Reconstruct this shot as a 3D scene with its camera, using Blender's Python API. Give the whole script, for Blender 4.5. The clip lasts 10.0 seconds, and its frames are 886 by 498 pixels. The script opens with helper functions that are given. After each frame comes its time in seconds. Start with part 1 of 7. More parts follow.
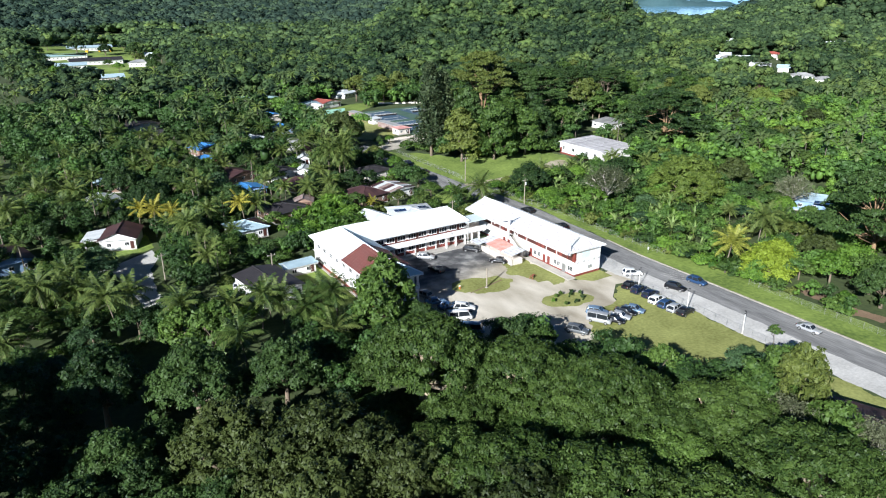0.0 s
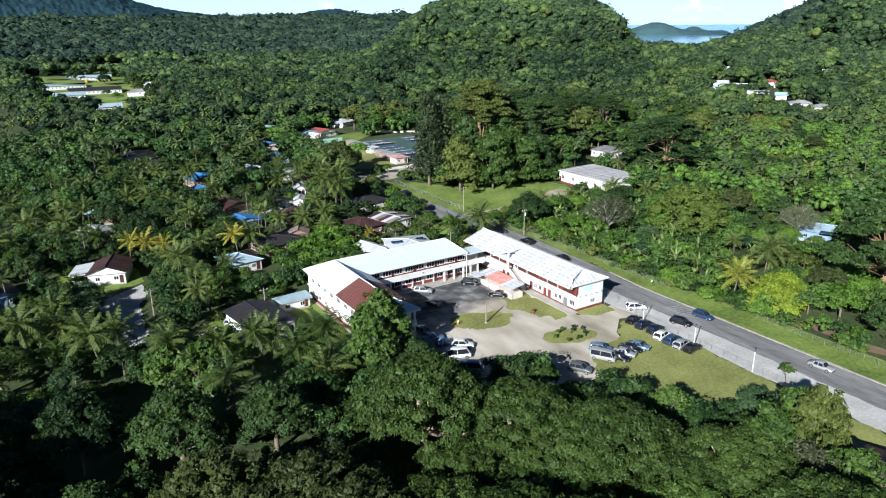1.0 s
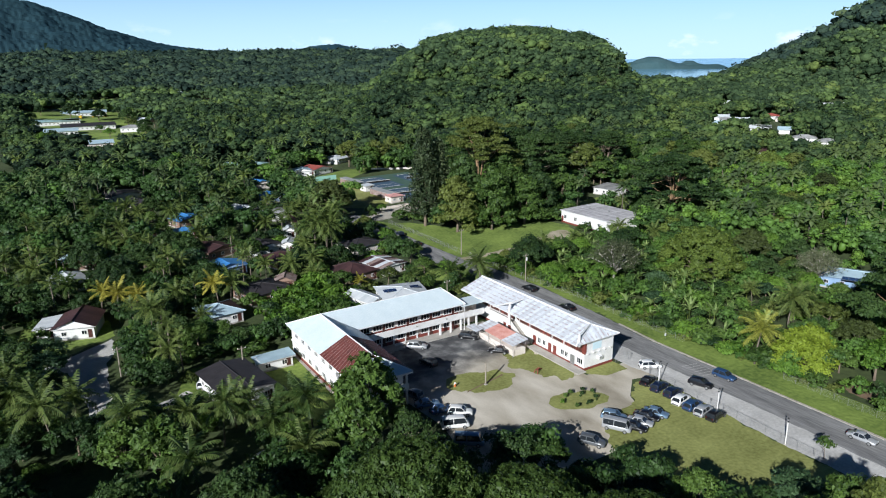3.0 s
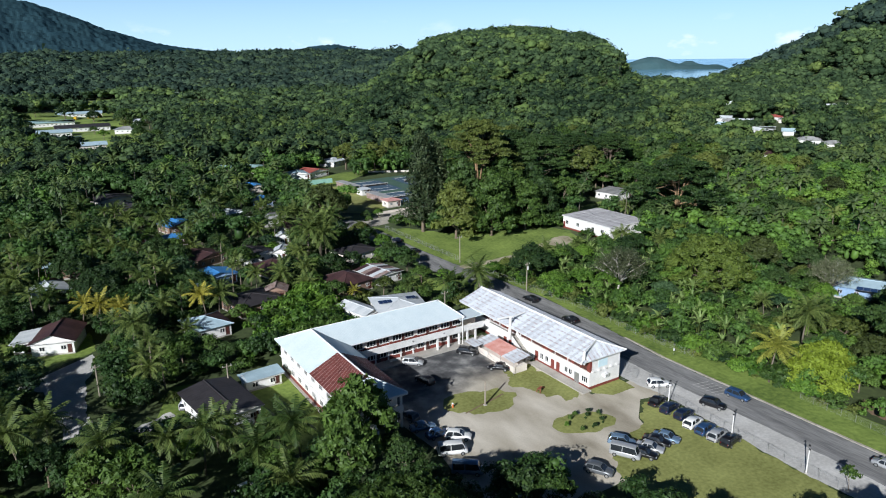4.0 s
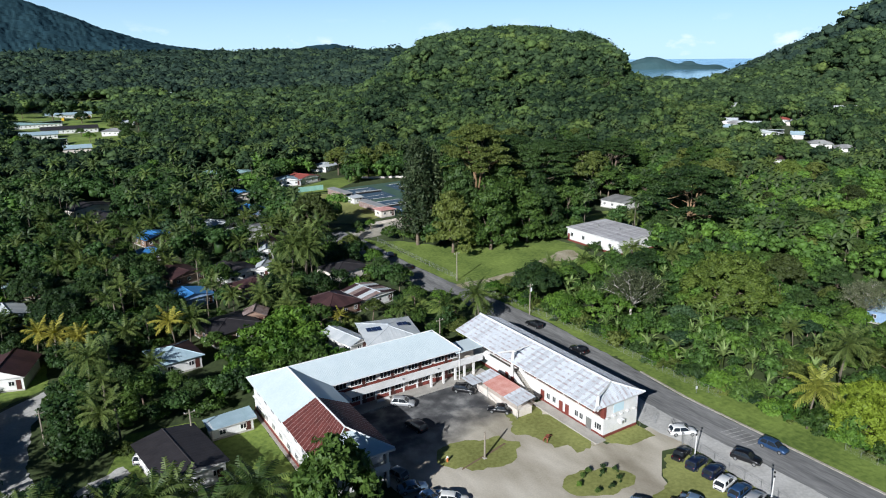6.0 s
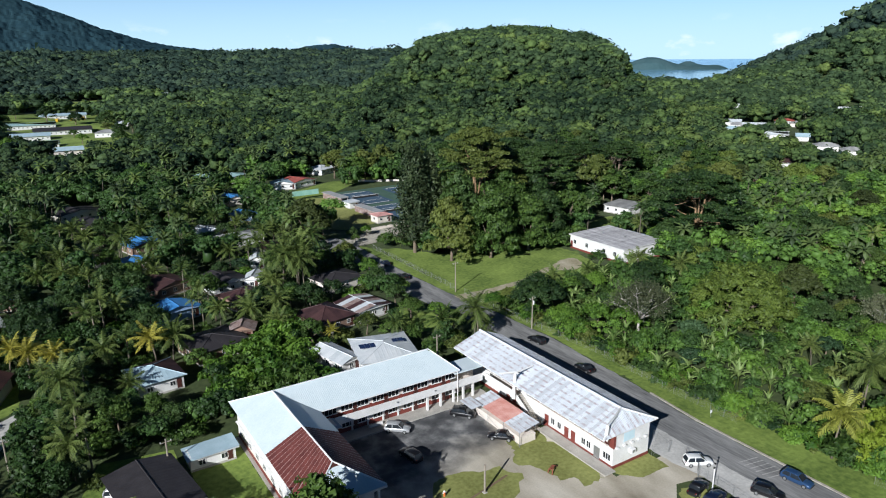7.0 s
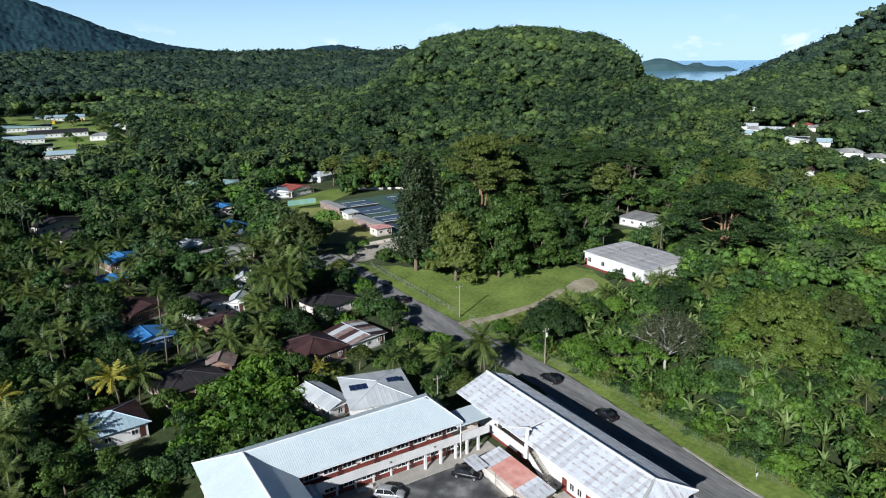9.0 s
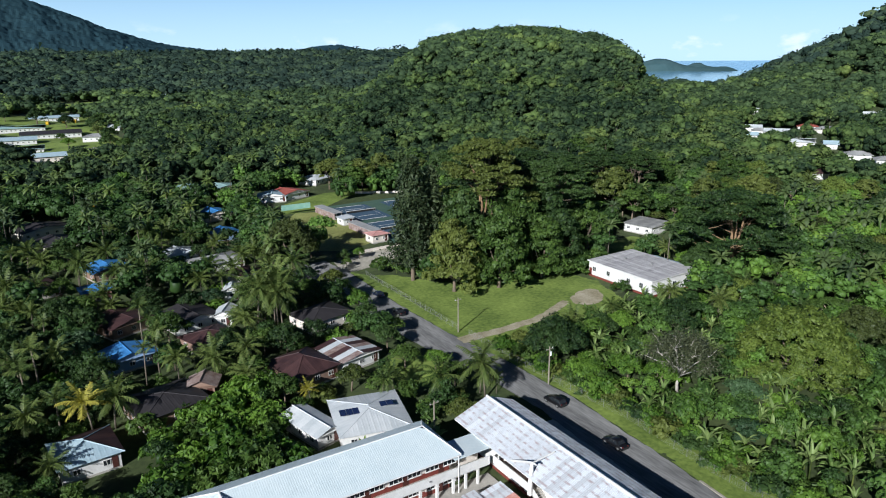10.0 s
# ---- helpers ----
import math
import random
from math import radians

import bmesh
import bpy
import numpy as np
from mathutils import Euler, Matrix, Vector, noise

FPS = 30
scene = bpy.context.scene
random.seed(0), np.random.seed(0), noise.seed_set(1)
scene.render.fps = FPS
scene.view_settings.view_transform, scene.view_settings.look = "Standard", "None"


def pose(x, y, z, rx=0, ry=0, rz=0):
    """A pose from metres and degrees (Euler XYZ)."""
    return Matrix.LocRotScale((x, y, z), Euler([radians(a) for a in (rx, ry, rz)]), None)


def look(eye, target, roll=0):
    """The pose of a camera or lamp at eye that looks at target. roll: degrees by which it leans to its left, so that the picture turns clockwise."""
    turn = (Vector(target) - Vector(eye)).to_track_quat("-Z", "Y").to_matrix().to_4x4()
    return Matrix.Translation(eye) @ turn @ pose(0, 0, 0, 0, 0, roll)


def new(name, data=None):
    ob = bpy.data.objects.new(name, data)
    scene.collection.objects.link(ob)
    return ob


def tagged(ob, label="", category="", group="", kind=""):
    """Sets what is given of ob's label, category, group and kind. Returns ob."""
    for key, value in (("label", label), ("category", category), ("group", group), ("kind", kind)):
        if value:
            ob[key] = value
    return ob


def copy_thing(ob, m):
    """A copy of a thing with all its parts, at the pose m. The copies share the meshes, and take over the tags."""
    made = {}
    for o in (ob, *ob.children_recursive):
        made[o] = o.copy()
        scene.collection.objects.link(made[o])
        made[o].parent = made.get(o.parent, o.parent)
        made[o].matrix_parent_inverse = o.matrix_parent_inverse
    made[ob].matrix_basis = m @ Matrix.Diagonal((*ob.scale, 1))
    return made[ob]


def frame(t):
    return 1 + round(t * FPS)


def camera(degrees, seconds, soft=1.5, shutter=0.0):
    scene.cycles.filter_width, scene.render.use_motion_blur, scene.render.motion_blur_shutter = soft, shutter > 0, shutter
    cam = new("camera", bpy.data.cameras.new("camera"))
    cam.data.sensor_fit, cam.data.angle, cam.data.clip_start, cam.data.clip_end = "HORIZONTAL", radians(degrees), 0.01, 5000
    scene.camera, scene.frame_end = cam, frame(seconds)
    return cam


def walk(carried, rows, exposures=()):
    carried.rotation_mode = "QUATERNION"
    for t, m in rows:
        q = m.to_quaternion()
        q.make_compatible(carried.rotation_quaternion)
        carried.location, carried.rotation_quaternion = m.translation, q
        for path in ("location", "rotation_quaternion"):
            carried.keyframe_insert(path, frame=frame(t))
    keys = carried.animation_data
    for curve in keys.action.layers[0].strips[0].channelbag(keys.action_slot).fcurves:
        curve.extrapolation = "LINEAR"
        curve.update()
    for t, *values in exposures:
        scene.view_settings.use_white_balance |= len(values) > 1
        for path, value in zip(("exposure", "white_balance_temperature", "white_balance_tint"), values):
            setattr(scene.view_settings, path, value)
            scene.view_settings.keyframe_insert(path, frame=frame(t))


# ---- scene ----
cam = camera(66.0, 10.0, soft=1.1)
METRES, EYE, TILT, LEAN, TURN = 78.06, 61.6, 1.4, 0.0, -31.9
ROWS = [
    (0.0, 0.0, 0.0, 0.0, -0.17, -22.15, 0.41),
    (0.5, 0.002, 0.0274, -0.0011, -0.25, -21.06, 0.49),
    (1.0, 0.0042, 0.0604, -0.0013, -0.3, -19.94, 0.55),
    (1.5, 0.0066, 0.098, -0.0014, -0.35, -18.65, 0.62),
    (2.0, 0.0092, 0.1391, -0.0017, -0.39, -17.4, 0.67),
    (2.5, 0.012, 0.1829, -0.0024, -0.42, -17.28, 0.68),
    (4.0, 0.0219, 0.3286, -0.004, -0.48, -17.25, 0.69),
    (4.5, 0.0248, 0.381, -0.0042, -0.52, -17.26, 0.66),
    (5.0, 0.0278, 0.4342, -0.0046, -0.55, -17.25, 0.63),
    (5.5, 0.0309, 0.4883, -0.0047, -0.57, -17.27, 0.62),
    (7.0, 0.0404, 0.6549, -0.0062, -0.63, -17.27, 0.59),
    (7.5, 0.0436, 0.7116, -0.0069, -0.64, -17.25, 0.56),
    (8.0, 0.0464, 0.7686, -0.0076, -0.63, -17.24, 0.54),
    (8.5, 0.0489, 0.8259, -0.0085, -0.12, -17.2, 0.54),
    (9.0, 0.0523, 0.8832, -0.0091, -0.08, -17.2, 0.52),
    (9.5, 0.0553, 0.9407, -0.0099, -0.08, -17.2, 0.48),
    (10.0, 0.0578, 0.9982, -0.0107, -0.1, -17.2, 0.47),
]
walk(cam, [(t, pose(0, 0, EYE, TILT, LEAN, TURN) @ pose(METRES * x, METRES * y, METRES * z, 90 + pitch, roll, yaw)) for t, x, y, z, yaw, pitch, roll in ROWS],
     exposures=[(0.0, 0.99, 5900, 9), (1.0, 0.74, 5900, 9), (2.0, 0.42, 5900, 9), (2.5, 0.37, 5900, 9), (10.0, 0.29, 5900, 9)])

# ---- light ----
SUN_AZ, SUN_EL = 239.0, 25.5          # degrees clockwise from +y, above the horizon
world = bpy.data.worlds.new("sky")
scene.world = world
world.use_nodes = True
wn, wl = world.node_tree.nodes, world.node_tree.links
sky = wn.new("ShaderNodeTexSky")
sky.sky_type = 'NISHITA'
sky.sun_disc = False
sky.sun_elevation, sky.sun_rotation = radians(SUN_EL), radians(SUN_AZ)
sky.air_density, sky.dust_density, sky.ozone_density = 1.0, 0.0, 4.0
wn["Background"].inputs[1].default_value = 0.06
# small fair-weather clouds low over the horizon
wtc = wn.new("ShaderNodeTexCoord")
wmap = wn.new("ShaderNodeMapping")
wmap.inputs["Scale"].default_value = (17, 17, 34)
wno = wn.new("ShaderNodeTexNoise")
wno.inputs["Scale"].default_value, wno.inputs["Detail"].default_value = 1.0, 6.0
wr = wn.new("ShaderNodeMapRange")
wr.inputs[1].default_value, wr.inputs[2].default_value = 0.59, 0.70
wsep = wn.new("ShaderNodeSeparateXYZ")
wband = wn.new("ShaderNodeMapRange")
wband.inputs[1].default_value, wband.inputs[2].default_value = 0.05, 0.015
wmul = wn.new("ShaderNodeMath")
wmul.operation = 'MULTIPLY'
wmix = wn.new("ShaderNodeMix")
wmix.data_type = 'RGBA'
wmix.inputs[7].default_value = (13.0, 14.2, 15.4, 1)
wl.new(wtc.outputs["Generated"], wmap.inputs[0])
wl.new(wmap.outputs[0], wno.inputs["Vector"])
wl.new(wno.outputs[0], wr.inputs[0])
wl.new(wtc.outputs["Generated"], wsep.inputs[0])
wl.new(wsep.outputs[2], wband.inputs[0])
wl.new(wr.outputs[0], wmul.inputs[0])
wl.new(wband.outputs[0], wmul.inputs[1])
wl.new(wmul.outputs[0], wmix.inputs[0])
whz = wn.new("ShaderNodeMapRange")           # thin sea haze low in the sky
whz.inputs[1].default_value, whz.inputs[2].default_value = 0.16, 0.0
whz.inputs[3].default_value, whz.inputs[4].default_value = 0.0, 0.85
whm = wn.new("ShaderNodeMix")
whm.data_type = 'RGBA'
whm.inputs[7].default_value = (9.4, 12.9, 15.8, 1)
wl.new(wsep.outputs[2], whz.inputs[0])
wl.new(whz.outputs[0], whm.inputs[0])
wzen = wn.new("ShaderNodeMapRange")          # the blue deepens towards the zenith
wzen.inputs[1].default_value, wzen.inputs[2].default_value = 0.12, 0.6
wzen.inputs[3].default_value, wzen.inputs[4].default_value = 1.0, 0.16
wdeep = wn.new("ShaderNodeMix")
wdeep.data_type, wdeep.blend_type = 'RGBA', 'MULTIPLY'
wdeep.inputs[0].default_value = 1.0
wl.new(wsep.outputs[2], wzen.inputs[0])
wl.new(sky.outputs[0], wdeep.inputs[6])
wl.new(wzen.outputs[0], wdeep.inputs[7])
wblue = wn.new("ShaderNodeMix")              # clear sea air: a purer blue
wblue.data_type, wblue.blend_type = 'RGBA', 'MULTIPLY'
wblue.inputs[0].default_value, wblue.inputs[7].default_value = 1.0, (0.72, 0.96, 1.22, 1)
wl.new(wdeep.outputs[2], wblue.inputs[6])
wl.new(wblue.outputs[2], whm.inputs[6])
wl.new(whm.outputs[2], wmix.inputs[6])
wl.new(wmix.outputs[2], wn["Background"].inputs[0])

sun = new("sun", bpy.data.lights.new("sun", 'SUN'))
sun.data.energy, sun.data.angle, sun.data.color = 5.0, radians(0.53), (1.0, 0.96, 0.90)
_a, _e = radians(SUN_AZ), radians(SUN_EL)
sun.matrix_world = look((math.sin(_a) * math.cos(_e) * 200, math.cos(_a) * math.cos(_e) * 200, math.sin(_e) * 200), (0, 0, 0))


# ---- materials ----
def material(name, low, high, rough=0.8, scale=3.0, metal=0.0, bump=0.0, fine=None, spec=0.4, random_shade=0.0, island=0.0, stretch=None):
    """Two scales of noise between two colours, bump, and optional variation from object to object or island to island."""
    m = bpy.data.materials.new(name)
    m.use_nodes = True
    n, l = m.node_tree.nodes, m.node_tree.links
    b = n["Principled BSDF"]
    b.inputs["Roughness"].default_value, b.inputs["Metallic"].default_value = rough, metal
    b.inputs["Specular IOR Level"].default_value = spec
    tc = n.new("ShaderNodeTexCoord")
    big = n.new("ShaderNodeTexNoise")
    big.inputs["Scale"].default_value, big.inputs["Detail"].default_value = scale, 5.0
    small = n.new("ShaderNodeTexNoise")
    small.inputs["Scale"].default_value, small.inputs["Detail"].default_value = fine or scale * 12, 3.0
    vec = tc.outputs["Object"]
    if stretch:
        mp = n.new("ShaderNodeMapping")
        mp.inputs["Scale"].default_value = stretch
        l.new(vec, mp.inputs[0])
        vec = mp.outputs[0]
    l.new(vec, big.inputs["Vector"])
    l.new(vec, small.inputs["Vector"])
    add = n.new("ShaderNodeMath")
    add.operation = 'MULTIPLY_ADD'
    add.inputs[1].default_value = 0.45
    l.new(small.outputs[0], add.inputs[0])
    sc = n.new("ShaderNodeMath")
    sc.operation = 'MULTIPLY'
    sc.inputs[1].default_value = 0.55
    l.new(big.outputs[0], sc.inputs[0])
    l.new(sc.outputs[0], add.inputs[2])
    last = add
    for amount, kind in ((random_shade, "o"), (island, "i")):
        if amount:
            src = n.new("ShaderNodeObjectInfo").outputs["Random"] if kind == "o" else n.new("ShaderNodeNewGeometry").outputs["Random Per Island"]
            mr = n.new("ShaderNodeMapRange")
            mr.inputs[3].default_value, mr.inputs[4].default_value = -amount, amount
            l.new(src, mr.inputs[0])
            s2 = n.new("ShaderNodeMath")
            l.new(last.outputs[0], s2.inputs[0])
            l.new(mr.outputs[0], s2.inputs[1])
            last = s2
    ramp = n.new("ShaderNodeValToRGB")
    ramp.color_ramp.elements[0].position, ramp.color_ramp.elements[1].position = 0.3, 0.7
    ramp.color_ramp.elements[0].color, ramp.color_ramp.elements[1].color = (*low, 1), (*high, 1)
    l.new(last.outputs[0], ramp.inputs[0])
    l.new(ramp.outputs[0], b.inputs["Base Color"])
    if bump:
        bp = n.new("ShaderNodeBump")
        bp.inputs["Strength"].default_value, bp.inputs["Distance"].default_value = 1.0, bump
        l.new(small.outputs[0], bp.inputs["Height"])
        l.new(bp.outputs[0], b.inputs["Normal"])
    return m


def leaf_material(name, low, high, glow=0.3, island=0.13, scale=0.30, shade=0.16, spec=0.3, bump=0.0):
    """Leaves: a little light passes through, and the green varies from tuft to tuft, over the crown and from tree to tree."""
    m = material(name, low, high, 0.55, scale, 0, bump, scale * 5, spec, shade, island)
    n, l = m.node_tree.nodes, m.node_tree.links
    b, out = n["Principled BSDF"], n["Material Output"]
    tr = n.new("ShaderNodeBsdfTranslucent")
    hue = n.new("ShaderNodeHueSaturation")
    hue.inputs["Value"].default_value, hue.inputs["Saturation"].default_value = 1.25, 1.1
    col = b.inputs["Base Color"].links[0].from_socket
    l.new(col, hue.inputs["Color"])
    l.new(hue.outputs[0], tr.inputs[0])
    mix = n.new("ShaderNodeMixShader")
    mix.inputs[0].default_value = glow
    l.new(b.outputs[0], mix.inputs[1])
    l.new(tr.outputs[0], mix.inputs[2])
    l.new(mix.outputs[0], out.inputs[0])
    return m


LEAF_MID = leaf_material("leaf_mid", (0.028, 0.062, 0.012), (0.125, 0.205, 0.040))
LEAF_DARK = leaf_material("leaf_dark", (0.016, 0.040, 0.012), (0.072, 0.125, 0.032))
LEAF_BLUISH = leaf_material("leaf_bluish", (0.020, 0.050, 0.020), (0.085, 0.150, 0.062))
LEAF_BRIGHT = leaf_material("leaf_bright", (0.036, 0.092, 0.010), (0.165, 0.285, 0.040))
LEAF_LIME = leaf_material("leaf_lime", (0.115, 0.170, 0.010), (0.28, 0.36, 0.042))
LEAF_OLIVE = leaf_material("leaf_olive", (0.040, 0.064, 0.013), (0.165, 0.200, 0.045))
LEAF_RAIN = leaf_material("leaf_rain_tree", (0.030, 0.060, 0.012), (0.098, 0.155, 0.032), shade=0.08)
LEAF_DOME = leaf_material("leaf_domed_tree", (0.050, 0.085, 0.012), (0.175, 0.235, 0.045))
LEAF_MANGO = leaf_material("leaf_mango", (0.024, 0.038, 0.010), (0.082, 0.108, 0.029))
LEAF_PALM = leaf_material("leaf_palm", (0.036, 0.070, 0.014), (0.155, 0.200, 0.052))
LEAF_GOLD = leaf_material("leaf_gold", (0.20, 0.19, 0.025), (0.44, 0.40, 0.07))
LEAF_BANANA = leaf_material("leaf_banana", (0.08, 0.150, 0.028), (0.29, 0.38, 0.13), 0.35)
LEAF_PINE = leaf_material("leaf_pine", (0.034, 0.056, 0.024), (0.105, 0.140, 0.058))
LEAF_GREY = leaf_material("leaf_grey", (0.07, 0.085, 0.04), (0.20, 0.22, 0.12))
FAR_WOOD = leaf_material("far_leaf", (0.021, 0.048, 0.011), (0.112, 0.195, 0.044), 0.25, 0.10, 0.055)


def tinted(m):
    """Lets each crown's tint, carried by the mesh with area shade and haze, shift its green."""
    n, l = m.node_tree.nodes, m.node_tree.links
    b = n["Principled BSDF"]
    col = b.inputs["Base Color"].links[0].from_socket
    at = n.new("ShaderNodeAttribute")
    at.attribute_name = "tint"
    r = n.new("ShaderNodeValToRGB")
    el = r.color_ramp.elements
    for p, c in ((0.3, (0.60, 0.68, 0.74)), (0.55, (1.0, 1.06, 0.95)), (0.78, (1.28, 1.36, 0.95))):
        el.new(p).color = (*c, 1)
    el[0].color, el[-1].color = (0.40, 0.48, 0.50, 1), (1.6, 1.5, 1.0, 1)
    l.new(at.outputs["Fac"], r.inputs[0])
    mx = n.new("ShaderNodeMix")
    mx.data_type, mx.blend_type = 'RGBA', 'MULTIPLY'
    mx.inputs[0].default_value = 1.0
    l.new(col, mx.inputs[6])
    l.new(r.outputs[0], mx.inputs[7])
    for k in list(col.links):
        if k.to_node != mx:
            l.new(mx.outputs[2], k.to_socket)
    return m


tinted(FAR_WOOD)
# haze is put into these greens: slightly bluer near, greyer blue far
CANOPY = tinted(leaf_material("canopy_leaf", (0.020, 0.039, 0.020), (0.128, 0.180, 0.074), 0.2, 0.10, 0.09, spec=0.1, bump=1.4))
CANOPY_HAZY = tinted(leaf_material("hazy_slope_leaf", (0.020, 0.034, 0.029), (0.072, 0.104, 0.074), 0.2, 0.06, 0.05, spec=0.0, bump=3.0))
tinted_palm = tinted(leaf_material("far_palm_leaf", (0.028, 0.054, 0.018), (0.112, 0.15, 0.055), 0.3, 0.10, 0.2))
BARK = material("bark", (0.10, 0.075, 0.05), (0.24, 0.19, 0.14), 0.9, 2.0, bump=0.02)
BARK_PALM = material("palm_bark", (0.10, 0.085, 0.065), (0.22, 0.185, 0.14), 0.9, 2.0, bump=0.02)
BARK_PALE = material("bark_pale", (0.28, 0.22, 0.15), (0.46, 0.38, 0.28), 0.9, 2.0, bump=0.02)
WHITE = material("white_paint", (0.60, 0.59, 0.56), (0.82, 0.81, 0.79), 0.7, 0.6, bump=0.004)
CREAM = material("cream_paint", (0.60, 0.53, 0.46), (0.80, 0.74, 0.67), 0.75, 0.5, bump=0.004)
MAROON = material("maroon_paint", (0.13, 0.028, 0.022), (0.24, 0.06, 0.045), 0.6, 1.5)
DARKWOOD = material("dark_door_and_recess", (0.05, 0.018, 0.014), (0.10, 0.035, 0.028), 0.5, 1.5)
CONCRETE = material("concrete", (0.30, 0.28, 0.25), (0.52, 0.49, 0.44), 0.9, 0.5, bump=0.01)
ROAD_M = material("worn_asphalt", (0.085, 0.085, 0.086), (0.35, 0.345, 0.335), 0.9, 0.42, bump=0.01, fine=4, stretch=(0.8, 0.09, 1))
SHOULDER = material("pale_shoulder", (0.37, 0.36, 0.34), (0.66, 0.645, 0.61), 0.95, 0.22, bump=0.02, fine=2)
LAWN = material("lawn", (0.125, 0.135, 0.03), (0.345, 0.365, 0.115), 0.95, 0.11, bump=0.05, fine=1.6)
VERGE = material("verge_grass", (0.060, 0.105, 0.014), (0.27, 0.355, 0.072), 0.95, 0.10, bump=0.10, fine=1.1)


def yard_material():
    """Asphalt that gives way to crushed coral towards the south-east, with dusty drifts, patches and tyre tracks."""
    m = bpy.data.materials.new("yard_surface")
    m.use_nodes = True
    n, l = m.node_tree.nodes, m.node_tree.links
    bs = n["Principled BSDF"]
    bs.inputs["Roughness"].default_value = 0.95
    tc = n.new("ShaderNodeTexCoord")

    def noise_node(scale, detail, sc=None):
        t = n.new("ShaderNodeTexNoise")
        t.inputs["Scale"].default_value, t.inputs["Detail"].default_value = scale, detail
        v = tc.outputs["Object"]
        if sc:
            mp = n.new("ShaderNodeMapping")
            mp.inputs["Scale"].default_value, mp.inputs["Rotation"].default_value = sc, (0, 0, 0.5)
            l.new(v, mp.inputs[0])
            v = mp.outputs[0]
        l.new(v, t.inputs["Vector"])
        return t.outputs[0]

    def ramp(src, *stops):
        r = n.new("ShaderNodeValToRGB")
        while len(r.color_ramp.elements) < len(stops):
            r.color_ramp.elements.new(0.5)
        for e, (p, c) in zip(r.color_ramp.elements, stops):
            e.position, e.color = p, (*c, 1)
        l.new(src, r.inputs[0])
        return r.outputs[0]

    def math_node(op, a, b=None, c=None):
        k = n.new("ShaderNodeMath")
        k.operation = op
        for i, v in enumerate((a, b, c)):
            if v is None:
                continue
            if hasattr(v, "default_value"):
                l.new(v, k.inputs[i])
            else:
                k.inputs[i].default_value = v
        return k.outputs[0]
    asphalt = ramp(noise_node(0.28, 6), (0.30, (0.045, 0.046, 0.05)), (0.47, (0.09, 0.091, 0.094)), (0.58, (0.19, 0.19, 0.188)), (0.70, (0.34, 0.335, 0.32)))
    coral = ramp(noise_node(0.16, 7, (1.0, 0.45, 1)), (0.28, (0.27, 0.235, 0.17)), (0.48, (0.48, 0.43, 0.34)), (0.68, (0.66, 0.605, 0.505)))
    sep = n.new("ShaderNodeSeparateXYZ")
    l.new(tc.outputs["Object"], sep.inputs[0])
    # distance south-east of the line where the asphalt ends
    d = math_node('ADD', math_node('MULTIPLY', sep.outputs[0], 0.32), math_node('MULTIPLY', sep.outputs[1], -0.95))
    d = math_node('ADD', d, 0.95 * 120.5 - 0.32 * 82)
    d = math_node('ADD', d, math_node('MULTIPLY_ADD', noise_node(0.14, 5), 16.0, -8.0))
    mr = n.new("ShaderNodeMapRange")
    mr.inputs[1].default_value, mr.inputs[2].default_value = -4.5, 3.0
    l.new(d, mr.inputs[0])
    mix = n.new("ShaderNodeMix")
    mix.data_type = 'RGBA'
    l.new(mr.outputs[0], mix.inputs[0])
    l.new(asphalt, mix.inputs[6])
    l.new(coral, mix.inputs[7])
    grain = n.new("ShaderNodeMix")
    grain.data_type, grain.blend_type = 'RGBA', 'MULTIPLY'
    grain.inputs[0].default_value = 0.28
    l.new(mix.outputs[2], grain.inputs[6])
    l.new(ramp(noise_node(3.5, 4), (0.3, (0.62, 0.62, 0.62)), (0.6, (1, 1, 1))), grain.inputs[7])
    l.new(grain.outputs[2], bs.inputs["Base Color"])
    bp = n.new("ShaderNodeBump")
    bp.inputs["Distance"].default_value = 0.03
    l.new(noise_node(4, 4), bp.inputs["Height"])
    l.new(bp.outputs[0], bs.inputs["Normal"])
    return m


YARD_M = yard_material()
GRAVEL = material("crushed_coral", (0.26, 0.235, 0.19), (0.56, 0.52, 0.44), 0.95, 0.2, bump=0.02, fine=1.6)
SOIL = material("bare_soil", (0.14, 0.09, 0.055), (0.27, 0.19, 0.12), 0.95, 0.3, bump=0.03)
EARTH = material("forest_floor", (0.022, 0.036, 0.012), (0.085, 0.115, 0.035), 0.95, 0.08, bump=0.1, fine=0.8)
GLASS = material("dark_glass", (0.012, 0.015, 0.018), (0.03, 0.035, 0.04), 0.08, 1.0, spec=0.6)
RUBBER = material("rubber", (0.015, 0.015, 0.015), (0.03, 0.03, 0.03), 0.85, 4)
STEEL = material("galvanised_steel", (0.30, 0.31, 0.31), (0.48, 0.48, 0.47), 0.45, 2, 0.7)
WOODPOLE = material("weathered_pole", (0.20, 0.17, 0.13), (0.36, 0.32, 0.26), 0.9, 2, bump=0.01)


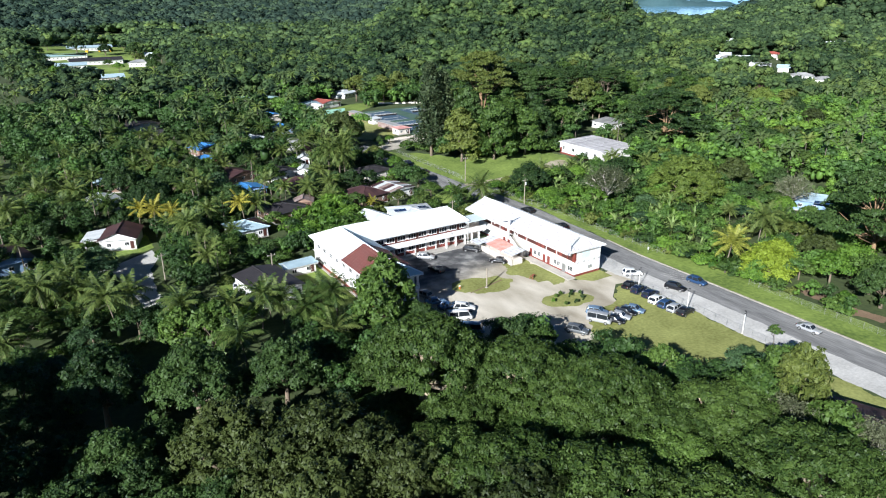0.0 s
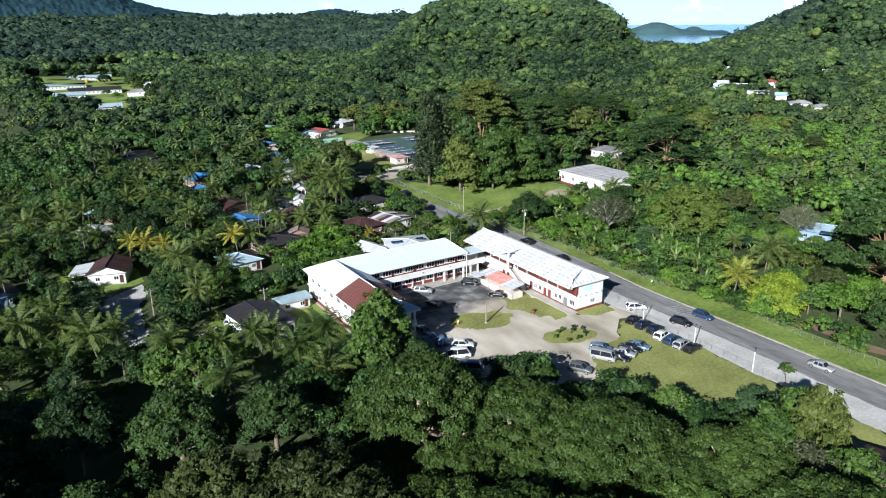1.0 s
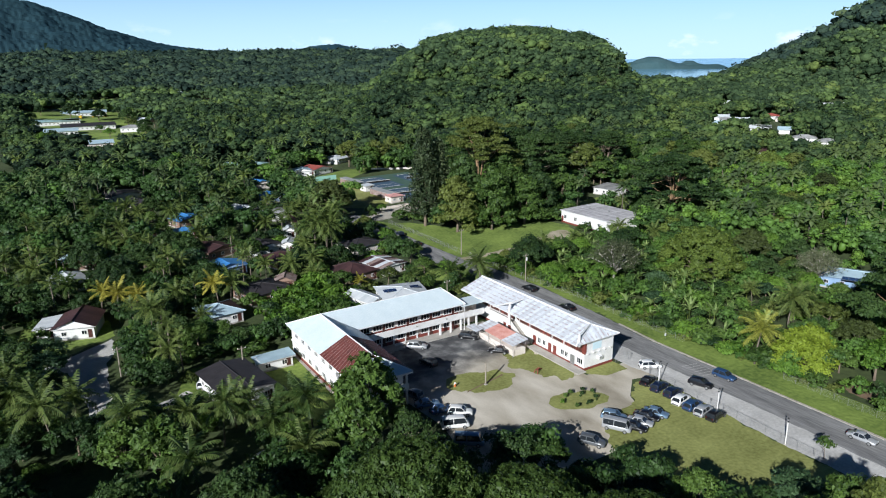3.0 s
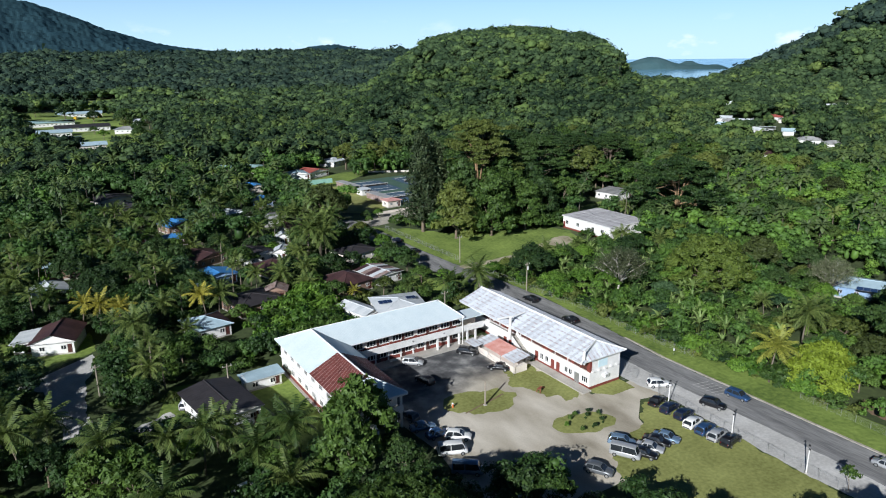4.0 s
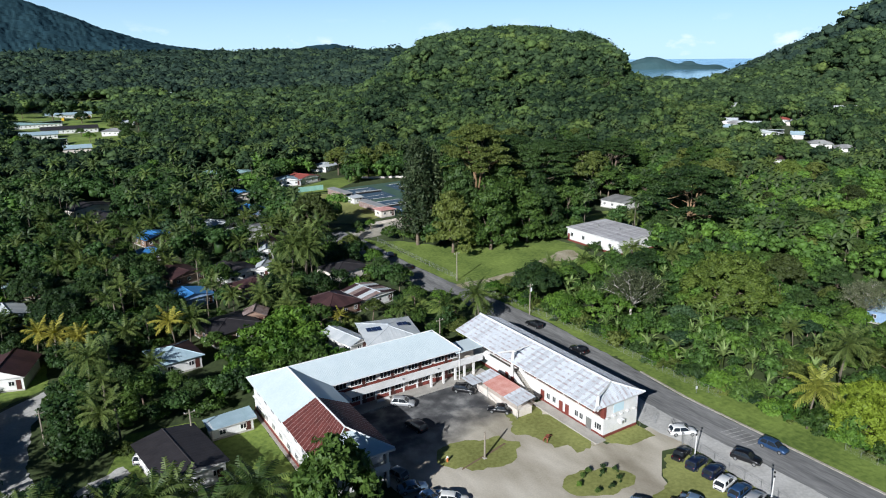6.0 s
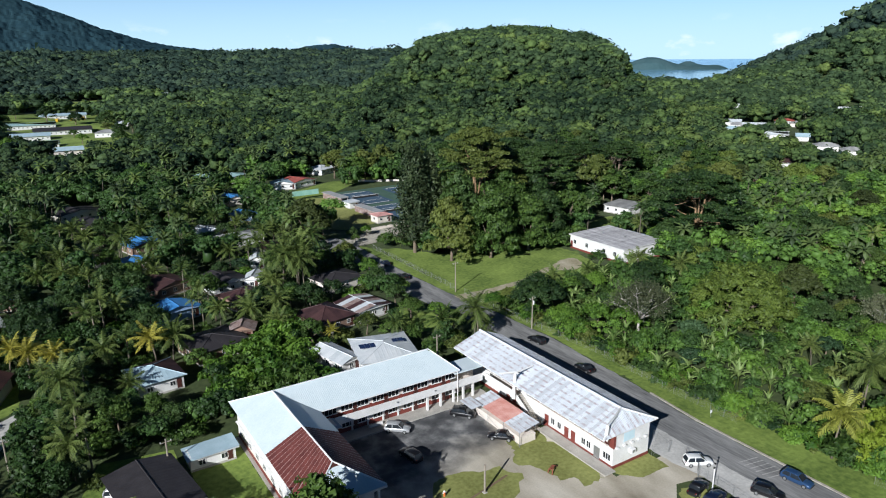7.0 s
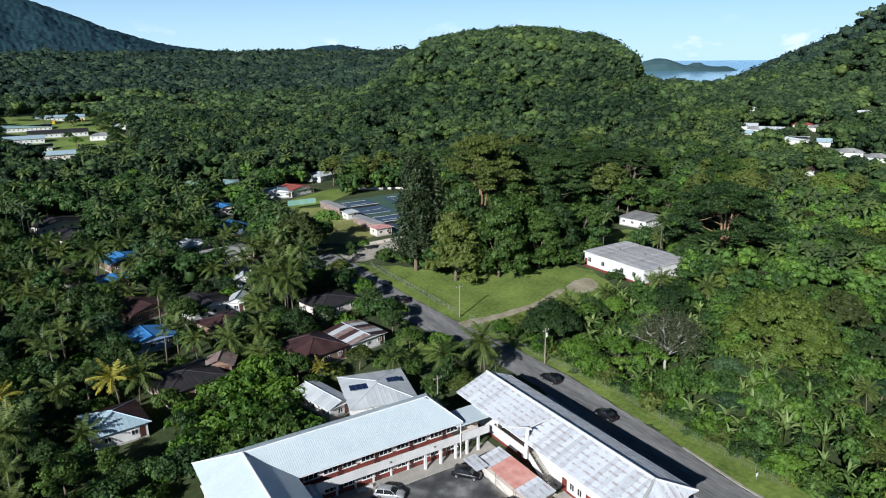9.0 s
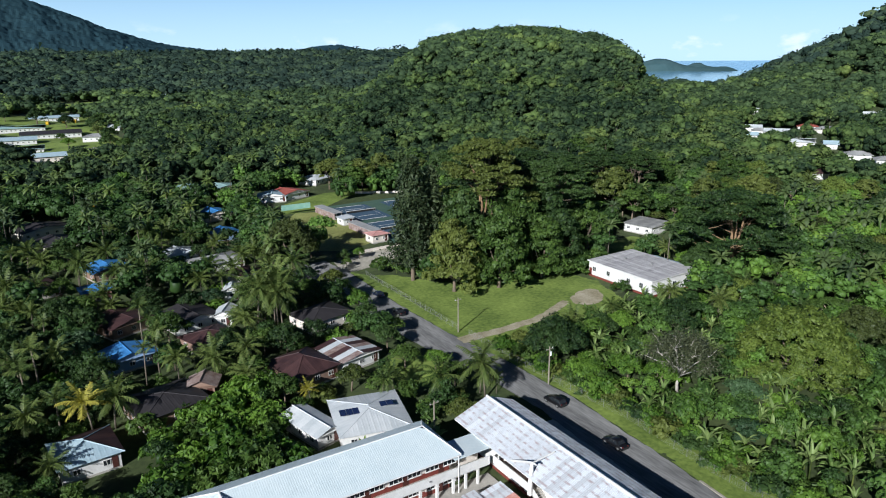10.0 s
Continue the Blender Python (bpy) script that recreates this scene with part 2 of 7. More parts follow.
# ---- mesh building ----
class Shape:
    """Collects vertices and faces; each face carries a material slot."""

    def __init__(self):
        self.v, self.f, self.s = [], [], []

    def face(self, pts, slot=0):
        k = len(self.v)
        self.v += [tuple(p) for p in pts]
        self.f.append(tuple(range(k, k + len(pts))))
        self.s.append(slot)
        return self

    def box(self, x0, y0, z0, x1, y1, z1, slot=0, bevel=0.0):
        bm = bmesh.new()
        bmesh.ops.create_cube(bm, size=1)
        for v in bm.verts:
            v.co = Vector(((x0 + x1) / 2 + v.co.x * (x1 - x0), (y0 + y1) / 2 + v.co.y * (y1 - y0), (z0 + z1) / 2 + v.co.z * (z1 - z0)))
        if bevel:
            bmesh.ops.bevel(bm, geom=bm.edges[:], offset=bevel, segments=1, affect='EDGES')
        return self.take(bm, slot)

    def take(self, bm, slot=0):
        k = len(self.v)
        bm.verts.index_update()
        self.v += [tuple(v.co) for v in bm.verts]
        for f in bm.faces:
            self.f.append(tuple(k + v.index for v in f.verts))
            self.s.append(slot)
        bm.free()
        return self

    def prism(self, poly, z0, z1, slot=0):
        """A solid over a polygon given counter-clockwise."""
        k, n = len(self.v), len(poly)
        self.v += [(x, y, z0) for x, y in poly] + [(x, y, z1) for x, y in poly]
        self.f.append(tuple(k + n + i for i in range(n)))
        self.f.append(tuple(k + i for i in reversed(range(n))))
        for i in range(n):
            j = (i + 1) % n
            self.f.append((k + i, k + j, k + n + j, k + n + i))
        self.s += [slot] * (n + 2)
        return self

    def slab(self, pts, down, slot=0):
        """A plate: a flat or bent polygon with the thickness down."""
        k, n = len(self.v), len(pts)
        self.v += [tuple(p) for p in pts] + [(p[0], p[1], p[2] - down) for p in pts]
        self.f.append(tuple(k + i for i in range(n)))
        self.f.append(tuple(k + n + i for i in reversed(range(n))))
        for i in range(n):
            j = (i + 1) % n
            self.f.append((k + j, k + i, k + n + i, k + n + j))
        self.s += [slot] * (n + 2)
        return self

    def tube(self, pts, radii, n=6, slot=0):
        k = len(self.v)
        m = len(pts)
        for i, p in enumerate(pts):
            a, b = Vector(pts[max(i - 1, 0)]), Vector(pts[min(i + 1, m - 1)])
            d = (b - a).normalized()
            u = d.cross(Vector((0.3, 0.9, 0.31)) if abs(d.z) > 0.9 else Vector((0, 0, 1))).normalized()
            w = d.cross(u)
            r = radii[i] if hasattr(radii, "__len__") else radii
            for j in range(n):
                t = math.tau * j / n
                self.v.append(tuple(Vector(p) + u * (r * math.cos(t)) + w * (r * math.sin(t))))
        for i in range(m - 1):
            for j in range(n):
                q = (j + 1) % n
                self.f.append((k + i * n + j, k + i * n + q, k + (i + 1) * n + q, k + (i + 1) * n + j))
                self.s.append(slot)
        self.f.append(tuple(k + j for j in reversed(range(n))))
        self.f.append(tuple(k + (m - 1) * n + j for j in range(n)))
        self.s += [slot, slot]
        return self

    def quads(self, arr, slot=0):
        """arr: n x 4 x 3 corner positions."""
        k = len(self.v)
        flat = arr.reshape(-1, 3)
        self.v += list(map(tuple, flat.tolist()))
        n = len(arr)
        self.f += [(k + 4 * i, k + 4 * i + 1, k + 4 * i + 2, k + 4 * i + 3) for i in range(n)]
        self.s += [slot] * n
        return self

    def tris(self, arr, slot=0):
        """arr: n x 3 x 3 corner positions."""
        k = len(self.v)
        self.v += list(map(tuple, arr.reshape(-1, 3).tolist()))
        n = len(arr)
        self.f += [(k + 3 * i, k + 3 * i + 1, k + 3 * i + 2) for i in range(n)]
        self.s += [slot] * n
        return self

    def mesh(self, name, *mats, smooth=False):
        me = bpy.data.meshes.new(name)
        me.from_pydata(self.v, [], self.f)
        for m in mats:
            me.materials.append(m)
        if len(mats) > 1:
            me.polygons.foreach_set("material_index", self.s)
        if smooth:
            me.polygons.foreach_set("use_smooth", [True] * len(self.f))
        me.update()
        return me


def part(name, shape, mat, parent, label="", smooth=False):
    """One mesh object under a thing or under a part, in the parent's own space."""
    me = shape if isinstance(shape, bpy.types.Mesh) else shape.mesh(name, *(mat if isinstance(mat, (tuple, list)) else (mat,)), smooth=smooth)
    ob = new(name, me)
    ob.parent = parent
    if label:
        tagged(ob, label)
    return ob


def thing(name, m=None, label="", category="", group="", kind="", shape=None, mat=None, smooth=False):
    ob = new(name, shape.mesh(name, *(mat if isinstance(mat, (tuple, list)) else (mat,)), smooth=smooth) if shape else None)
    if m is not None:
        ob.matrix_basis = m
    return tagged(ob, label, category, group, kind)


# ---- the lie of the land ----
def smooth_step(a, b, x):
    t = np.clip((x - a) / (b - a), 0, 1)
    return t * t * (3 - 2 * t)


def land(x, y):
    """Height of the ground: level round the buildings, rising gently inland, a wooded hill, a mountain and a steep hill by the lagoon."""
    x, y = np.asarray(x, float), np.asarray(y, float)
    d = 0.53 * x + 0.85 * y
    z = 0.014 * np.clip(d - 175, 0, 250)
    u, w = x - 45, y - 64
    r = np.hypot(u, w)
    az = np.degrees(np.arctan2(u, w))
    # the plain climbs slowly towards the interior
    inland = 1 - smooth_step(44, 49, az)
    z = z + inland * 62 * smooth_step(420, 3100, r)
    # towards the lagoon it falls away
    z = z + (1 - inland) * (8 * smooth_step(420, 800, r) - 60 * smooth_step(950, 1700, r))
    # wooded hill
    t = np.radians(37.5)
    f, s = u * np.sin(t) + w * np.cos(t), u * np.cos(t) - w * np.sin(t)
    across = smooth_step(-185, -85, s) * (1 - smooth_step(103, 150, s)) * (0.9 + 0.1 * np.cos(s * 0.018 - 0.3))
    z = z + 72 * across * smooth_step(360, 860, f) * (1 - smooth_step(980, 1400, f))
    # steep hill over the lagoon
    z = z + np.interp(az, (53, 55, 56.5, 58.2, 60, 61.8, 63.1, 64, 70, 90), (0, 12, 28, 42, 58, 76, 97, 114, 160, 160)) * smooth_step(700, 1180, r) * (1 - 0.7 * smooth_step(1500, 2600, r))
    rough = smooth_step(300, 700, r)
    z = z + rough * (3.0 * np.sin(x * 0.021 + 1.3) * np.sin(y * 0.017) + 2.0 * np.sin(x * 0.05) * np.cos(y * 0.043 + 2))
    return z


def build_ground():
    rings = np.concatenate([np.linspace(0, 460, 70), 460 * (4950 / 460) ** np.linspace(0.012, 1, 95)])
    angles = np.radians(np.concatenate([np.linspace(-12, 82, 189), np.linspace(85, 345, 53)]))
    cx, cy = 45.0, 64.0
    rr, aa = np.meshgrid(rings[1:], angles, indexing="ij")
    xs, ys = cx + rr * np.sin(aa), cy + rr * np.cos(aa)
    zs = land(xs, ys)
    n = len(angles)
    verts = np.stack([xs, ys, zs], -1).reshape(-1, 3)
    verts = np.vstack([[[cx, cy, 0.0]], verts])
    faces = [(0, 1 + (j + 1) % n, 1 + j) for j in range(n)]
    for i in range(len(rings) - 2):
        a, b = 1 + i * n, 1 + (i + 1) * n
        faces += [(a + j, a + (j + 1) % n, b + (j + 1) % n, b + j) for j in range(n)]
    me = bpy.data.meshes.new("ground")
    me.from_pydata(verts.tolist(), [], faces)
    me.materials.append(EARTH)
    me.polygons.foreach_set("use_smooth", [True] * len(me.polygons))
    tagged(new("ground", me), "earth ground with undergrowth rolling up to forested hills", "ground", kind="structure")


build_ground()


def ragged(poly, amount, seed=3, step=0.6):
    """The outline cut into short pieces and worn uneven."""
    out = []
    for (ax, ay), (bx, by) in zip(poly, poly[1:] + poly[:1]):
        ln = math.hypot(bx - ax, by - ay)
        k = max(1, int(ln / step))
        for i in range(k):
            t = i / k
            x, y = ax + (bx - ax) * t, ay + (by - ay) * t
            q = noise.noise(Vector((x * 0.35, y * 0.35, seed))) + 0.5 * noise.noise(Vector((x * 1.3, y * 1.3, seed + 5)))
            out.append((x - (by - ay) / ln * q * amount, y + (bx - ax) / ln * q * amount))
    return out


def drape(name, poly, mat, lift, label, category, step=6.0, kind="structure", rag=0.0):
    """A thin sheet over a polygon that follows the ground."""
    if rag:
        poly = ragged(poly, rag, len(poly))
    bm = bmesh.new()
    bm.faces.new([bm.verts.new((x, y, 0)) for x, y in poly])
    xs, ys = [p[0] for p in poly], [p[1] for p in poly]
    if max(0.53 * x + 0.85 * y for x, y in poly) > 170:
        for axis, lo, hi in ((0, min(xs), max(xs)), (1, min(ys), max(ys))):
            c = lo + step
            while c < hi:
                nrm = (1, 0, 0) if axis == 0 else (0, 1, 0)
                bmesh.ops.bisect_plane(bm, geom=bm.verts[:] + bm.edges[:] + bm.faces[:], plane_co=(c, c, 0), plane_no=nrm)
                c += step
    for v in bm.verts:
        v.co.z = float(land(v.co.x, v.co.y)) + lift
    bmesh.ops.recalc_face_normals(bm, faces=bm.faces[:])
    me = bpy.data.meshes.new(name)
    bm.to_mesh(me)
    bm.free()
    if me.polygons and me.polygons[0].normal.z < 0:
        me.flip_normals()
    me.materials.append(mat)
    return tagged(new(name, me), label, category, kind=kind)


def blob(cx, cy, rx, ry, n=28, wob=0.08, seed=1, turn=0.0):
    rnd = random.Random(seed)
    ph = [rnd.uniform(0, 6.3) for _ in range(3)]
    out = []
    for i in range(n):
        t = math.tau * i / n
        k = 1 + wob * (math.sin(2 * t + ph[0]) + 0.6 * math.sin(3 * t + ph[1]) + 0.4 * math.sin(5 * t + ph[2]))
        a, b = rx * k * math.cos(t), ry * k * math.sin(t)
        out.append((cx + a * math.cos(turn) - b * math.sin(turn), cy + a * math.sin(turn) + b * math.cos(turn)))
    return out


# ---- ground sheets ----
# the road runs along +y, bends slightly and climbs behind the trees
ROAD_E = [(124.2, 20), (124.2, 110), (126.0, 125), (127.2, 150), (126.0, 170), (123.6, 188), (122.6, 210), (122.8, 242), (121, 256)]
ROAD_W = [(114, 256), (115.6, 240), (114.5, 225), (113.5, 208), (113.5, 196), (115.2, 182), (118.0, 168), (119.0, 150), (118.0, 125), (116.6, 108), (116.6, 95), (116.9, 80), (116.2, 60), (115.6, 20)]
drape("road", ROAD_E + ROAD_W, ROAD_M, 0.032, "worn grey asphalt road with a gentle bend", "road", rag=0.35)
drape("shoulder", [(109.5, 20), (117.2, 20), (117.6, 60), (117.9, 80), (117.4, 95), (117.2, 108), (118.05, 125), (119.0, 146), (111.8, 146), (110.6, 103), (111.4, 97), (110.4, 86), (109.4, 68)], SHOULDER, 0.024,
      "pale compacted gravel shoulder beside the road", "shoulder", rag=0.4)
drape("side_road", [(121.2, 243), (122.9, 253), (131, 255), (147, 260), (165, 268), (166, 258), (148, 250), (136, 244.5), (126, 241.5)], GRAVEL, 0.05, "pale gravel side road to the tennis courts", "road", rag=0.5)
drape("side_lane", [(116, 238), (105, 246), (92, 247), (91, 252), (106, 253), (117, 251)], ROAD_M, 0.04, "short asphalt lane under trees", "road")
DIRT = material("worn_dirt", (0.20, 0.175, 0.09), (0.52, 0.46, 0.35), 0.95, 0.35, bump=0.02, fine=2.5)
drape("field_path", [(123.5, 181.4), (123.5, 184.6), (137, 184.2), (147, 184.8), (160, 190), (161, 187.6), (147, 182), (137, 181.4)], DIRT, 0.07, "dirt path across the grass field", "path", 4, rag=0.5)
drape("verge_east", [(124.45, 20), (134, 20), (134, 60), (133.2, 110), (133.6, 140), (132, 156), (130, 172), (126.9, 190), (126.6, 236), (123, 242), (122.8, 210), (123.8, 188), (126.2, 170), (127.4, 150), (126.2, 125), (124.45, 110)],
      VERGE, 0.014, "mown green grass verge along the road", "grass", rag=0.35)
drape("field", [(127, 174), (127, 236), (133, 232), (140, 220), (152, 212), (176, 208), (178, 196), (174, 182), (166, 175), (146, 178)], VERGE, 0.03, "rough green grass field behind a wire fence", "grass", rag=0.8)
drape("house_lawn", blob(213, 216, 13, 6, seed=6, turn=0.35), VERGE, 0.05, "rough grass clearing before a house", "grass", rag=0.8)
drape("bare_patch", blob(167, 188, 6, 4.2, seed=4, turn=0.5), DIRT, 0.06, "bare gravel patch in the grass field", "ground", rag=0.8)
drape("bare_bank", [(136.5, 56), (134.8, 62), (135.6, 68), (136.6, 75), (140.2, 75.5), (139.6, 68), (138.6, 62), (139.5, 56)], SOIL, 0.02, "bare reddish earth bank beside the road", "ground", rag=0.8)
drape("courtyard", [(62, 82), (66, 104), (63, 138), (99.5, 138), (100.4, 104.5), (112.2, 104.5), (111.4, 97), (106.5, 98.2), (101, 93.6), (96, 82)], YARD_M, 0.008, "patched dark asphalt yard fading into pale crushed coral", "pavement")
drape("lawn_island", blob(81.2, 114.2, 7.2, 4.2, seed=2, turn=-0.45), LAWN, 0.024, "oval patch of dry grass around a pole", "grass", rag=1.3)
drape("soil_strip", [(76.4, 111.6), (76.6, 112.0), (86.6, 114.2), (86.7, 113.8)], SOIL, 0.03, "narrow dark strip across the dry grass", "ground", rag=0.12)
drape("round_bed", blob(92.0, 97.8, 5.3, 3.5, seed=7, turn=-0.2, wob=0.05), LAWN, 0.024, "oval grass bed with low shrubs in the driveway", "grass", rag=0.8)
drape("lawn_front", [(92.4, 121.2), (99.0, 121.6), (99.4, 107), (98.6, 104.9), (95.5, 106), (92.5, 110), (90.5, 116)], LAWN, 0.02, "thin worn grass strip before the long building", "grass", rag=1.6)
drape("lawn_gable", [(100.6, 106.4), (109.4, 106.4), (109.2, 102.0), (103.6, 102.2), (101.4, 104.2)], LAWN, 0.024, "small grass strip under the gable wall", "grass", rag=0.3)
drape("car_park_lawn", [(90, 60), (82, 76), (88, 87.5), (99.8, 92), (106.6, 97.6), (109.2, 95.6), (110.1, 86), (109.2, 68), (109.2, 20), (96, 20)], LAWN, 0.016, "dry grass car park along the fence", "grass", rag=1.1)
drape("side_lawn", [(45.8, 128), (45.8, 145), (54.65, 147), (54.65, 116), (46, 116)], VERGE, 0.016, "green lawn beside the white building", "grass", rag=0.4)
drape("back_lawn", [(28, 137), (34, 152), (45, 150), (45, 137)], VERGE, 0.014, "shaded patch of grass beside a dark roofed house", "grass")
drape("west_lane", [(8, 168), (14, 172), (23, 178), (24, 172), (20.5, 165), (19, 150), (21, 137), (32, 142), (33, 139.2), (22, 133.4), (15.5, 134), (14.5, 150), (13, 164)], SHOULDER, 0.02, "narrow pale lane between houses", "path", rag=0.5)
drape("west_lawn", [(0, 172), (6, 196), (24, 192), (24, 180), (12, 172)], VERGE, 0.014, "bright lawn around a white house", "grass", rag=0.5)
drape("east_clearing", blob(198, 114, 5, 4, seed=9, turn=0.6), SOIL, 0.03, "bare earth clearing by a house", "ground")
drape("garden_lawn", blob(108, 176, 6, 9, seed=12), VERGE, 0.04, "small lawn between houses and the road", "grass")
drape("court_lawn", [(118, 272), (131, 262), (146, 268), (148, 292), (147, 318), (136, 322), (126, 310)], LAWN, 0.06, "grass field beside the tennis courts", "grass")
drape("back_field", [(126, 322), (146, 322), (170, 342), (200, 342), (196, 352), (160, 352), (138, 340)], VERGE, 0.05, "bright grass bank behind the tennis courts", "grass")
drape("school_lawn", [(18, 505), (100, 505), (112, 600), (112, 690), (120, 860), (20, 860), (14, 640)], VERGE, 0.3, "lawn between school blocks", "grass", 12)
drape("sports_field", [(62, 890), (128, 890), (132, 1010), (62, 1010)], VERGE, 0.3, "distant sports field", "grass", 20)
KERB = Shape()
for (ax, ay), (bx, by) in zip([(124.2, 20), (124.2, 60), (124.2, 108)], [(124.2, 60), (124.2, 108), (125.4, 120)]):
    KERB.prism([(ax, ay), (ax + 0.55, ay), (bx + 0.5, by), (bx + 0.1, by)], 0.0, 0.12)
for i in range(6):
    y0 = 96.5 - i * 1.0
    drape("road_marking", [(119.2, y0), (123.0, y0 - 0.75), (123.0, y0 - 0.63), (119.2, y0 + 0.12)], SHOULDER, 0.045, "worn white painted stripe on the road", "marking")
thing("kerb", label="pale concrete kerb along the road edge", category="kerb", kind="structure", shape=KERB, mat=GRAVEL)

# lagoon, open sea and islands far off
WATER = material("lagoon_water", (0.12, 0.30, 0.46), (0.22, 0.42, 0.58), 0.12, 0.002, spec=0.5)
sea = Shape()
_az = np.radians(np.linspace(30, 85, 24))
for r0, r1, z0, z1 in ((1300, 2600, -18, -18), (2600, 3900, -18, -18), (3900, 4850, -18, 19)):
    for a, b in zip(_az[:-1], _az[1:]):
        sea.face([(45 + r0 * math.sin(a), 64 + r0 * math.cos(a), z0), (45 + r0 * math.sin(b), 64 + r0 * math.cos(b), z0),
                  (45 + r1 * math.sin(b), 64 + r1 * math.cos(b), z1), (45 + r1 * math.sin(a), 64 + r1 * math.cos(a), z1)][::-1])
thing("water", label="pale blue lagoon and open sea on the horizon", category="water", kind="structure", shape=sea, mat=WATER)


def far_island(az, r, half, height, seed):
    """A low wooded island: a ridged mound with an uneven crest."""
    rnd = random.Random(seed)
    s = Shape()
    cols, rows = 26, 7
    grid = []
    for i in range(cols):
        u = -1 + 2 * i / (cols - 1)
        crest = height * (1 - abs(u) ** 1.7) * (0.72 + 0.28 * math.cos(u * 5.0 + seed)) + rnd.uniform(0, 4) * (1 - abs(u))
        a = radians(az) + half * u / r
        line = []
        for j in range(rows):
            w = -1 + 2 * j / (rows - 1)
            q = r + w * 130
            line.append((45 + q * math.sin(a), 64 + q * math.cos(a), -19 + max(0.0, crest) * (1 - w * w) + rnd.uniform(-1, 1)))
        grid.append(line)
    for i in range(cols - 1):
        for j in range(rows - 1):
            s.face([grid[i][j], grid[i + 1][j], grid[i + 1][j + 1], grid[i][j + 1]][::-1])
    return thing("far_island", label="low forested island far across the lagoon", category="island", kind="structure", shape=s, mat=HAZED_LAND)


# aerial haze is painted into these bluish base colours
HAZED_LAND = material("hazed_forest", (0.042, 0.088, 0.098), (0.075, 0.130, 0.140), 1.0, 0.02, fine=0.12, spec=0.0)
HAZED_RIDGE = material("hazed_ridge", (0.020, 0.046, 0.062), (0.036, 0.074, 0.088), 1.0, 0.006, bump=3.0, fine=0.03, spec=0.0)


def far_ridge(az0, az1, r, heights, label, seed):
    """A distant mountain side: spurs and gullies under an uneven crest given at even steps of azimuth."""
    s = Shape()
    cols, rows = int((az1 - az0) * 12), 34
    grid = []
    for i in range(cols):
        u = i / (cols - 1) * (len(heights) - 1)
        k = min(int(u), len(heights) - 2)
        h = heights[k] + (heights[k + 1] - heights[k]) * (u - k)
        a = radians(az0 + (az1 - az0) * i / (cols - 1))
        line = []
        for j in range(rows):
            f = j / (rows - 1)
            q = r - 1100 * (1 - f)
            along, out = a * r, q
            z = 30 + (h - 30) * f ** 0.85
            fold = noise.noise(Vector((along / 420 + out / 900, out / 1300, seed))) * 24 + noise.noise(Vector((along / 170, out / 260, seed + 3))) * 9 + noise.noise(Vector((along / 60, out / 60, seed + 7))) * 7
            z += fold * min(1.0, h / 260) * (f * (1.15 - f) * 3.2 + 0.12)
            z += noise.noise(Vector((along / 46, out / 46, seed + 11))) * 5 + noise.noise(Vector((along / 21, out / 21, seed + 13))) * 5
            line.append((45 + q * math.sin(a), 64 + q * math.cos(a), z))
        grid.append(line)
    for i in range(cols - 1):
        for j in range(rows - 1):
            s.face([grid[i][j], grid[i + 1][j], grid[i + 1][j + 1], grid[i][j + 1]][::-1])
    return thing("far_mountain", label=label, category="mountain", kind="structure", shape=s, mat=HAZED_RIDGE, smooth=True)


far_ridge(-12, 17, 4300, [640, 600, 540, 465, 390, 345, 268, 190, 128, 100, 80], "dark forested mountain in the distance, blue-green with haze", 2)
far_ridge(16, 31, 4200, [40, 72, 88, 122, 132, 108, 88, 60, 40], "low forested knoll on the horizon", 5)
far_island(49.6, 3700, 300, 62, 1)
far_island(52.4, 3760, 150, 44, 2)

# ---- main buildings ----
ROOF_WHITE = material("white_roof_sheet", (0.55, 0.64, 0.67), (0.67, 0.745, 0.765), 0.5, 0.4, 0.0, fine=3, spec=0.4)
ROOF_OLD = material("stained_roof_sheet", (0.50, 0.52, 0.55), (0.66, 0.69, 0.73), 0.5, 0.9, 0.0, fine=3.0, random_shade=0.22, stretch=(1.0, 0.9, 1))


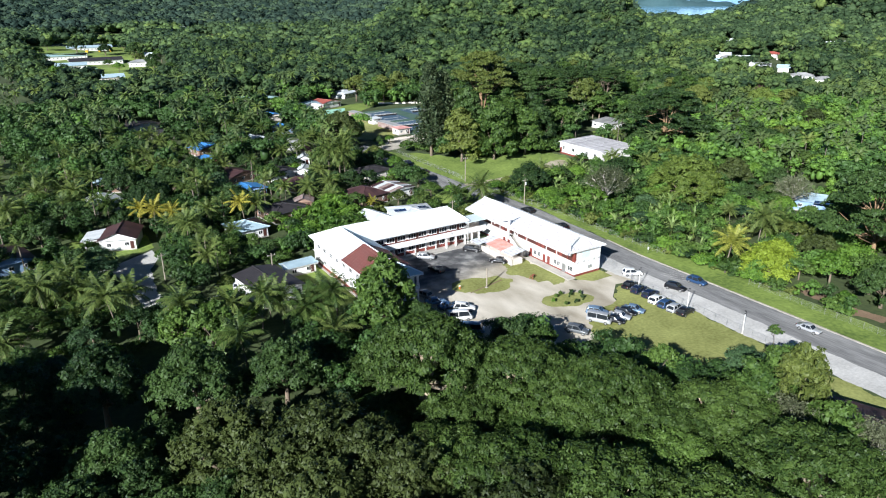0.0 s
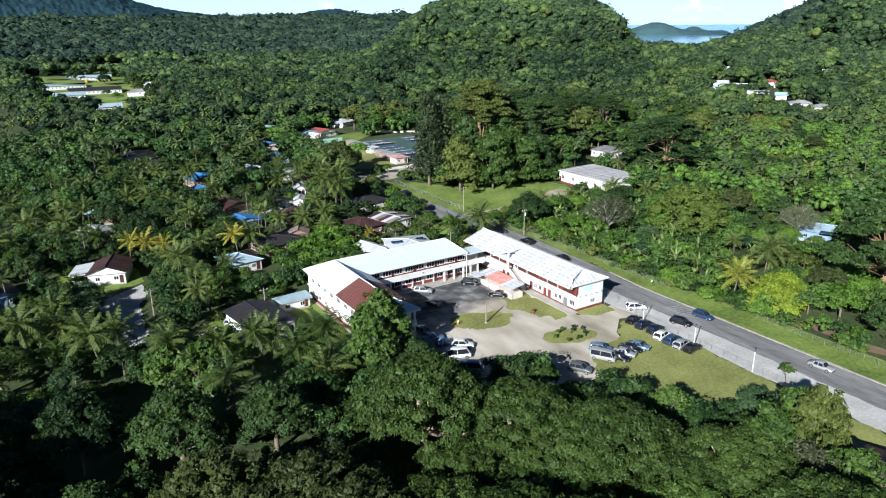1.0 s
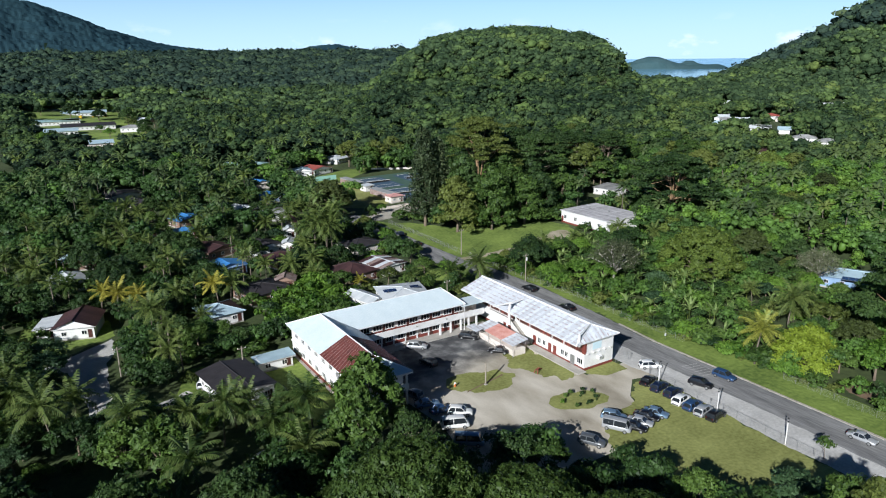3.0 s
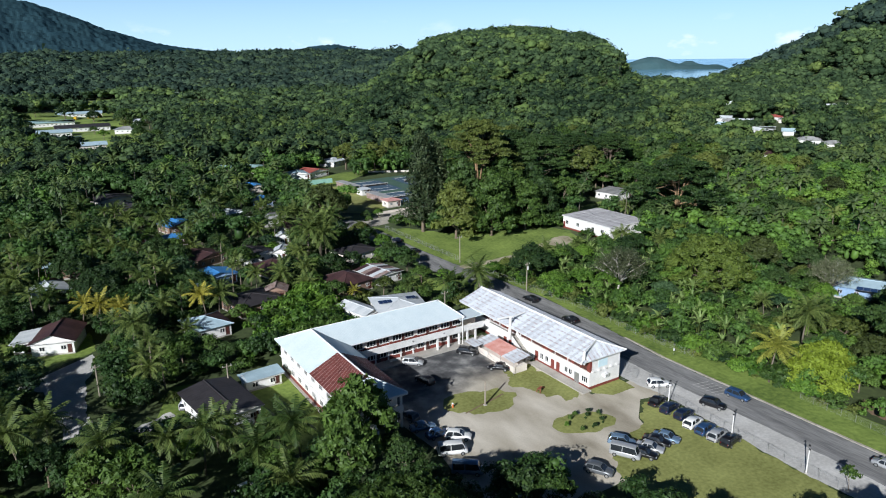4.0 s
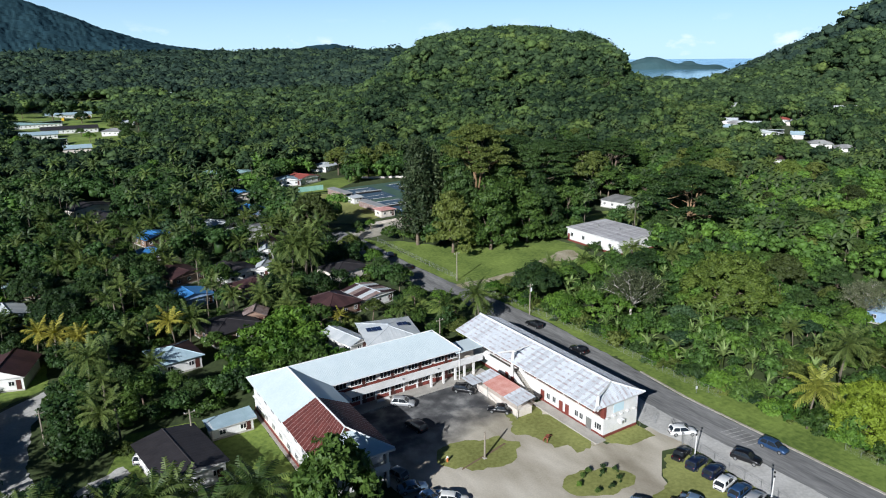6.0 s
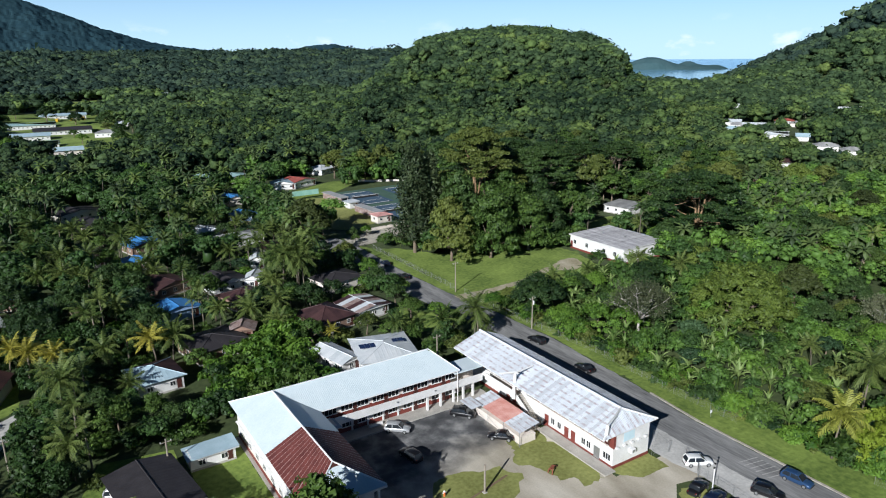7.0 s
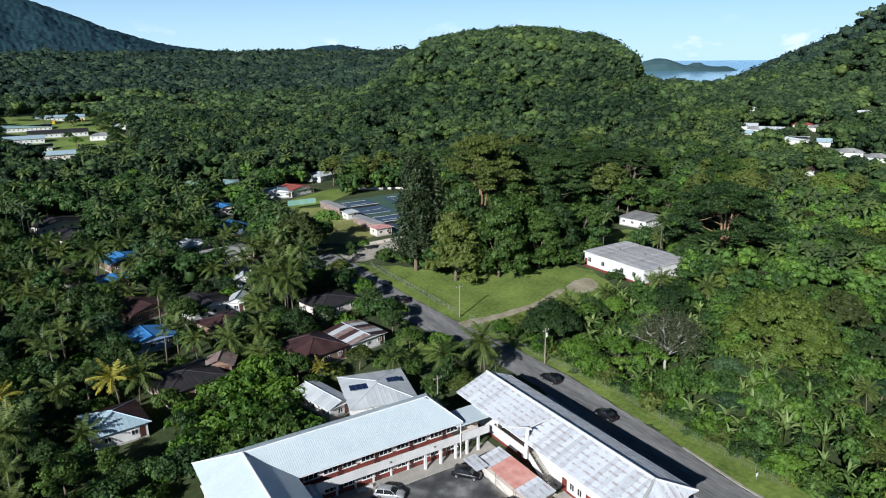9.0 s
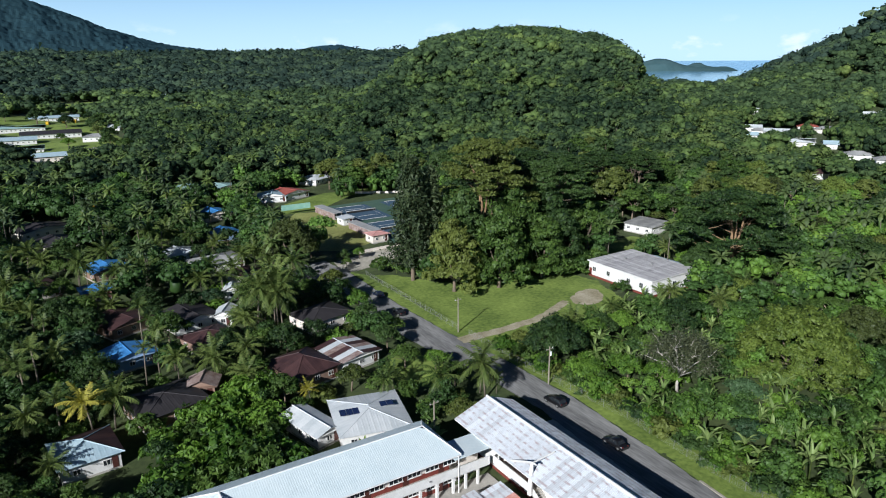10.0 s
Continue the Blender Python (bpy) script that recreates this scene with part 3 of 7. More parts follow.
def rust_laps(m, pitch):
    """Rust and lichen that gather along the lap lines across the sheets, in broken dashes."""
    n, l = m.node_tree.nodes, m.node_tree.links
    b = n["Principled BSDF"]
    col = b.inputs["Base Color"].links[0].from_socket
    tc, sep = n.new("ShaderNodeTexCoord"), n.new("ShaderNodeSeparateXYZ")
    l.new(tc.outputs["Object"], sep.inputs[0])
    k = n.new("ShaderNodeMath")
    k.operation = 'PINGPONG'
    k.inputs[1].default_value = pitch / 2
    l.new(sep.outputs[0], k.inputs[0])
    line = n.new("ShaderNodeMapRange")
    line.inputs[1].default_value, line.inputs[2].default_value = pitch * 0.24, pitch * 0.06
    l.new(k.outputs[0], line.inputs[0])
    patch = n.new("ShaderNodeTexNoise")
    patch.inputs["Scale"].default_value, patch.inputs["Detail"].default_value = 1.1, 4.0
    l.new(tc.outputs["Object"], patch.inputs["Vector"])
    keep = n.new("ShaderNodeMapRange")
    keep.inputs[1].default_value, keep.inputs[2].default_value, keep.inputs[4].default_value = 0.42, 0.60, 0.85
    l.new(patch.outputs[0], keep.inputs[0])
    both = n.new("ShaderNodeMath")
    both.operation = 'MULTIPLY'
    l.new(line.outputs[0], both.inputs[0])
    l.new(keep.outputs[0], both.inputs[1])
    mix = n.new("ShaderNodeMix")
    mix.data_type = 'RGBA'
    mix.inputs[7].default_value = (0.36, 0.29, 0.29, 1)
    l.new(both.outputs[0], mix.inputs[0])
    l.new(col, mix.inputs[6])
    l.new(mix.outputs[2], b.inputs["Base Color"])


rust_laps(ROOF_OLD, 1.05)
RIDGE_W = material("white_ridge_cap", (0.72, 0.72, 0.71), (0.84, 0.84, 0.83), 0.5, 1.0)
TILE_RED = material("red_tile", (0.085, 0.018, 0.016), (0.20, 0.055, 0.045), 0.6, 0.8, fine=5, random_shade=0.05)
TILE_EDGE = material("pale_tile_edge", (0.16, 0.06, 0.05), (0.52, 0.40, 0.36), 0.7, 2.5, fine=9)


def sheet_piece(a, b, c, d, ribs, depth, thick=0.02):
    """A ribbed roof sheet: a to b along the eave, d to c along the ridge, with raised ribs running up the slope."""
    a, b, c, d = map(Vector, (a, b, c, d))
    n = (b - a).cross(d - a).normalized()
    if n.z < 0:
        n = -n
    s = Shape()
    prof = []
    for i in range(ribs):
        t0 = i / ribs
        prof += [(t0, 0.0), (t0 + 0.62 / ribs, 0.0), (t0 + 0.70 / ribs, depth), (t0 + 0.92 / ribs, depth)]
    prof.append((1.0, 0.0))
    low = [a.lerp(b, t) + n * h for t, h in prof]
    top = [d.lerp(c, t) + n * h for t, h in prof]
    for i in range(len(prof) - 1):
        s.face([low[i], low[i + 1], top[i + 1], top[i]])
    # underside
    s.face([a - n * thick, d - n * thick, c - n * thick, b - n * thick])
    s.face([a - n * thick, b - n * thick, b, a])
    return s


def hip_slope(roof, e0, e1, r0, r1, width, mat, ribs=3, depth=0.012, name="roof_sheet"):
    """A trapezium slope with straight-running sheets cut at the hips: e0-e1 the eave, r0-r1 the ridge (shorter or equal)."""
    e0, e1, r0, r1 = map(Vector, (e0, e1, r0, r1))
    run = (e1 - e0)
    length = run.length
    u = run / length
    s0, s1 = (r0 - e0).dot(u), (r1 - e0).dot(u)
    up0 = r0 - e0 - u * s0
    n = max(1, round(length / width))

    def top(s):
        if s < s0:
            k = s / s0 if s0 > 1e-6 else 1.0
        elif s > s1:
            k = (length - s) / (length - s1) if length - s1 > 1e-6 else 1.0
        else:
            k = 1.0
        return e0 + u * s + up0 * max(0.02, k)
    cuts = sorted(set([length * i / n for i in range(n + 1)] + [s for s in (s0, s1) if 0.05 < s < length - 0.05]))
    for p, q in zip(cuts[:-1], cuts[1:]):
        if q - p < 0.05:
            continue
        part(name, sheet_piece(e0 + u * p, e0 + u * q, top(q), top(p), max(1, round(ribs * (q - p) / width)), depth), mat, roof)


def slope(roof, cuts, low, high, mat, ribs=3, depth=0.007, name="roof_sheet"):
    """Sheets side by side between two edge lines that are functions of the run."""
    for p, q in zip(cuts[:-1], cuts[1:]):
        part(name, sheet_piece(low(p), low(q), high(q), high(p), ribs, depth), mat, roof)


def cap(roof, pts, r=0.13, mat=None, name="ridge_cap"):
    part(name, Shape().tube(pts, r, 6), mat or RIDGE_W, roof)


def lattice(xs, zs, depth, holes):
    """One connected frame in the xz plane: the cells between the cuts, less the holes, with a depth along -y."""
    bm = bmesh.new()
    vs = [[bm.verts.new((x, 0, z)) for z in zs] for x in xs]
    fs = [bm.faces.new((vs[i][j], vs[i + 1][j], vs[i + 1][j + 1], vs[i][j + 1])) for i in range(len(xs) - 1) for j in range(len(zs) - 1) if (i, j) not in holes]
    out = bmesh.ops.extrude_face_region(bm, geom=fs)
    for v in out["geom"]:
        if isinstance(v, bmesh.types.BMVert):
            v.co.y -= depth
    bmesh.ops.recalc_face_normals(bm, faces=bm.faces[:])
    return bm


WINDOWS = {}


def window_on(parent, x, y, z, w, h, axis, out, frame_mat=None, name="window", panes=2, mat=None):
    """A window standing proud of a wall: axis 'x' or 'y' is the wall's run; out is +1 or -1, the way it faces."""
    key = (w, h, panes, (frame_mat or WHITE).name)
    if key not in WINDOWS:
        t = 0.07
        xs, holes = [-w / 2], set()
        for i in range(panes):
            c0, c1 = -w / 2 + w * i / panes + (t if i == 0 else t / 2), -w / 2 + w * (i + 1) / panes - (t if i == panes - 1 else t / 2)
            xs += [c0, c1]
            holes.add((2 * i + 1, 1))
        xs.append(w / 2)
        zs = [-h / 2, -h / 2 + t, h / 2 - t, h / 2]
        fr = Shape().take(lattice(xs, zs, 0.08, holes)).mesh("window", frame_mat or WHITE)
        ps = [Shape().box(xs[2 * i + 1] + 0.002, -0.035, zs[1] + 0.002, xs[2 * i + 2] - 0.002, -0.01, zs[2] - 0.002).mesh("pane", mat or GLASS) for i in range(panes)]
        WINDOWS[key] = (fr, ps)
    fr, ps = WINDOWS[key]
    turn = {('x', -1): 0, ('x', 1): 180, ('y', -1): -90, ('y', 1): 90}[axis, out]
    win = part(name, fr, None, parent)
    win.matrix_basis = pose(x, y, z, 0, 0, turn)
    for p in ps:
        part("pane", p, None, win)
    return win


def door_on(parent, x, y, z, w, h, axis, out, mat, name="door"):
    s = Shape()
    if axis == 'x':
        y0, y1 = (y, y + 0.06) if out > 0 else (y - 0.06, y)
        s.box(x - w / 2, y0, z, x + w / 2, y1, z + h, 0, 0.012)
        k = Shape().box(x + w / 2 - 0.16, y0 - 0.05, z + h * 0.46, x + w / 2 - 0.08, y1 + 0.05, z + h * 0.5)
    else:
        x0, x1 = (x, x + 0.06) if out > 0 else (x - 0.06, x)
        s.box(x0, y - w / 2, z, x1, y + w / 2, z + h, 0, 0.012)
        k = Shape().box(x0 - 0.05, y + w / 2 - 0.16, z + h * 0.46, x1 + 0.05, y + w / 2 - 0.08, z + h * 0.5)
    d = part(name, s, mat, parent)
    part("handle", k, STEEL, d)
    return d


def gallery_wing():
    """The two-storey wing with open galleries towards the courtyard, under a white hipped roof."""
    X0, X1, YF, YB, EZ, RZ = 66.0, 93.4, 137.1, 148.6, 6.6, 9.4
    b = thing("gallery_wing", label="long white two-storey school wing with open galleries and white metal roof", category="building")
    WY = 138.9                        # wall line behind the gallery
    wall = part("wall", Shape().box(60.5, WY, 0, 92.4, 147.6, EZ - 0.15), CREAM, b)
    part("maroon_dado", Shape().box(60.5, WY - 0.03, 0.3, 92.43, WY - 0.002, 1.25), MAROON, wall, "maroon painted lower wall")
    part("upper_dado", Shape().box(60.5, WY - 0.03, 3.42, 92.43, WY - 0.002, 4.3), MAROON, wall, "maroon painted upper dado")
    part("walkway", Shape().box(66.2, 135.9, 0.02, 99.5, WY - 0.04, 0.3), CONCRETE, b, "raised concrete walkway")
    part("gallery_floor", Shape().box(66.2, 137.25, 3.15, 98.6, WY - 0.04, 3.4), CONCRETE, b)
    part("parapet", Shape().box(68.5, 137.05, 3.1, 98.6, 137.23, 4.55, 0, 0.02), WHITE, b, "long cream concrete parapet")
    for x in (86.6, 89.4, 92.2, 94.4, 96.6):
        part("pillar", Shape().box(x - 0.18, 137.25, 0.3, x + 0.18, 137.6, 3.13), WHITE, b)
    for i in range(9):
        x = 67.6 + i * 3.0
        for z in (0.3, 3.4):
            if i % 2 == 0:
                door_on(b, x - 0.6, WY - 0.032, z, 0.95, 2.1, 'x', -1, DARKWOOD)
            window_on(b, x + 0.85, WY - 0.032, z + 1.55, 2.2, 1.25, 'x', -1, panes=3)
            part("sill", Shape().box(x - 0.35, WY - 0.18, z + 0.86, x + 2.05, WY - 0.034, z + 0.93), WHITE, b)
        part("pier", Shape().box(x - 1.5, WY - 0.2, 0.3, x - 1.2, WY - 0.035, 3.1), WHITE, b)
    part("bench", Shape().box(75.0, 137.6, 0.3, 77.6, 138.0, 0.75, 0, 0.03), WHITE, b)
    roof = part("roof", Shape().slab([(60.3, YF + 0.3, EZ - 0.1), (X1 - 0.2, YF + 0.1, EZ - 0.1), (X1 - 0.2, YB - 0.1, EZ - 0.1), (60.3, YB - 0.1, EZ - 0.1)], 0.12), WHITE, b)
    n = 35
    cuts = [60.3 + (X1 - 60.3) * i / n for i in range(n + 1)]

    def low(x):
        t = min(1.0, (x - 60.2) / 5.8)          # valley against the crosswise block
        return (x, 142.85 + (YF - 142.85) * t, RZ + (EZ - RZ) * t)

    def high(x):
        t = max(0.0, (x - 90.2) / (X1 - 90.2)) * 0.98
        return (x, 142.85 + (YF - 142.85) * t, RZ + (EZ - RZ) * t)
    slope(roof, cuts, low, high, ROOF_WHITE)
    hip_slope(roof, (X1, YB, EZ), (56, YB, EZ), (90.2, 142.85, RZ), (60.2, 142.85, RZ), 0.95, ROOF_WHITE)
    hip_slope(roof, (X1, YF, EZ), (X1, YB, EZ), (90.2, 142.85, RZ), (90.2, 142.86, RZ), 0.95, ROOF_WHITE)
    cap(roof, [(60.2, 142.85, RZ + 0.05), (90.2, 142.85, RZ + 0.05)], 0.1)
    cap(roof, [(90.2, 142.85, RZ + 0.05), (X1, YF, EZ + 0.05)], 0.08)
    cap(roof, [(90.2, 142.85, RZ + 0.05), (X1, YB, EZ + 0.05)], 0.08)
    part("gutter", Shape().box(66, YF - 0.12, EZ - 0.16, X1, YF + 0.02, EZ - 0.02), RIDGE_W, roof)
    # bridge to the second building
    link = part("bridge_roof", Shape().slab([(92.2, 136.9, 6.15), (99.6, 136.9, 6.15), (99.6, 141.4, 6.35), (92.2, 141.4, 6.35)], 0.14), ROOF_WHITE, b, "low white roof over the bridge")
    part("downpipe", Shape().tube([(92.9, 137.0, 6.5), (92.9, 137.0, 0.3)], 0.09, 8), WHITE, b)
    part("bridge_wall", Shape().box(92.6, 140.6, 0, 98.8, 140.85, 6.1), CREAM, b)
    for x in (70.5, 80.2, 88.0):
        part("wall_lamp", Shape().box(x - 0.15, 136.85, 3.9, x + 0.15, 137.04, 4.15, 0, 0.03), STEEL, b)
    return b


SKY_SHEET = material("pale_blue_sheet", (0.30, 0.42, 0.50), (0.44, 0.56, 0.62), 0.45, 0.8)


def west_block():
    """The crosswise block at the west end: white sheet roof that turns into red tiles, with a lower hip to the south."""
    b = thing("west_block", label="white two-storey block with half white, half red tiled roof", category="building")
    X0, X1, Y0, Y1, EZ, RZ, RX = 54.3, 65.8, 113.6, 148.6, 6.6, 9.4, 60.2
    wall = part("wall", Shape().box(55.3, 116.0, 0, 65.0, 147.8, EZ - 0.12), WHITE, b)
    part("maroon_dado", Shape().box(55.26, 114, 0.0, 55.298, 147.8, 0.8), MAROON, wall, "faded maroon painted base")
    part("apron", Shape().box(54.7, 116, 0.0, 55.25, 147.8, 0.12), CONCRETE, b)
    # shallow ledges along the west wall
    part("ledge", Shape().box(54.9, 117, 3.15, 55.28, 147.6, 3.3), WHITE, b)
    part("upper_ledge", Shape().box(55.0, 117, 5.55, 55.28, 147.6, 5.65), WHITE, b)
    part("stained_band", Shape().box(55.285, 116.2, 0.8, 55.297, 147.6, 1.15), CREAM, wall, "water-stained band above the base")
    for i in range(8):
        y = 119.5 + i * 3.6
        window_on(b, 55.3, y, 1.75, 1.6, 1.1, 'y', -1, panes=3)
        window_on(b, 55.3, y, 4.9, 1.6, 1.1, 'y', -1, panes=3)
    for i in range(3):
        window_on(b, 57.5 + i * 2.8, 116.0, 4.9, 1.7, 1.1, 'x', -1, panes=3)
        window_on(b, 57.5 + i * 2.8, 116.0, 1.7, 1.7, 1.1, 'x', -1, panes=3)
    for i in range(5):
        window_on(b, 65.0, 118 + i * 3.4, 4.9, 1.7, 1.1, 'y', 1, panes=3)
        window_on(b, 65.0, 118 + i * 3.4, 1.7, 1.7, 1.1, 'y', 1, panes=3)
    # stair tower in the inner corner
    part("stair_tower", Shape().box(65.32, 134.2, 0, 67.6, 137.0, 5.0, 0, 0.03), WHITE, b)
    part("tower_roof", Shape().slab([(65.4, 133.6, 5.35), (68.2, 133.6, 4.75), (68.2, 137.0, 4.75), (65.4, 137.0, 5.35)], 0.12), SKY_SHEET, b)
    roof = part("roof", Shape().slab([(X0 + 0.1, Y0 + .1, EZ - 0.08), (X1 - 0.1, Y0 + .1, EZ - 0.08), (X1 - 0.1, Y1 - 0.1, EZ - 0.08), (X0 + 0.1, Y1 - 0.1, EZ - 0.08)], 0.12), WHITE, b)
    YT = 129.6                        # the line where red tiles begin
    YR = 118.6                        # south end of the ridge
    hip_slope(roof, (X0, Y1, EZ), (X0, YT, EZ), (RX, 142.85, RZ), (RX, YT, RZ), 0.95, ROOF_WHITE)
    # inner slope, cut along the valley
    n = 14
    cuts = [YT + (142.75 - YT) * i / n for i in range(n + 1)]

    def low(y):
        t = 1.0 if y < 137.1 else max(0.0, (142.85 - y) / 5.75)
        return (RX + (66.0 - RX) * t, y, RZ + (EZ - RZ) * t)
    slope(roof, cuts, low, lambda y: (RX, y, RZ), ROOF_WHITE)
    # red tiles, course over course
    for sx, ex in ((-1, X0), (1, X1)):
        rows, cols = 9, 15
        for j in range(rows):
            t0, t1 = j / rows, (j + 1) / rows
            for i in range(cols):
                def along(k, t):
                    return YT + ((YR + (Y0 - YR) * (1 - t)) - YT) * k / cols
                pts = [(ex + (RX - ex) * t, along(k, t), EZ + (RZ - EZ) * t + dz) for k, t, dz in ((i, t0, 0.09), (i + 1, t0, 0.09), (i + 1, t1 + 0.01, 0.03), (i, t1 + 0.01, 0.03))]
                a, b_, c_, d_ = map(Vector, pts)
                up = Vector((sx * (RZ - EZ), 0, abs(RX - ex))).normalized()
                s = Shape()
                s.face([a, b_, c_, d_] if sx > 0 else [b_, a, d_, c_])
                s.face([a, b_, b_ - up * 0.06, a - up * 0.06], 1)
                m0, m1 = a.lerp(b_, 0.86), d_.lerp(c_, 0.86)
                s.face([m0 + up * 0.05, b_ + up * 0.05, c_ + up * 0.05, m1 + up * 0.05] if sx > 0 else [b_ + up * 0.05, m0 + up * 0.05, m1 + up * 0.05, c_ + up * 0.05], 1)
                s.face([m0, m0 + up * 0.05, m1 + up * 0.05, m1], 0)
                part("tile", s, (TILE_RED, TILE_EDGE), roof)
    cap(roof, [(RX, 142.9, RZ + 0.05), (RX, YR, RZ + 0.07)], 0.14)
    cap(roof, [(RX, 142.9, RZ + 0.04), (X0, Y1, EZ + 0.04)], 0.08)
    for ex in (X0, X1):
        cap(roof, [(RX, YR, RZ + 0.06), (ex, Y0, EZ + 0.1)], 0.11)
    # white south hip with a gablet under the ridge end
    n = 12
    cuts = [X0 + (X1 - X0) * i / n for i in range(n + 1)]

    def top(x):
        t = 1 - abs(x - RX) / (X1 - RX if x > RX else RX - X0)
        t = max(0.01, min(t, 0.86))
        return (x, Y0 + (YR - Y0) * t, EZ + (RZ - EZ) * t)
    slope(roof, cuts, lambda x: (x, Y0 - 0.1, EZ), top, ROOF_WHITE)
    g = Shape()
    g.face([(RX - 0.9, YR - 0.62, RZ - 0.4), (RX + 0.9, YR - 0.62, RZ - 0.4), (RX, YR - 0.15, RZ + 0.05)])
    part("gablet", g, DARKWOOD, roof, "dark triangular vent")
    part("fascia", Shape().box(X0, Y0 - 0.2, EZ - 0.3, X1, Y0 - 0.12, EZ + 0.05), WHITE, roof)
    for x in (55.6, 60.0, 64.6):
        part("porch_column", Shape().box(x, 114.0, 0, x + 0.35, 114.35, EZ - 0.2), WHITE, b)
    part("porch_floor", Shape().box(55.3, 113.8, 3.1, 65.0, 115.98, 3.35), CONCRETE, b)
    part("porch_parapet", Shape().box(55.3, 113.75, 3.1, 65.0, 113.9, 4.3), WHITE, b)
    return b


def long_building():
    """The long two-storey building beside the road: stained sheet roof, gallery, outside stair and hipped south end."""
    b = thing("long_building", label="long white two-storey building with stained grey roof and maroon base", category="building")
    X0, X1, Y0, Y1, EZ, RZ, RX = 98.1, 110.0, 105.4, 146.3, 6.5, 8.75, 104.5
    XW = 101.2
    XG = XW + 0.3                     # wall behind the recessed upper gallery
    wall = part("wall", Shape().box(XW, 106.2, 0, 109.2, 145.9, 3.55), WHITE, b)
    part("upper_wall", Shape().box(XG, 106.2, 3.55, 109.2, 145.9, EZ - 0.12), WHITE, b)
    part("end_pier", Shape().box(XW - 0.01, 106.15, 3.55, XW + 0.5, 107.0, EZ - 0.12), MAROON, b, "maroon corner pier")
    part("maroon_base", Shape().box(XW - 0.03, 106.17, 0.0, XW - 0.002, 145.9, 0.55), MAROON, wall, "maroon painted base band")
    part("maroon_base", Shape().box(XW - 0.03, 106.17, 0.0, 109.23, 106.198, 0.55), MAROON, wall, "maroon painted base band")
    part("walkway", Shape().box(98.9, 105.4, 0.0, XW - 0.04, 121.6, 0.22, 0, 0.02), CONCRETE, b, "raised concrete walkway")
    # dark colour stands in for the shade of a deep gallery under the eave
    part("upper_dado", Shape().box(XG - 0.03, 107.0, 3.56, XG - 0.002, 145.8, EZ - 0.12), DARKWOOD, wall, "gallery wall coloured dark brown to read as shaded recess")
    part("coping", Shape().box(XW - 0.06, 106.2, 3.55, XW + 0.14, 126.4, 3.61), CREAM, b)
    for i in range(9):
        part("post", Shape().box(XW + 0.02, 108.6 + i * 3.7, 3.55, XW + 0.16, 108.75 + i * 3.7, EZ - 0.1), MAROON if i % 3 == 0 else WHITE, b)
    for y in (111.2, 112.6, 117.6, 119.0, 124.0, 131.5, 133.5):
        door_on(b, XG - 0.035, y, 3.58, 0.95, 1.9, 'y', -1, MAROON)
    for y in (115.0, 116.6, 121.6, 130.6, 132.4):
        door_on(b, XW - 0.03, y, 0.24, 1.0, 2.1, 'y', -1, MAROON)
    for y in (111.4, 112.6, 118.4, 120.0):
        window_on(b, XW, y, 1.75, 0.95, 1.2, 'y', -1, panes=2)
    window_on(b, XW, 107.4, 1.75, 1.6, 1.2, 'y', -1, panes=3)
    part("security_grille", Shape().box(XW - 0.1, 108.9, 0.3, XW - 0.03, 110.2, 2.3), STEEL, b, "grey metal grille door")
    # sun hoods along the south wall
    for i in range(5):
        x = 101.8 + i * 1.6
        part("hood", Shape().box(x - 0.28, 105.72, 3.55, x + 0.28, 106.19, 3.8, 0, 0.05), WHITE, b)
    part("painted_panel", Shape().box(103.4, 106.16, 4.1, 105.8, 106.196, 5.6), material("pale_blue_panel", (0.5, 0.66, 0.72), (0.62, 0.76, 0.8), 0.6, 1.0), b, "pale blue painted panel")
    ac = part("air_conditioner", Shape().box(104.6, 105.5, 1.9, 105.6, 106.18, 2.6, 0, 0.04), RIDGE_W, b)
    part("fan_grille", Shape().tube([(105.1, 105.5, 2.25), (105.1, 105.46, 2.25)], 0.26, 12), STEEL, ac)
    for i in range(8):
        window_on(b, 109.2, 108.5 + i * 4.8, 5.0, 1.8, 1.1, 'y', 1, panes=3)
    for i in range(3):
        window_on(b, 102.2 + i * 2.4, 145.9, 5.0, 1.4, 1.0, 'x', 1, panes=2)
    roof = part("roof", Shape().slab([(X0 + 0.1, Y0 + 0.1, EZ - 0.06), (X1 - 0.1, Y0 + 0.1, EZ - 0.06), (X1 - 0.1, Y1 - 0.1, EZ - 0.06), (X0 + 0.1, Y1 - 0.1, EZ - 0.06)], 0.16), WHITE, b)
    hip_slope(roof, (X0, Y1, EZ), (X0, Y0, EZ), (RX, Y1, RZ), (RX, 108.2, RZ), 0.85, ROOF_OLD, 3, 0.03)
    hip_slope(roof, (X1, Y0, EZ), (X1, Y1, EZ), (RX, 108.2, RZ), (RX, Y1, RZ), 0.85, ROOF_OLD, 3, 0.03)
    hip_slope(roof, (X0, Y0, EZ), (X1, Y0, EZ), (RX - 0.005, 108.2, RZ), (RX + 0.005, 108.2, RZ), 0.85, ROOF_OLD, 3, 0.03)
    cap(roof, [(RX, 108.2, RZ + 0.05), (RX, Y1, RZ + 0.05)], 0.2)
    cap(roof, [(RX, 108.2, RZ + 0.05), (X0, Y0, EZ + 0.05)], 0.22)
    cap(roof, [(RX, 108.2, RZ + 0.05), (X1, Y0, EZ + 0.05)], 0.16)
    g = Shape()
    g.face([(XW, 145.91, EZ - 0.1), (RX, 145.91, RZ - 0.1), (109.2, 145.91, EZ - 0.1)])
    part("gable_wall", g, WHITE, roof)
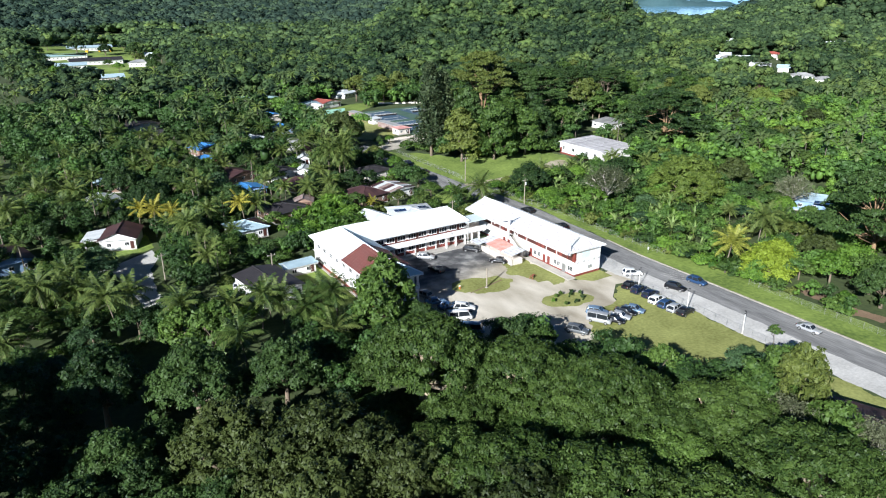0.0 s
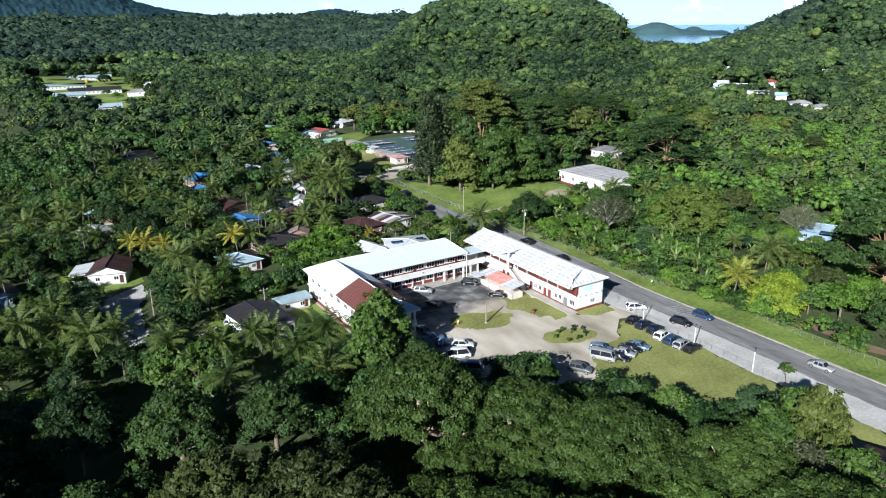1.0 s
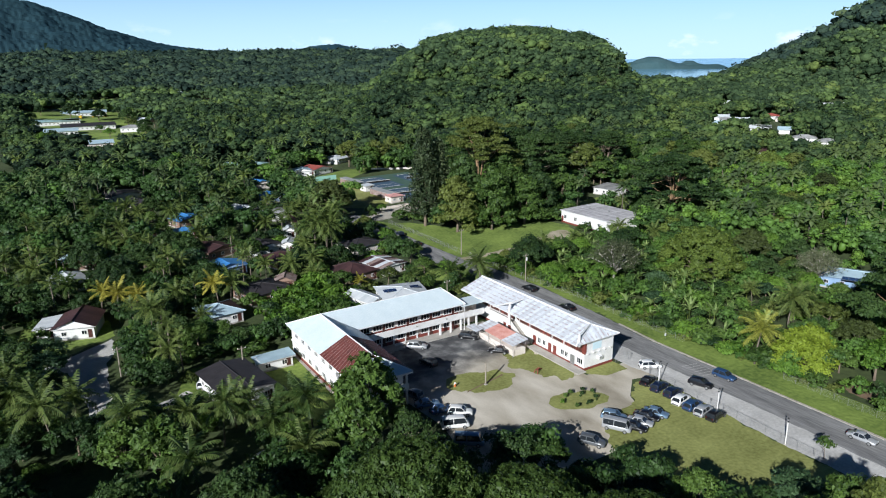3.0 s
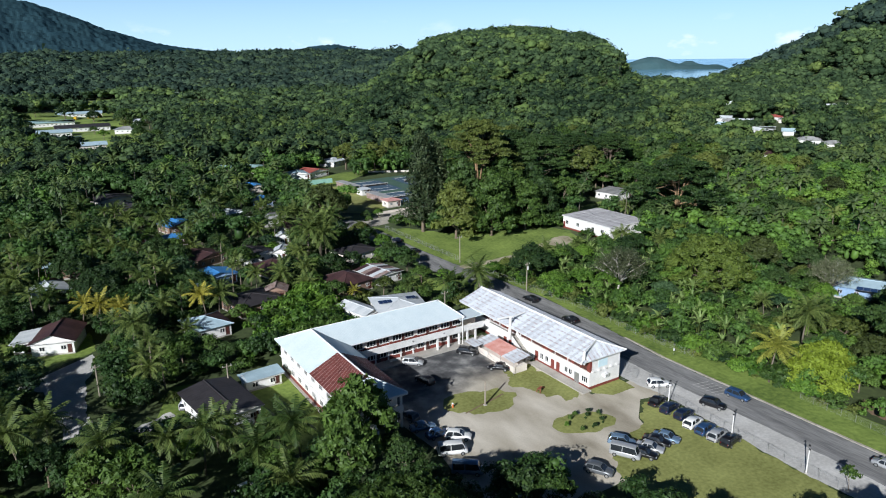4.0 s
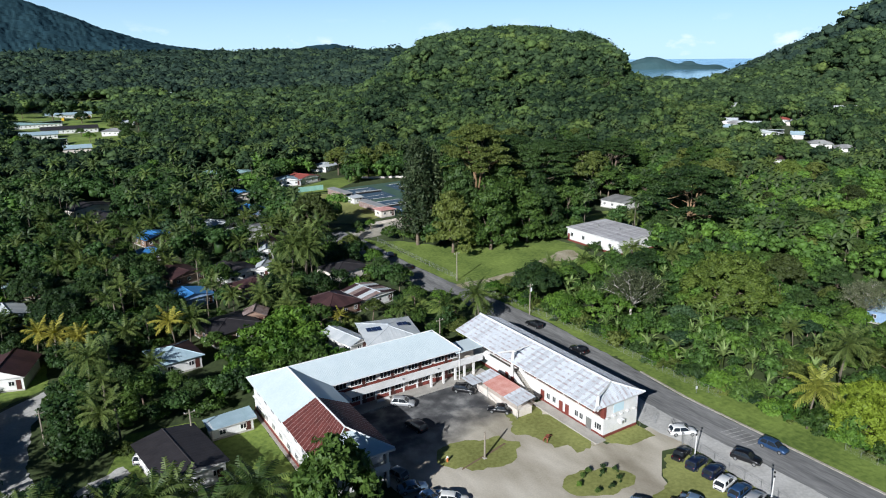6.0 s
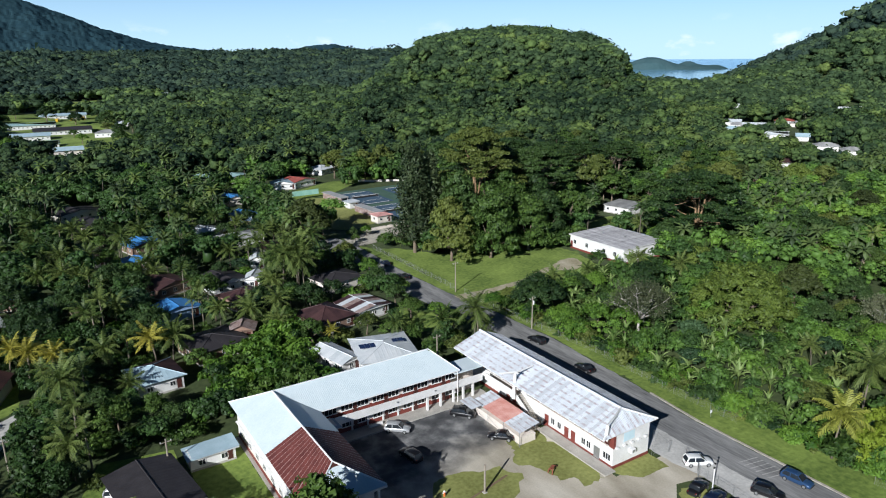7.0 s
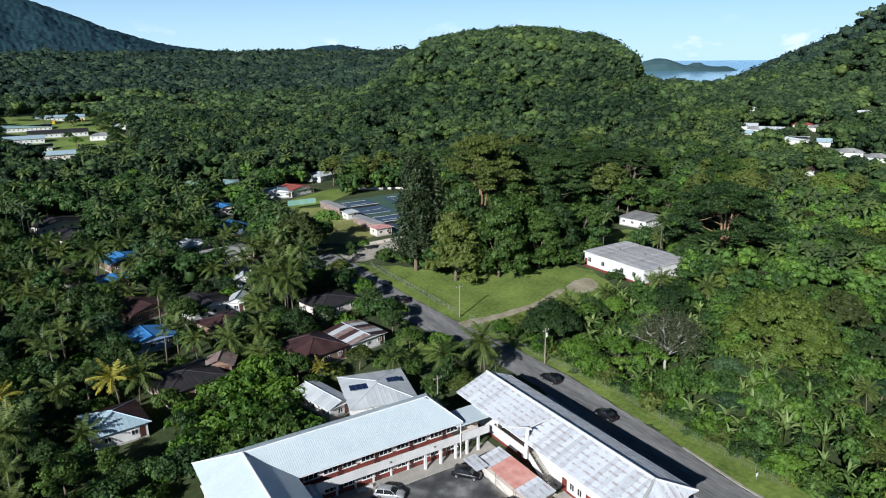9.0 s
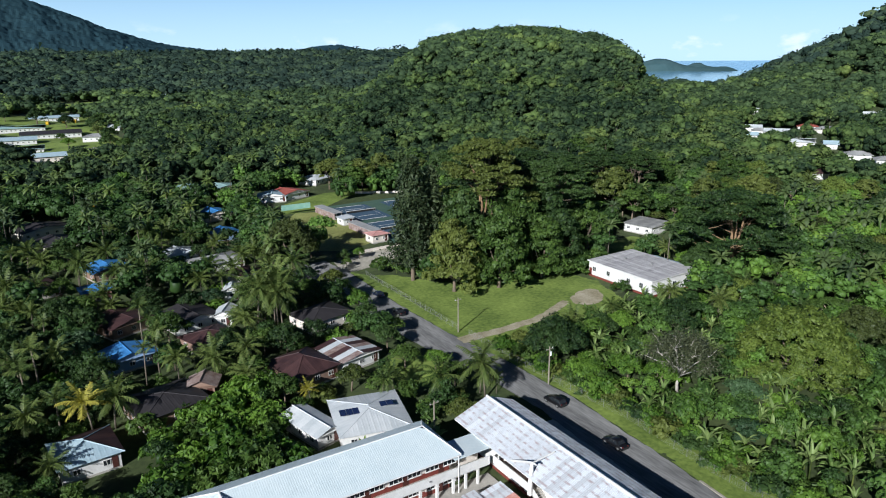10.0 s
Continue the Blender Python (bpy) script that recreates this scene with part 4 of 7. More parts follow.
    # white portal over the stair head
    part("portal", Shape().tube([(98.75, 127.7, 3.4), (98.75, 127.6, 6.4), (98.75, 127.4, 8.6)], [0.42, 0.36, 0.30], 4), WHITE, b, "white concrete portal post")
    part("portal_beam", Shape().tube([(98.75, 126.5, 8.75), (98.75, 127.4, 8.6), (98.5, 133.4, 5.9)], [0.12, 0.2, 0.16], 4), WHITE, b)
    part("portal_beam", Shape().tube([(98.75, 127.5, 8.5), (103.2, 127.9, 8.5)], 0.16, 4), WHITE, b)
    # raised corner pier that carries the hip rafter
    part("corner_pier", Shape().tube([(99.35, 106.0, 5.9), (99.35, 105.95, 7.4), (99.4, 105.9, 8.55)], [0.44, 0.36, 0.28], 4), WHITE, b, "white tapered corner pier above the eave")
    part("hip_rafter", Shape().tube([(99.4, 105.9, 8.45), (101.8, 106.9, 8.62), (104.5, 108.2, 8.8)], [0.2, 0.18, 0.16], 4), WHITE, roof)
    # outside stair running down along the front
    stair = part("stair", Shape().slab([(99.3, 128.4, 3.5), (101.1, 128.4, 3.5), (101.1, 122.6, 0.05), (99.3, 122.6, 0.05)][::-1], 0.25), CONCRETE, b)
    for i in range(18):
        y0 = 128.4 - 5.8 * i / 18
        z = 3.5 - 3.4 * i / 18
        part("step", Shape().box(99.4, y0 - 5.8 / 18, z - 0.2, 101.0, y0, z), CONCRETE, stair)
    for x in (99.2, 101.02):
        part("stair_wall", Shape().slab([(x, 128.4, 4.5), (x, 122.4, 1.0), (x + 0.14, 122.4, 1.0), (x + 0.14, 128.4, 4.5)], 1.1), WHITE, stair)
    part("landing", Shape().box(99.2, 128.4, 3.2, 101.18, 137.0, 3.45), CONCRETE, b)
    part("landing_parapet", Shape().box(99.1, 128.4, 3.2, 99.25, 137.0, 4.5), WHITE, b)
    return b


def annex():
    """Lean-to canopy in the courtyard corner with red and white sheets."""
    red = material("faded_red_sheet", (0.50, 0.17, 0.13), (0.74, 0.46, 0.40), 0.55, 0.7)
    a = thing("annex", label="open lean-to canopy with faded red and white metal roof", category="canopy")
    part("wall", Shape().box(93.6, 119.4, 0, 96.8, 132.0, 1.4), CREAM, a)
    n = 13
    for i in range(n):
        y0, y1 = 118.8 + 13.6 * i / n, 118.8 + 13.6 * (i + 1) / n
        m = red if 4 <= i <= 9 else ROOF_OLD
        part("roof_sheet", sheet_piece((93.0, y0, 2.75), (93.0, y1, 2.75), (97.1, y1, 3.45), (97.1, y0, 3.45), 3, 0.03), m, a, "faded red sheet" if m == red else "")
    part("awning", Shape().slab([(90.8, 129.4, 2.9), (93.0, 129.4, 3.1), (93.0, 133.2, 3.1), (90.8, 133.2, 2.9)], 0.05), ROOF_OLD, a)
    for y in (119.0, 123.4, 127.8, 132.2):
        part("post", Shape().tube([(93.1, y, 0), (93.1, y, 2.8)], 0.05, 6), STEEL, a)
    for y in (119.0, 123.4, 127.8):
        part("brace", Shape().tube([(93.1, y, 0.2), (93.1, y + 4.4, 1.5)], 0.03, 5), STEEL, a)
    return a


gallery_wing()
west_block()
long_building()
annex()


# ---- plants ----
def leaf_tufts(points, normals, size, rnd, stretch=1.5, jitter=0.55):
    """Small folded leaf tufts: a pointed blade at each point, turned mostly outwards."""
    n = len(points)
    nr = normals + rnd.normal(0, jitter, (n, 3))
    nr /= np.linalg.norm(nr, axis=1)[:, None] + 1e-9
    t = np.cross(nr, rnd.normal(0, 1, (n, 3)))
    t /= np.linalg.norm(t, axis=1)[:, None] + 1e-9
    b = np.cross(nr, t)
    s = size * rnd.uniform(0.6, 1.35, (n, 1))
    dip = nr * s * 0.18
    return np.stack([points - t * s * stretch * 0.42 - b * s * 0.46 + dip, points - t * s * stretch * 0.42 + b * s * 0.46 + dip, points + t * s * stretch * 0.72 - dip], 1)


def crown_shape(seed, lobes, spread, height, base, lobe_r, per_lobe, size, flat=0.75, core=True, stretch=1.5, hang=0.0):
    """A crown of overlapping leafy lobes on a dome: each lobe carries bunches of leaves over a small lumpy heart. hang: how far the outer lobes droop."""
    rnd = np.random.RandomState(seed)
    s = Shape()
    centres = []
    for i in range(lobes):
        a = i * 2.39996 + rnd.uniform(-0.5, 0.5)
        q = math.sqrt((i + 0.5) / lobes) * rnd.uniform(0.85, 1.08)
        x, y = spread * q * math.cos(a), spread * q * math.sin(a)
        z = base + height * (1 - q ** 2.2) * rnd.uniform(0.72, 1.1) + rnd.uniform(-0.4, 0.4) - hang * max(0.0, q - 0.55) * rnd.uniform(0, 2)
        centres.append((x, y, z, lobe_r * rnd.uniform(0.62, 1.35)))
    ph = rnd.uniform(0, 6, 6)
    for x, y, z, r in centres:
        bunches = max(6, per_lobe // 7)
        d = rnd.normal(0, 1, (bunches, 3))
        d[:, 2] = np.abs(d[:, 2]) * 1.15 - 0.40
        d += 0.5 * np.array([x, y, 0]) / (spread + 0.1)
        d /= np.linalg.norm(d, axis=1)[:, None]
        wob = 1 + 0.18 * np.sin(d[:, 0] * 5 + ph[0]) * np.sin(d[:, 1] * 5 + ph[1]) + 0.12 * np.sin(d[:, 2] * 9 + ph[2])
        rad = r * wob * rnd.uniform(0.80, 1.08, bunches)
        heart = np.array([x, y, z]) + d * rad[:, None] * np.array([1, 1, flat])
        p = np.repeat(heart, 7, 0)
        dd = np.repeat(d, 7, 0)
        p = p + rnd.normal(0, 1, p.shape) * r * np.array([0.14, 0.14, 0.09])
        s.tris(leaf_tufts(p, dd + np.array([0, 0, 0.25]), size, rnd, stretch, 0.45))
        if core:
            bm = bmesh.new()
            bmesh.ops.create_icosphere(bm, subdivisions=1, radius=r * (0.5 if lobes < 50 else 0.6))
            for v in bm.verts:
                v.co = Vector((x, y, z)) + Vector((v.co.x, v.co.y, v.co.z * flat)) * (1 + 0.35 * noise.noise(v.co * 1.3 + Vector((seed, x, y))))
            s.take(bm)
    return s, centres


def trunk_shape(seed, base_r, fork, centres, limbs=5, lean=0.3, start=0.0):
    rnd = random.Random(seed)
    s = Shape()
    top = Vector((rnd.uniform(-lean, lean), rnd.uniform(-lean, lean), fork))
    s.tube([(0, 0, -0.4), (top.x * 0.3, top.y * 0.3, fork * 0.35), tuple(top)], [base_r * 1.25, base_r * 0.85, base_r * 0.7], 7)
    pick = rnd.sample(centres, min(limbs, len(centres)))
    for x, y, z, r in pick:
        end = Vector((x, y, z - r * 0.2))
        mid = top.lerp(end, 0.5) + Vector((rnd.uniform(-.5, .5), rnd.uniform(-.5, .5), -0.08 * (end - top).length))
        s.tube([tuple(top - Vector((0, 0, 0.3))), tuple(mid), tuple(end)], [base_r * 0.5, base_r * 0.32, base_r * 0.12], 5)
    return s


def make_tree(name, label, category, leaf, bark, seed, lobes, spread, height, base, lobe_r, per_lobe, size, base_r, fork, flat=0.75, limbs=5, core=True, stretch=1.5, hang=0.0):
    crown, centres = crown_shape(seed, lobes, spread, height, base, lobe_r, per_lobe, size, flat, core, stretch, hang)
    if bark is None:                  # leafy to the ground
        return thing(name, label=label, category=category, shape=crown, mat=leaf)
    t = thing(name, label=label, category=category)
    part("trunk", trunk_shape(seed, base_r, fork, centres, limbs), bark, t, smooth=True)
    part("crown", crown, leaf, t)
    return t


def frond(s, rnd, yaw, pitch, length, droop, width, segs=8, pins=2):
    """One feather-like palm leaf: a curved rib with drooping leaflets on both sides."""
    pos = Vector((0, 0, 0))
    d = Vector((math.cos(yaw) * math.cos(pitch), math.sin(yaw) * math.cos(pitch), math.sin(pitch)))
    side = Vector((-math.sin(yaw), math.cos(yaw), 0))
    step = length / segs
    path = [pos.copy()]
    for i in range(segs):
        pos = pos + d * step
        d = (d + Vector((0, 0, -droop * step * (0.4 + i / segs)))).normalized()
        path.append(pos.copy())
    for i in range(segs):
        a, b = path[i], path[i + 1]
        f0 = (i + 0.15) / segs
        w0 = width * math.sin(math.pi * min(0.97, 0.12 + 0.86 * f0)) ** 0.7
        for k in range(pins):
            u0, u1 = k / pins, (k + 0.9) / pins
            p0, p1 = a.lerp(b, u0), a.lerp(b, u1)
            fwd = (b - a).normalized() * w0 * 0.55
            for sg in (1, -1):
                out = side * sg * w0 * rnd.uniform(0.85, 1.1) + fwd + Vector((0, 0, -w0 * rnd.uniform(0.35, 0.85)))
                s.face([p0, p1, p1 + out * 0.96, p0.lerp(p1, 0.6) + out] if sg > 0 else [p1, p0, p0.lerp(p1, 0.6) + out, p1 + out * 0.96])
    return path


def make_palm(name, label, leaf, seed, height, fronds=17, length=4.2, lean=0.12, category="palm tree", width=0.85):
    rnd = random.Random(seed)
    t = thing(name, label=label, category=category)
    a = rnd.uniform(0, 6.28)
    tip = Vector((math.cos(a) * lean * height, math.sin(a) * lean * height, height))
    mid = Vector((tip.x * 0.3, tip.y * 0.3, height * 0.5))
    part("trunk", Shape().tube([(0, 0, -0.3), tuple(mid), tuple(tip)], [0.22, 0.16, 0.13], 7), BARK_PALM, t, smooth=True)
    s = Shape()
    for i in range(fronds):
        yaw = i * 2.39996 + rnd.uniform(-0.25, 0.25)
        pitch = rnd.uniform(1.15, 1.3) - 1.75 * (i / fronds)
        frond(s, rnd, yaw, pitch, length * rnd.uniform(0.8, 1.1), rnd.uniform(0.18, 0.32), width)
    cr = part("fronds", s, leaf, t)
    cr.location = tip
    return t


def make_banana(name, label, seed, leaf=None):
    rnd = random.Random(seed)
    t = thing(name, label=label, category="banana plant")
    stems, s = Shape(), Shape()
    for k in range(1):
        ox = oy = 0.0
        h = rnd.uniform(1.8, 3.2)
        stems.tube([(ox, oy, -0.2), (ox * 1.1, oy * 1.1, h)], [0.16, 0.09], 6)
        for i in range(9):
            yaw, pitch = i * 2.4 + rnd.uniform(-.3, .3), rnd.uniform(0.35, 1.25)
            ln, w = rnd.uniform(1.9, 3.0), rnd.uniform(0.22, 0.34)
            d = Vector((math.cos(yaw) * math.cos(pitch), math.sin(yaw) * math.cos(pitch), math.sin(pitch)))
            side = Vector((-math.sin(yaw), math.cos(yaw), 0))
            p = Vector((ox * 1.1, oy * 1.1, h - 0.1))
            prev = None
            for j in range(5):
                f = j / 4
                ww = w * (0.25, 0.9, 1.0, 0.8, 0.08)[j]
                cur = (p - side * ww + Vector((0, 0, ww * 0.35)), p.copy(), p + side * ww + Vector((0, 0, ww * 0.35)))
                if prev:
                    s.face([prev[0], prev[1], cur[1], cur[0]])
                    s.face([prev[1], prev[2], cur[2], cur[1]])
                prev = cur
                p = p + d * ln / 4
                d = (d + Vector((0, 0, -0.30))).normalized()
    part("stem", stems, LEAF_OLIVE, t)
    part("leaves", s, leaf or LEAF_BANANA, t)
    return t


class Kind:
    """A kind of plant: the first call uses the model itself, later ones copy it."""

    def __init__(self, model, size=1.0):
        self.model, self.used, self.size = model, False, size

    def put(self, x, y, scale=1.0, turn=0.0, tall=1.0, z=None):
        zz = float(land(x, y)) if z is None else z
        scale = scale * self.size
        m = Matrix.Translation((x, y, zz)) @ Matrix.Rotation(turn, 4, 'Z') @ Matrix.Diagonal((scale, scale, scale * tall, 1))
        if not self.used:
            self.used = True
            self.model.matrix_basis = m
            return self.model
        return copy_thing(self.model, m @ Matrix.Diagonal([1 / q for q in self.model.scale] + [1]))


GREEN = "spreading green broadleaf tree with dense rounded crown"
broad = [Kind(make_tree("broadleaf_tree", GREEN, "tree", lf, BARK, 11 + i, 20, 4.6, h, 5.0, 1.6, 168, 0.36, 0.32, 4.0, 0.7), 0.8) for i, (lf, h) in enumerate(((LEAF_MID, 3.2), (LEAF_DARK, 4.2), (LEAF_BRIGHT, 3.0), (LEAF_MID, 4.4), (LEAF_OLIVE, 3.0), (LEAF_BLUISH, 3.6)))]
tall = [Kind(make_tree("forest_tree", "tall forest tree with layered green crown", "tree", lf, BARK, 31 + i, 26, 4.6, 6.4, 5.4, 1.5, 168, 0.36, 0.34, 5.0, 0.6), 1.2) for i, lf in enumerate((LEAF_MID, LEAF_DARK, LEAF_OLIVE))]
shrub = [Kind(make_tree("shrub", "dense green shrub beside the path", "shrub", lf, None, 51 + i, 8, 1.3, 0.9, 0.7, 0.75, 98, 0.24, 0.08, 0.5), 0.95) for i, lf in enumerate((LEAF_MID, LEAF_BRIGHT, LEAF_DARK, LEAF_OLIVE))]
canopy_big = [Kind(make_tree("rain_tree", "huge rain tree with wide umbrella crown of fine leaves", "tree", lf, BARK_PALE, 71 + i, 104, 11.0, 4.8, 10.2, 1.62, 245, 0.30, 0.75, 6.0, 0.46, 14, hang=1.2), (0.85, 0.65)[i]) for i, lf in enumerate((LEAF_RAIN, LEAF_MID))]
mango = [Kind(make_tree("mango_tree", "large dark mango tree with dense domed crown", "tree", lf, BARK, 81 + i, 96, 7.4, 7.0, 5.6, 1.35, 168, 0.30, 0.6, 4.0, 0.8, 6), (0.85, 1.0)[i]) for i, lf in enumerate((LEAF_DARK, LEAF_MANGO))]
column = [Kind(make_tree("tall_leafy_tree", "tall tree leafy almost to the ground beside the field", "tree", lf, BARK, 61 + i, 60, 5.2, 10.5, 2.6, 1.5, 154, 0.36, 0.4, 3.0, 0.75, 6, hang=1.0), 1.1) for i, lf in enumerate((LEAF_OLIVE, LEAF_MID, LEAF_DARK))]
dome = Kind(make_tree("domed_tree", "very broad domed tree with fine yellow-green leaves", "tree", LEAF_DOME, BARK, 85, 140, 11.0, 10.0, 3.2, 1.65, 189, 0.34, 0.6, 3.0, 0.7, 9, hang=2.0))
breadfruit = [Kind(make_tree("breadfruit_tree", "breadfruit tree with large glossy leaves and gaps", "tree", LEAF_MID, BARK, 91, 38, 4.4, 7.4, 3.0, 1.2, 126, 0.44, 0.3, 3.6, 0.9, 14, False, 1.8))]
palms = [Kind(make_palm("coconut_palm", "tall coconut palm with feathery green fronds", LEAF_PALM, 101 + i, h, 22, 5.8, width=1.0), 0.82) for i, h in enumerate((8.2, 9.8, 6.6))]
betel = [Kind(make_palm("betel_palm", "slender betel palm with small tufted crown", LEAF_PALM, 111 + i, h, 10, 2.7, 0.04, width=0.8)) for i, h in enumerate((9.0, 7.2))]
yellow_palm = Kind(make_palm("yellow_palm", "tall coconut palm with drooping yellow-green fronds", leaf_material("leaf_yellow_palm", (0.13, 0.155, 0.02), (0.36, 0.37, 0.07)), 125, 8.2, 24, 4.9, 0.10, width=0.9))
gold_palm = Kind(make_palm("golden_palm", "yellowing coconut palm with golden fronds", LEAF_GOLD, 121, 8.0, 17, 4.4))
banana = [Kind(make_banana("banana_plant", "banana plant with long arching torn leaves", 131 + i)) for i in range(3)]


def make_pine():
    rnd = np.random.RandomState(5)
    s, tr = Shape(), Shape()
    tr.tube([(0, 0, -0.3), (0.2, 0, 14), (0, 0, 27)], [0.45, 0.28, 0.06], 7)
    for i in range(150):
        z = 3.0 + 23.5 * (i / 150)
        r = 5.2 * (1 - (z - 3) / 25.5) ** 0.62 * rnd.uniform(0.6, 1.15) + 0.25
        a = i * 2.39996 + rnd.uniform(-.3, .3)
        tip = np.array([math.cos(a) * r, math.sin(a) * r, z + r * 0.25])
        tr.tube([(0, 0, z), tuple(tip)], [0.07, 0.02], 4)
        n = 56
        f = rnd.uniform(0.2, 1.05, n)[:, None]
        p = np.array([0, 0, z]) * (1 - f) + tip * f + rnd.normal(0, 0.45, (n, 3))
        d = np.tile([math.cos(a) * 0.5, math.sin(a) * 0.5, 0.6], (n, 1))
        s.tris(leaf_tufts(p, d, 0.42, rnd, 2.2, 0.7))
    t = thing("casuarina_tree", label="tall dark narrow casuarina tree with wispy needles", category="tree")
    part("trunk", tr, BARK, t)
    part("crown", s, LEAF_PINE, t)
    return t


pine = Kind(make_pine())


GOLDEN_BARK = material("golden_bark", (0.16, 0.105, 0.055), (0.36, 0.24, 0.13), 0.85, 1.5)


def make_albizia(seed, label, h, leaf, stems=4, low=0.42, clumps=34, wide=0.34, bark=None):
    """A tall tree: slender golden stems fork upwards under flat layers of foliage."""
    bark = bark or GOLDEN_BARK
    rnd = np.random.RandomState(seed)
    crown, tr = Shape(), Shape()
    tr.tube([(0, 0, -0.3), (0.2, 0.1, h * 0.16), (0.1, 0.2, h * 0.32)], [0.62, 0.5, 0.44], 8)
    forks = []
    for k in range(stems):
        a = k * math.tau / stems + rnd.uniform(-.4, .4)
        m = Vector((math.cos(a) * h * 0.045, math.sin(a) * h * 0.045, h * 0.52))
        e = Vector((math.cos(a) * h * 0.09, math.sin(a) * h * 0.09, h * rnd.uniform(0.72, 0.86)))
        tr.tube([(0.1, 0.2, h * (0.2 + 0.03 * k)), tuple(m), tuple(e)], [0.36, 0.27, 0.12], 6)
        forks.append((m, e))
    for i in range(clumps):
        a = i * 2.39996 + rnd.uniform(-.4, .4)
        q = (i + 0.5) / clumps
        r = h * wide * math.sqrt(q) * rnd.uniform(0.8, 1.1)
        z = h * (0.98 - (1 - low) * q ** 1.3 * rnd.uniform(0.55, 1.1))
        tip = Vector((r * math.cos(a), r * math.sin(a), z))
        m, e = min(forks, key=lambda fk: (fk[1] - tip).length)
        root = m.lerp(e, rnd.uniform(0.0, 0.8)) if z > h * 0.6 else Vector((0.1, 0.2, h * rnd.uniform(0.26, 0.4)))
        mid = root.lerp(tip, 0.55) + Vector((0, 0, -h * 0.02))
        tr.tube([tuple(root), tuple(mid), tuple(tip)], [0.15, 0.09, 0.03], 5)
        for k in range(5):
            c = np.array(tip) + np.array([rnd.uniform(-2.4, 2.4), rnd.uniform(-2.4, 2.4), rnd.uniform(-0.7, 0.9)])
            n = 130
            d = rnd.normal(0, 1, (n, 3))
            d[:, 2] = np.abs(d[:, 2])
            d /= np.linalg.norm(d, axis=1)[:, None]
            p = c + d * np.array([1.9, 1.9, 0.75]) * rnd.uniform(0.5, 1.05, (n, 1))
            crown.tris(leaf_tufts(p, d * np.array([0.6, 0.6, 1.4]), 0.42, rnd))
    t = thing("albizia_tree", label=label, category="tree")
    part("trunk", tr, bark, t, smooth=True)
    part("crown", crown, leaf, t)
    return t


albizia = [Kind(make_albizia(3, "very tall tree with golden bare limbs and flat leaf layers", 30, LEAF_OLIVE)), Kind(make_albizia(4, "tall half-bare tree with pale limbs and flat leaf layers", 20, LEAF_DARK, 3, 0.3, 40, 0.62)),
           Kind(make_albizia(6, "tall forest tree with flat dark green layers", 28, LEAF_DARK, 3, 0.5, 44, 0.40, BARK))]


def make_bare_tree():
    """A half-leafless tree: pale forking twigs with thin grey-green foliage."""
    rnd = np.random.RandomState(8)
    wood, s = Shape(), Shape()
    wood.tube([(0, 0, -0.3), (0.2, 0, 2.2), (0.1, 0.3, 4.2)], [0.34, 0.27, 0.22], 7)
    for i in range(16):
        a, q = i * 2.39996, math.sqrt((i + 0.5) / 16)
        tip = Vector((6.4 * q * math.cos(a), 6.4 * q * math.sin(a), 11.5 - 4.8 * q ** 2 + rnd.uniform(-.6, .6)))
        mid = Vector((0.1, 0.3, 4.0)).lerp(tip, 0.5) + Vector((0, 0, 0.5))
        wood.tube([(0.1, 0.3, 4.0), tuple(mid), tuple(tip)], [0.17, 0.11, 0.05], 5)
        for k in range(7):
            o = mid.lerp(tip, rnd.uniform(0.2, 1.0))
            e = o + Vector((rnd.uniform(-1.5, 1.5), rnd.uniform(-1.5, 1.5), rnd.uniform(0.2, 1.6)))
            wood.tube([tuple(o), tuple(e)], [0.045, 0.018], 4)
            n = 64
            p = np.array(e) + rnd.normal(0, 0.62, (n, 3))
            s.tris(leaf_tufts(p, np.tile([0, 0, 1.0], (n, 1)), 0.24, rnd, 1.6, 0.8))
    t = thing("bare_tree", label="half-leafless tree with pale grey forking branches", category="tree")
    part("trunk", wood, material("grey_bark", (0.34, 0.31, 0.27), (0.58, 0.54, 0.48), 0.9, 2.0), t, smooth=True)
    part("crown", s, LEAF_GREY, t)
    return t


bare = Kind(make_bare_tree())

# open places where nothing is sown: (x0, y0, x1, y1) and polygons by half-planes are kept simple as boxes and discs
CLEAR = [(3, 105, 33, 121), (198, 204, 228, 224), (53, 103, 126, 150), (62, 90, 126, 105), (76, 80, 126, 92), (98, 20, 131, 105), (110, 100, 130.5, 256), (45, 118, 56, 148), (126, 174, 134, 228), (126, 174, 146, 208), (146, 177, 174, 199),
         (34, 126, 46, 150), (44, 139, 54, 147), (13, 134, 22, 178), (14, 134, 32, 141), (4, 172, 24, 184), (83, 153, 99, 168), (78, 158, 84, 170), (82, 178, 104, 192), (132, 262, 190, 330), (122, 272, 150, 322), (186, 110, 196, 122),
         (178, 177, 196, 200), (225, 218, 238, 232), (41, 168, 53, 182), (112, 240, 150, 262), (25, 515, 108, 850), (62, 880, 132, 1005), (134.8, 56, 139, 75), (104, 168, 113, 186), (86, 62, 98, 82), (191, 97, 204, 110)]
TAKEN = []


def free(x, y, r):
    for x0, y0, x1, y1 in CLEAR:
        if x0 - r < x < x1 + r and y0 - r < y < y1 + r:
            return False
    return all((x - a) ** 2 + (y - b) ** 2 > (r + q) ** 2 * 0.55 for a, b, q in TAKEN)


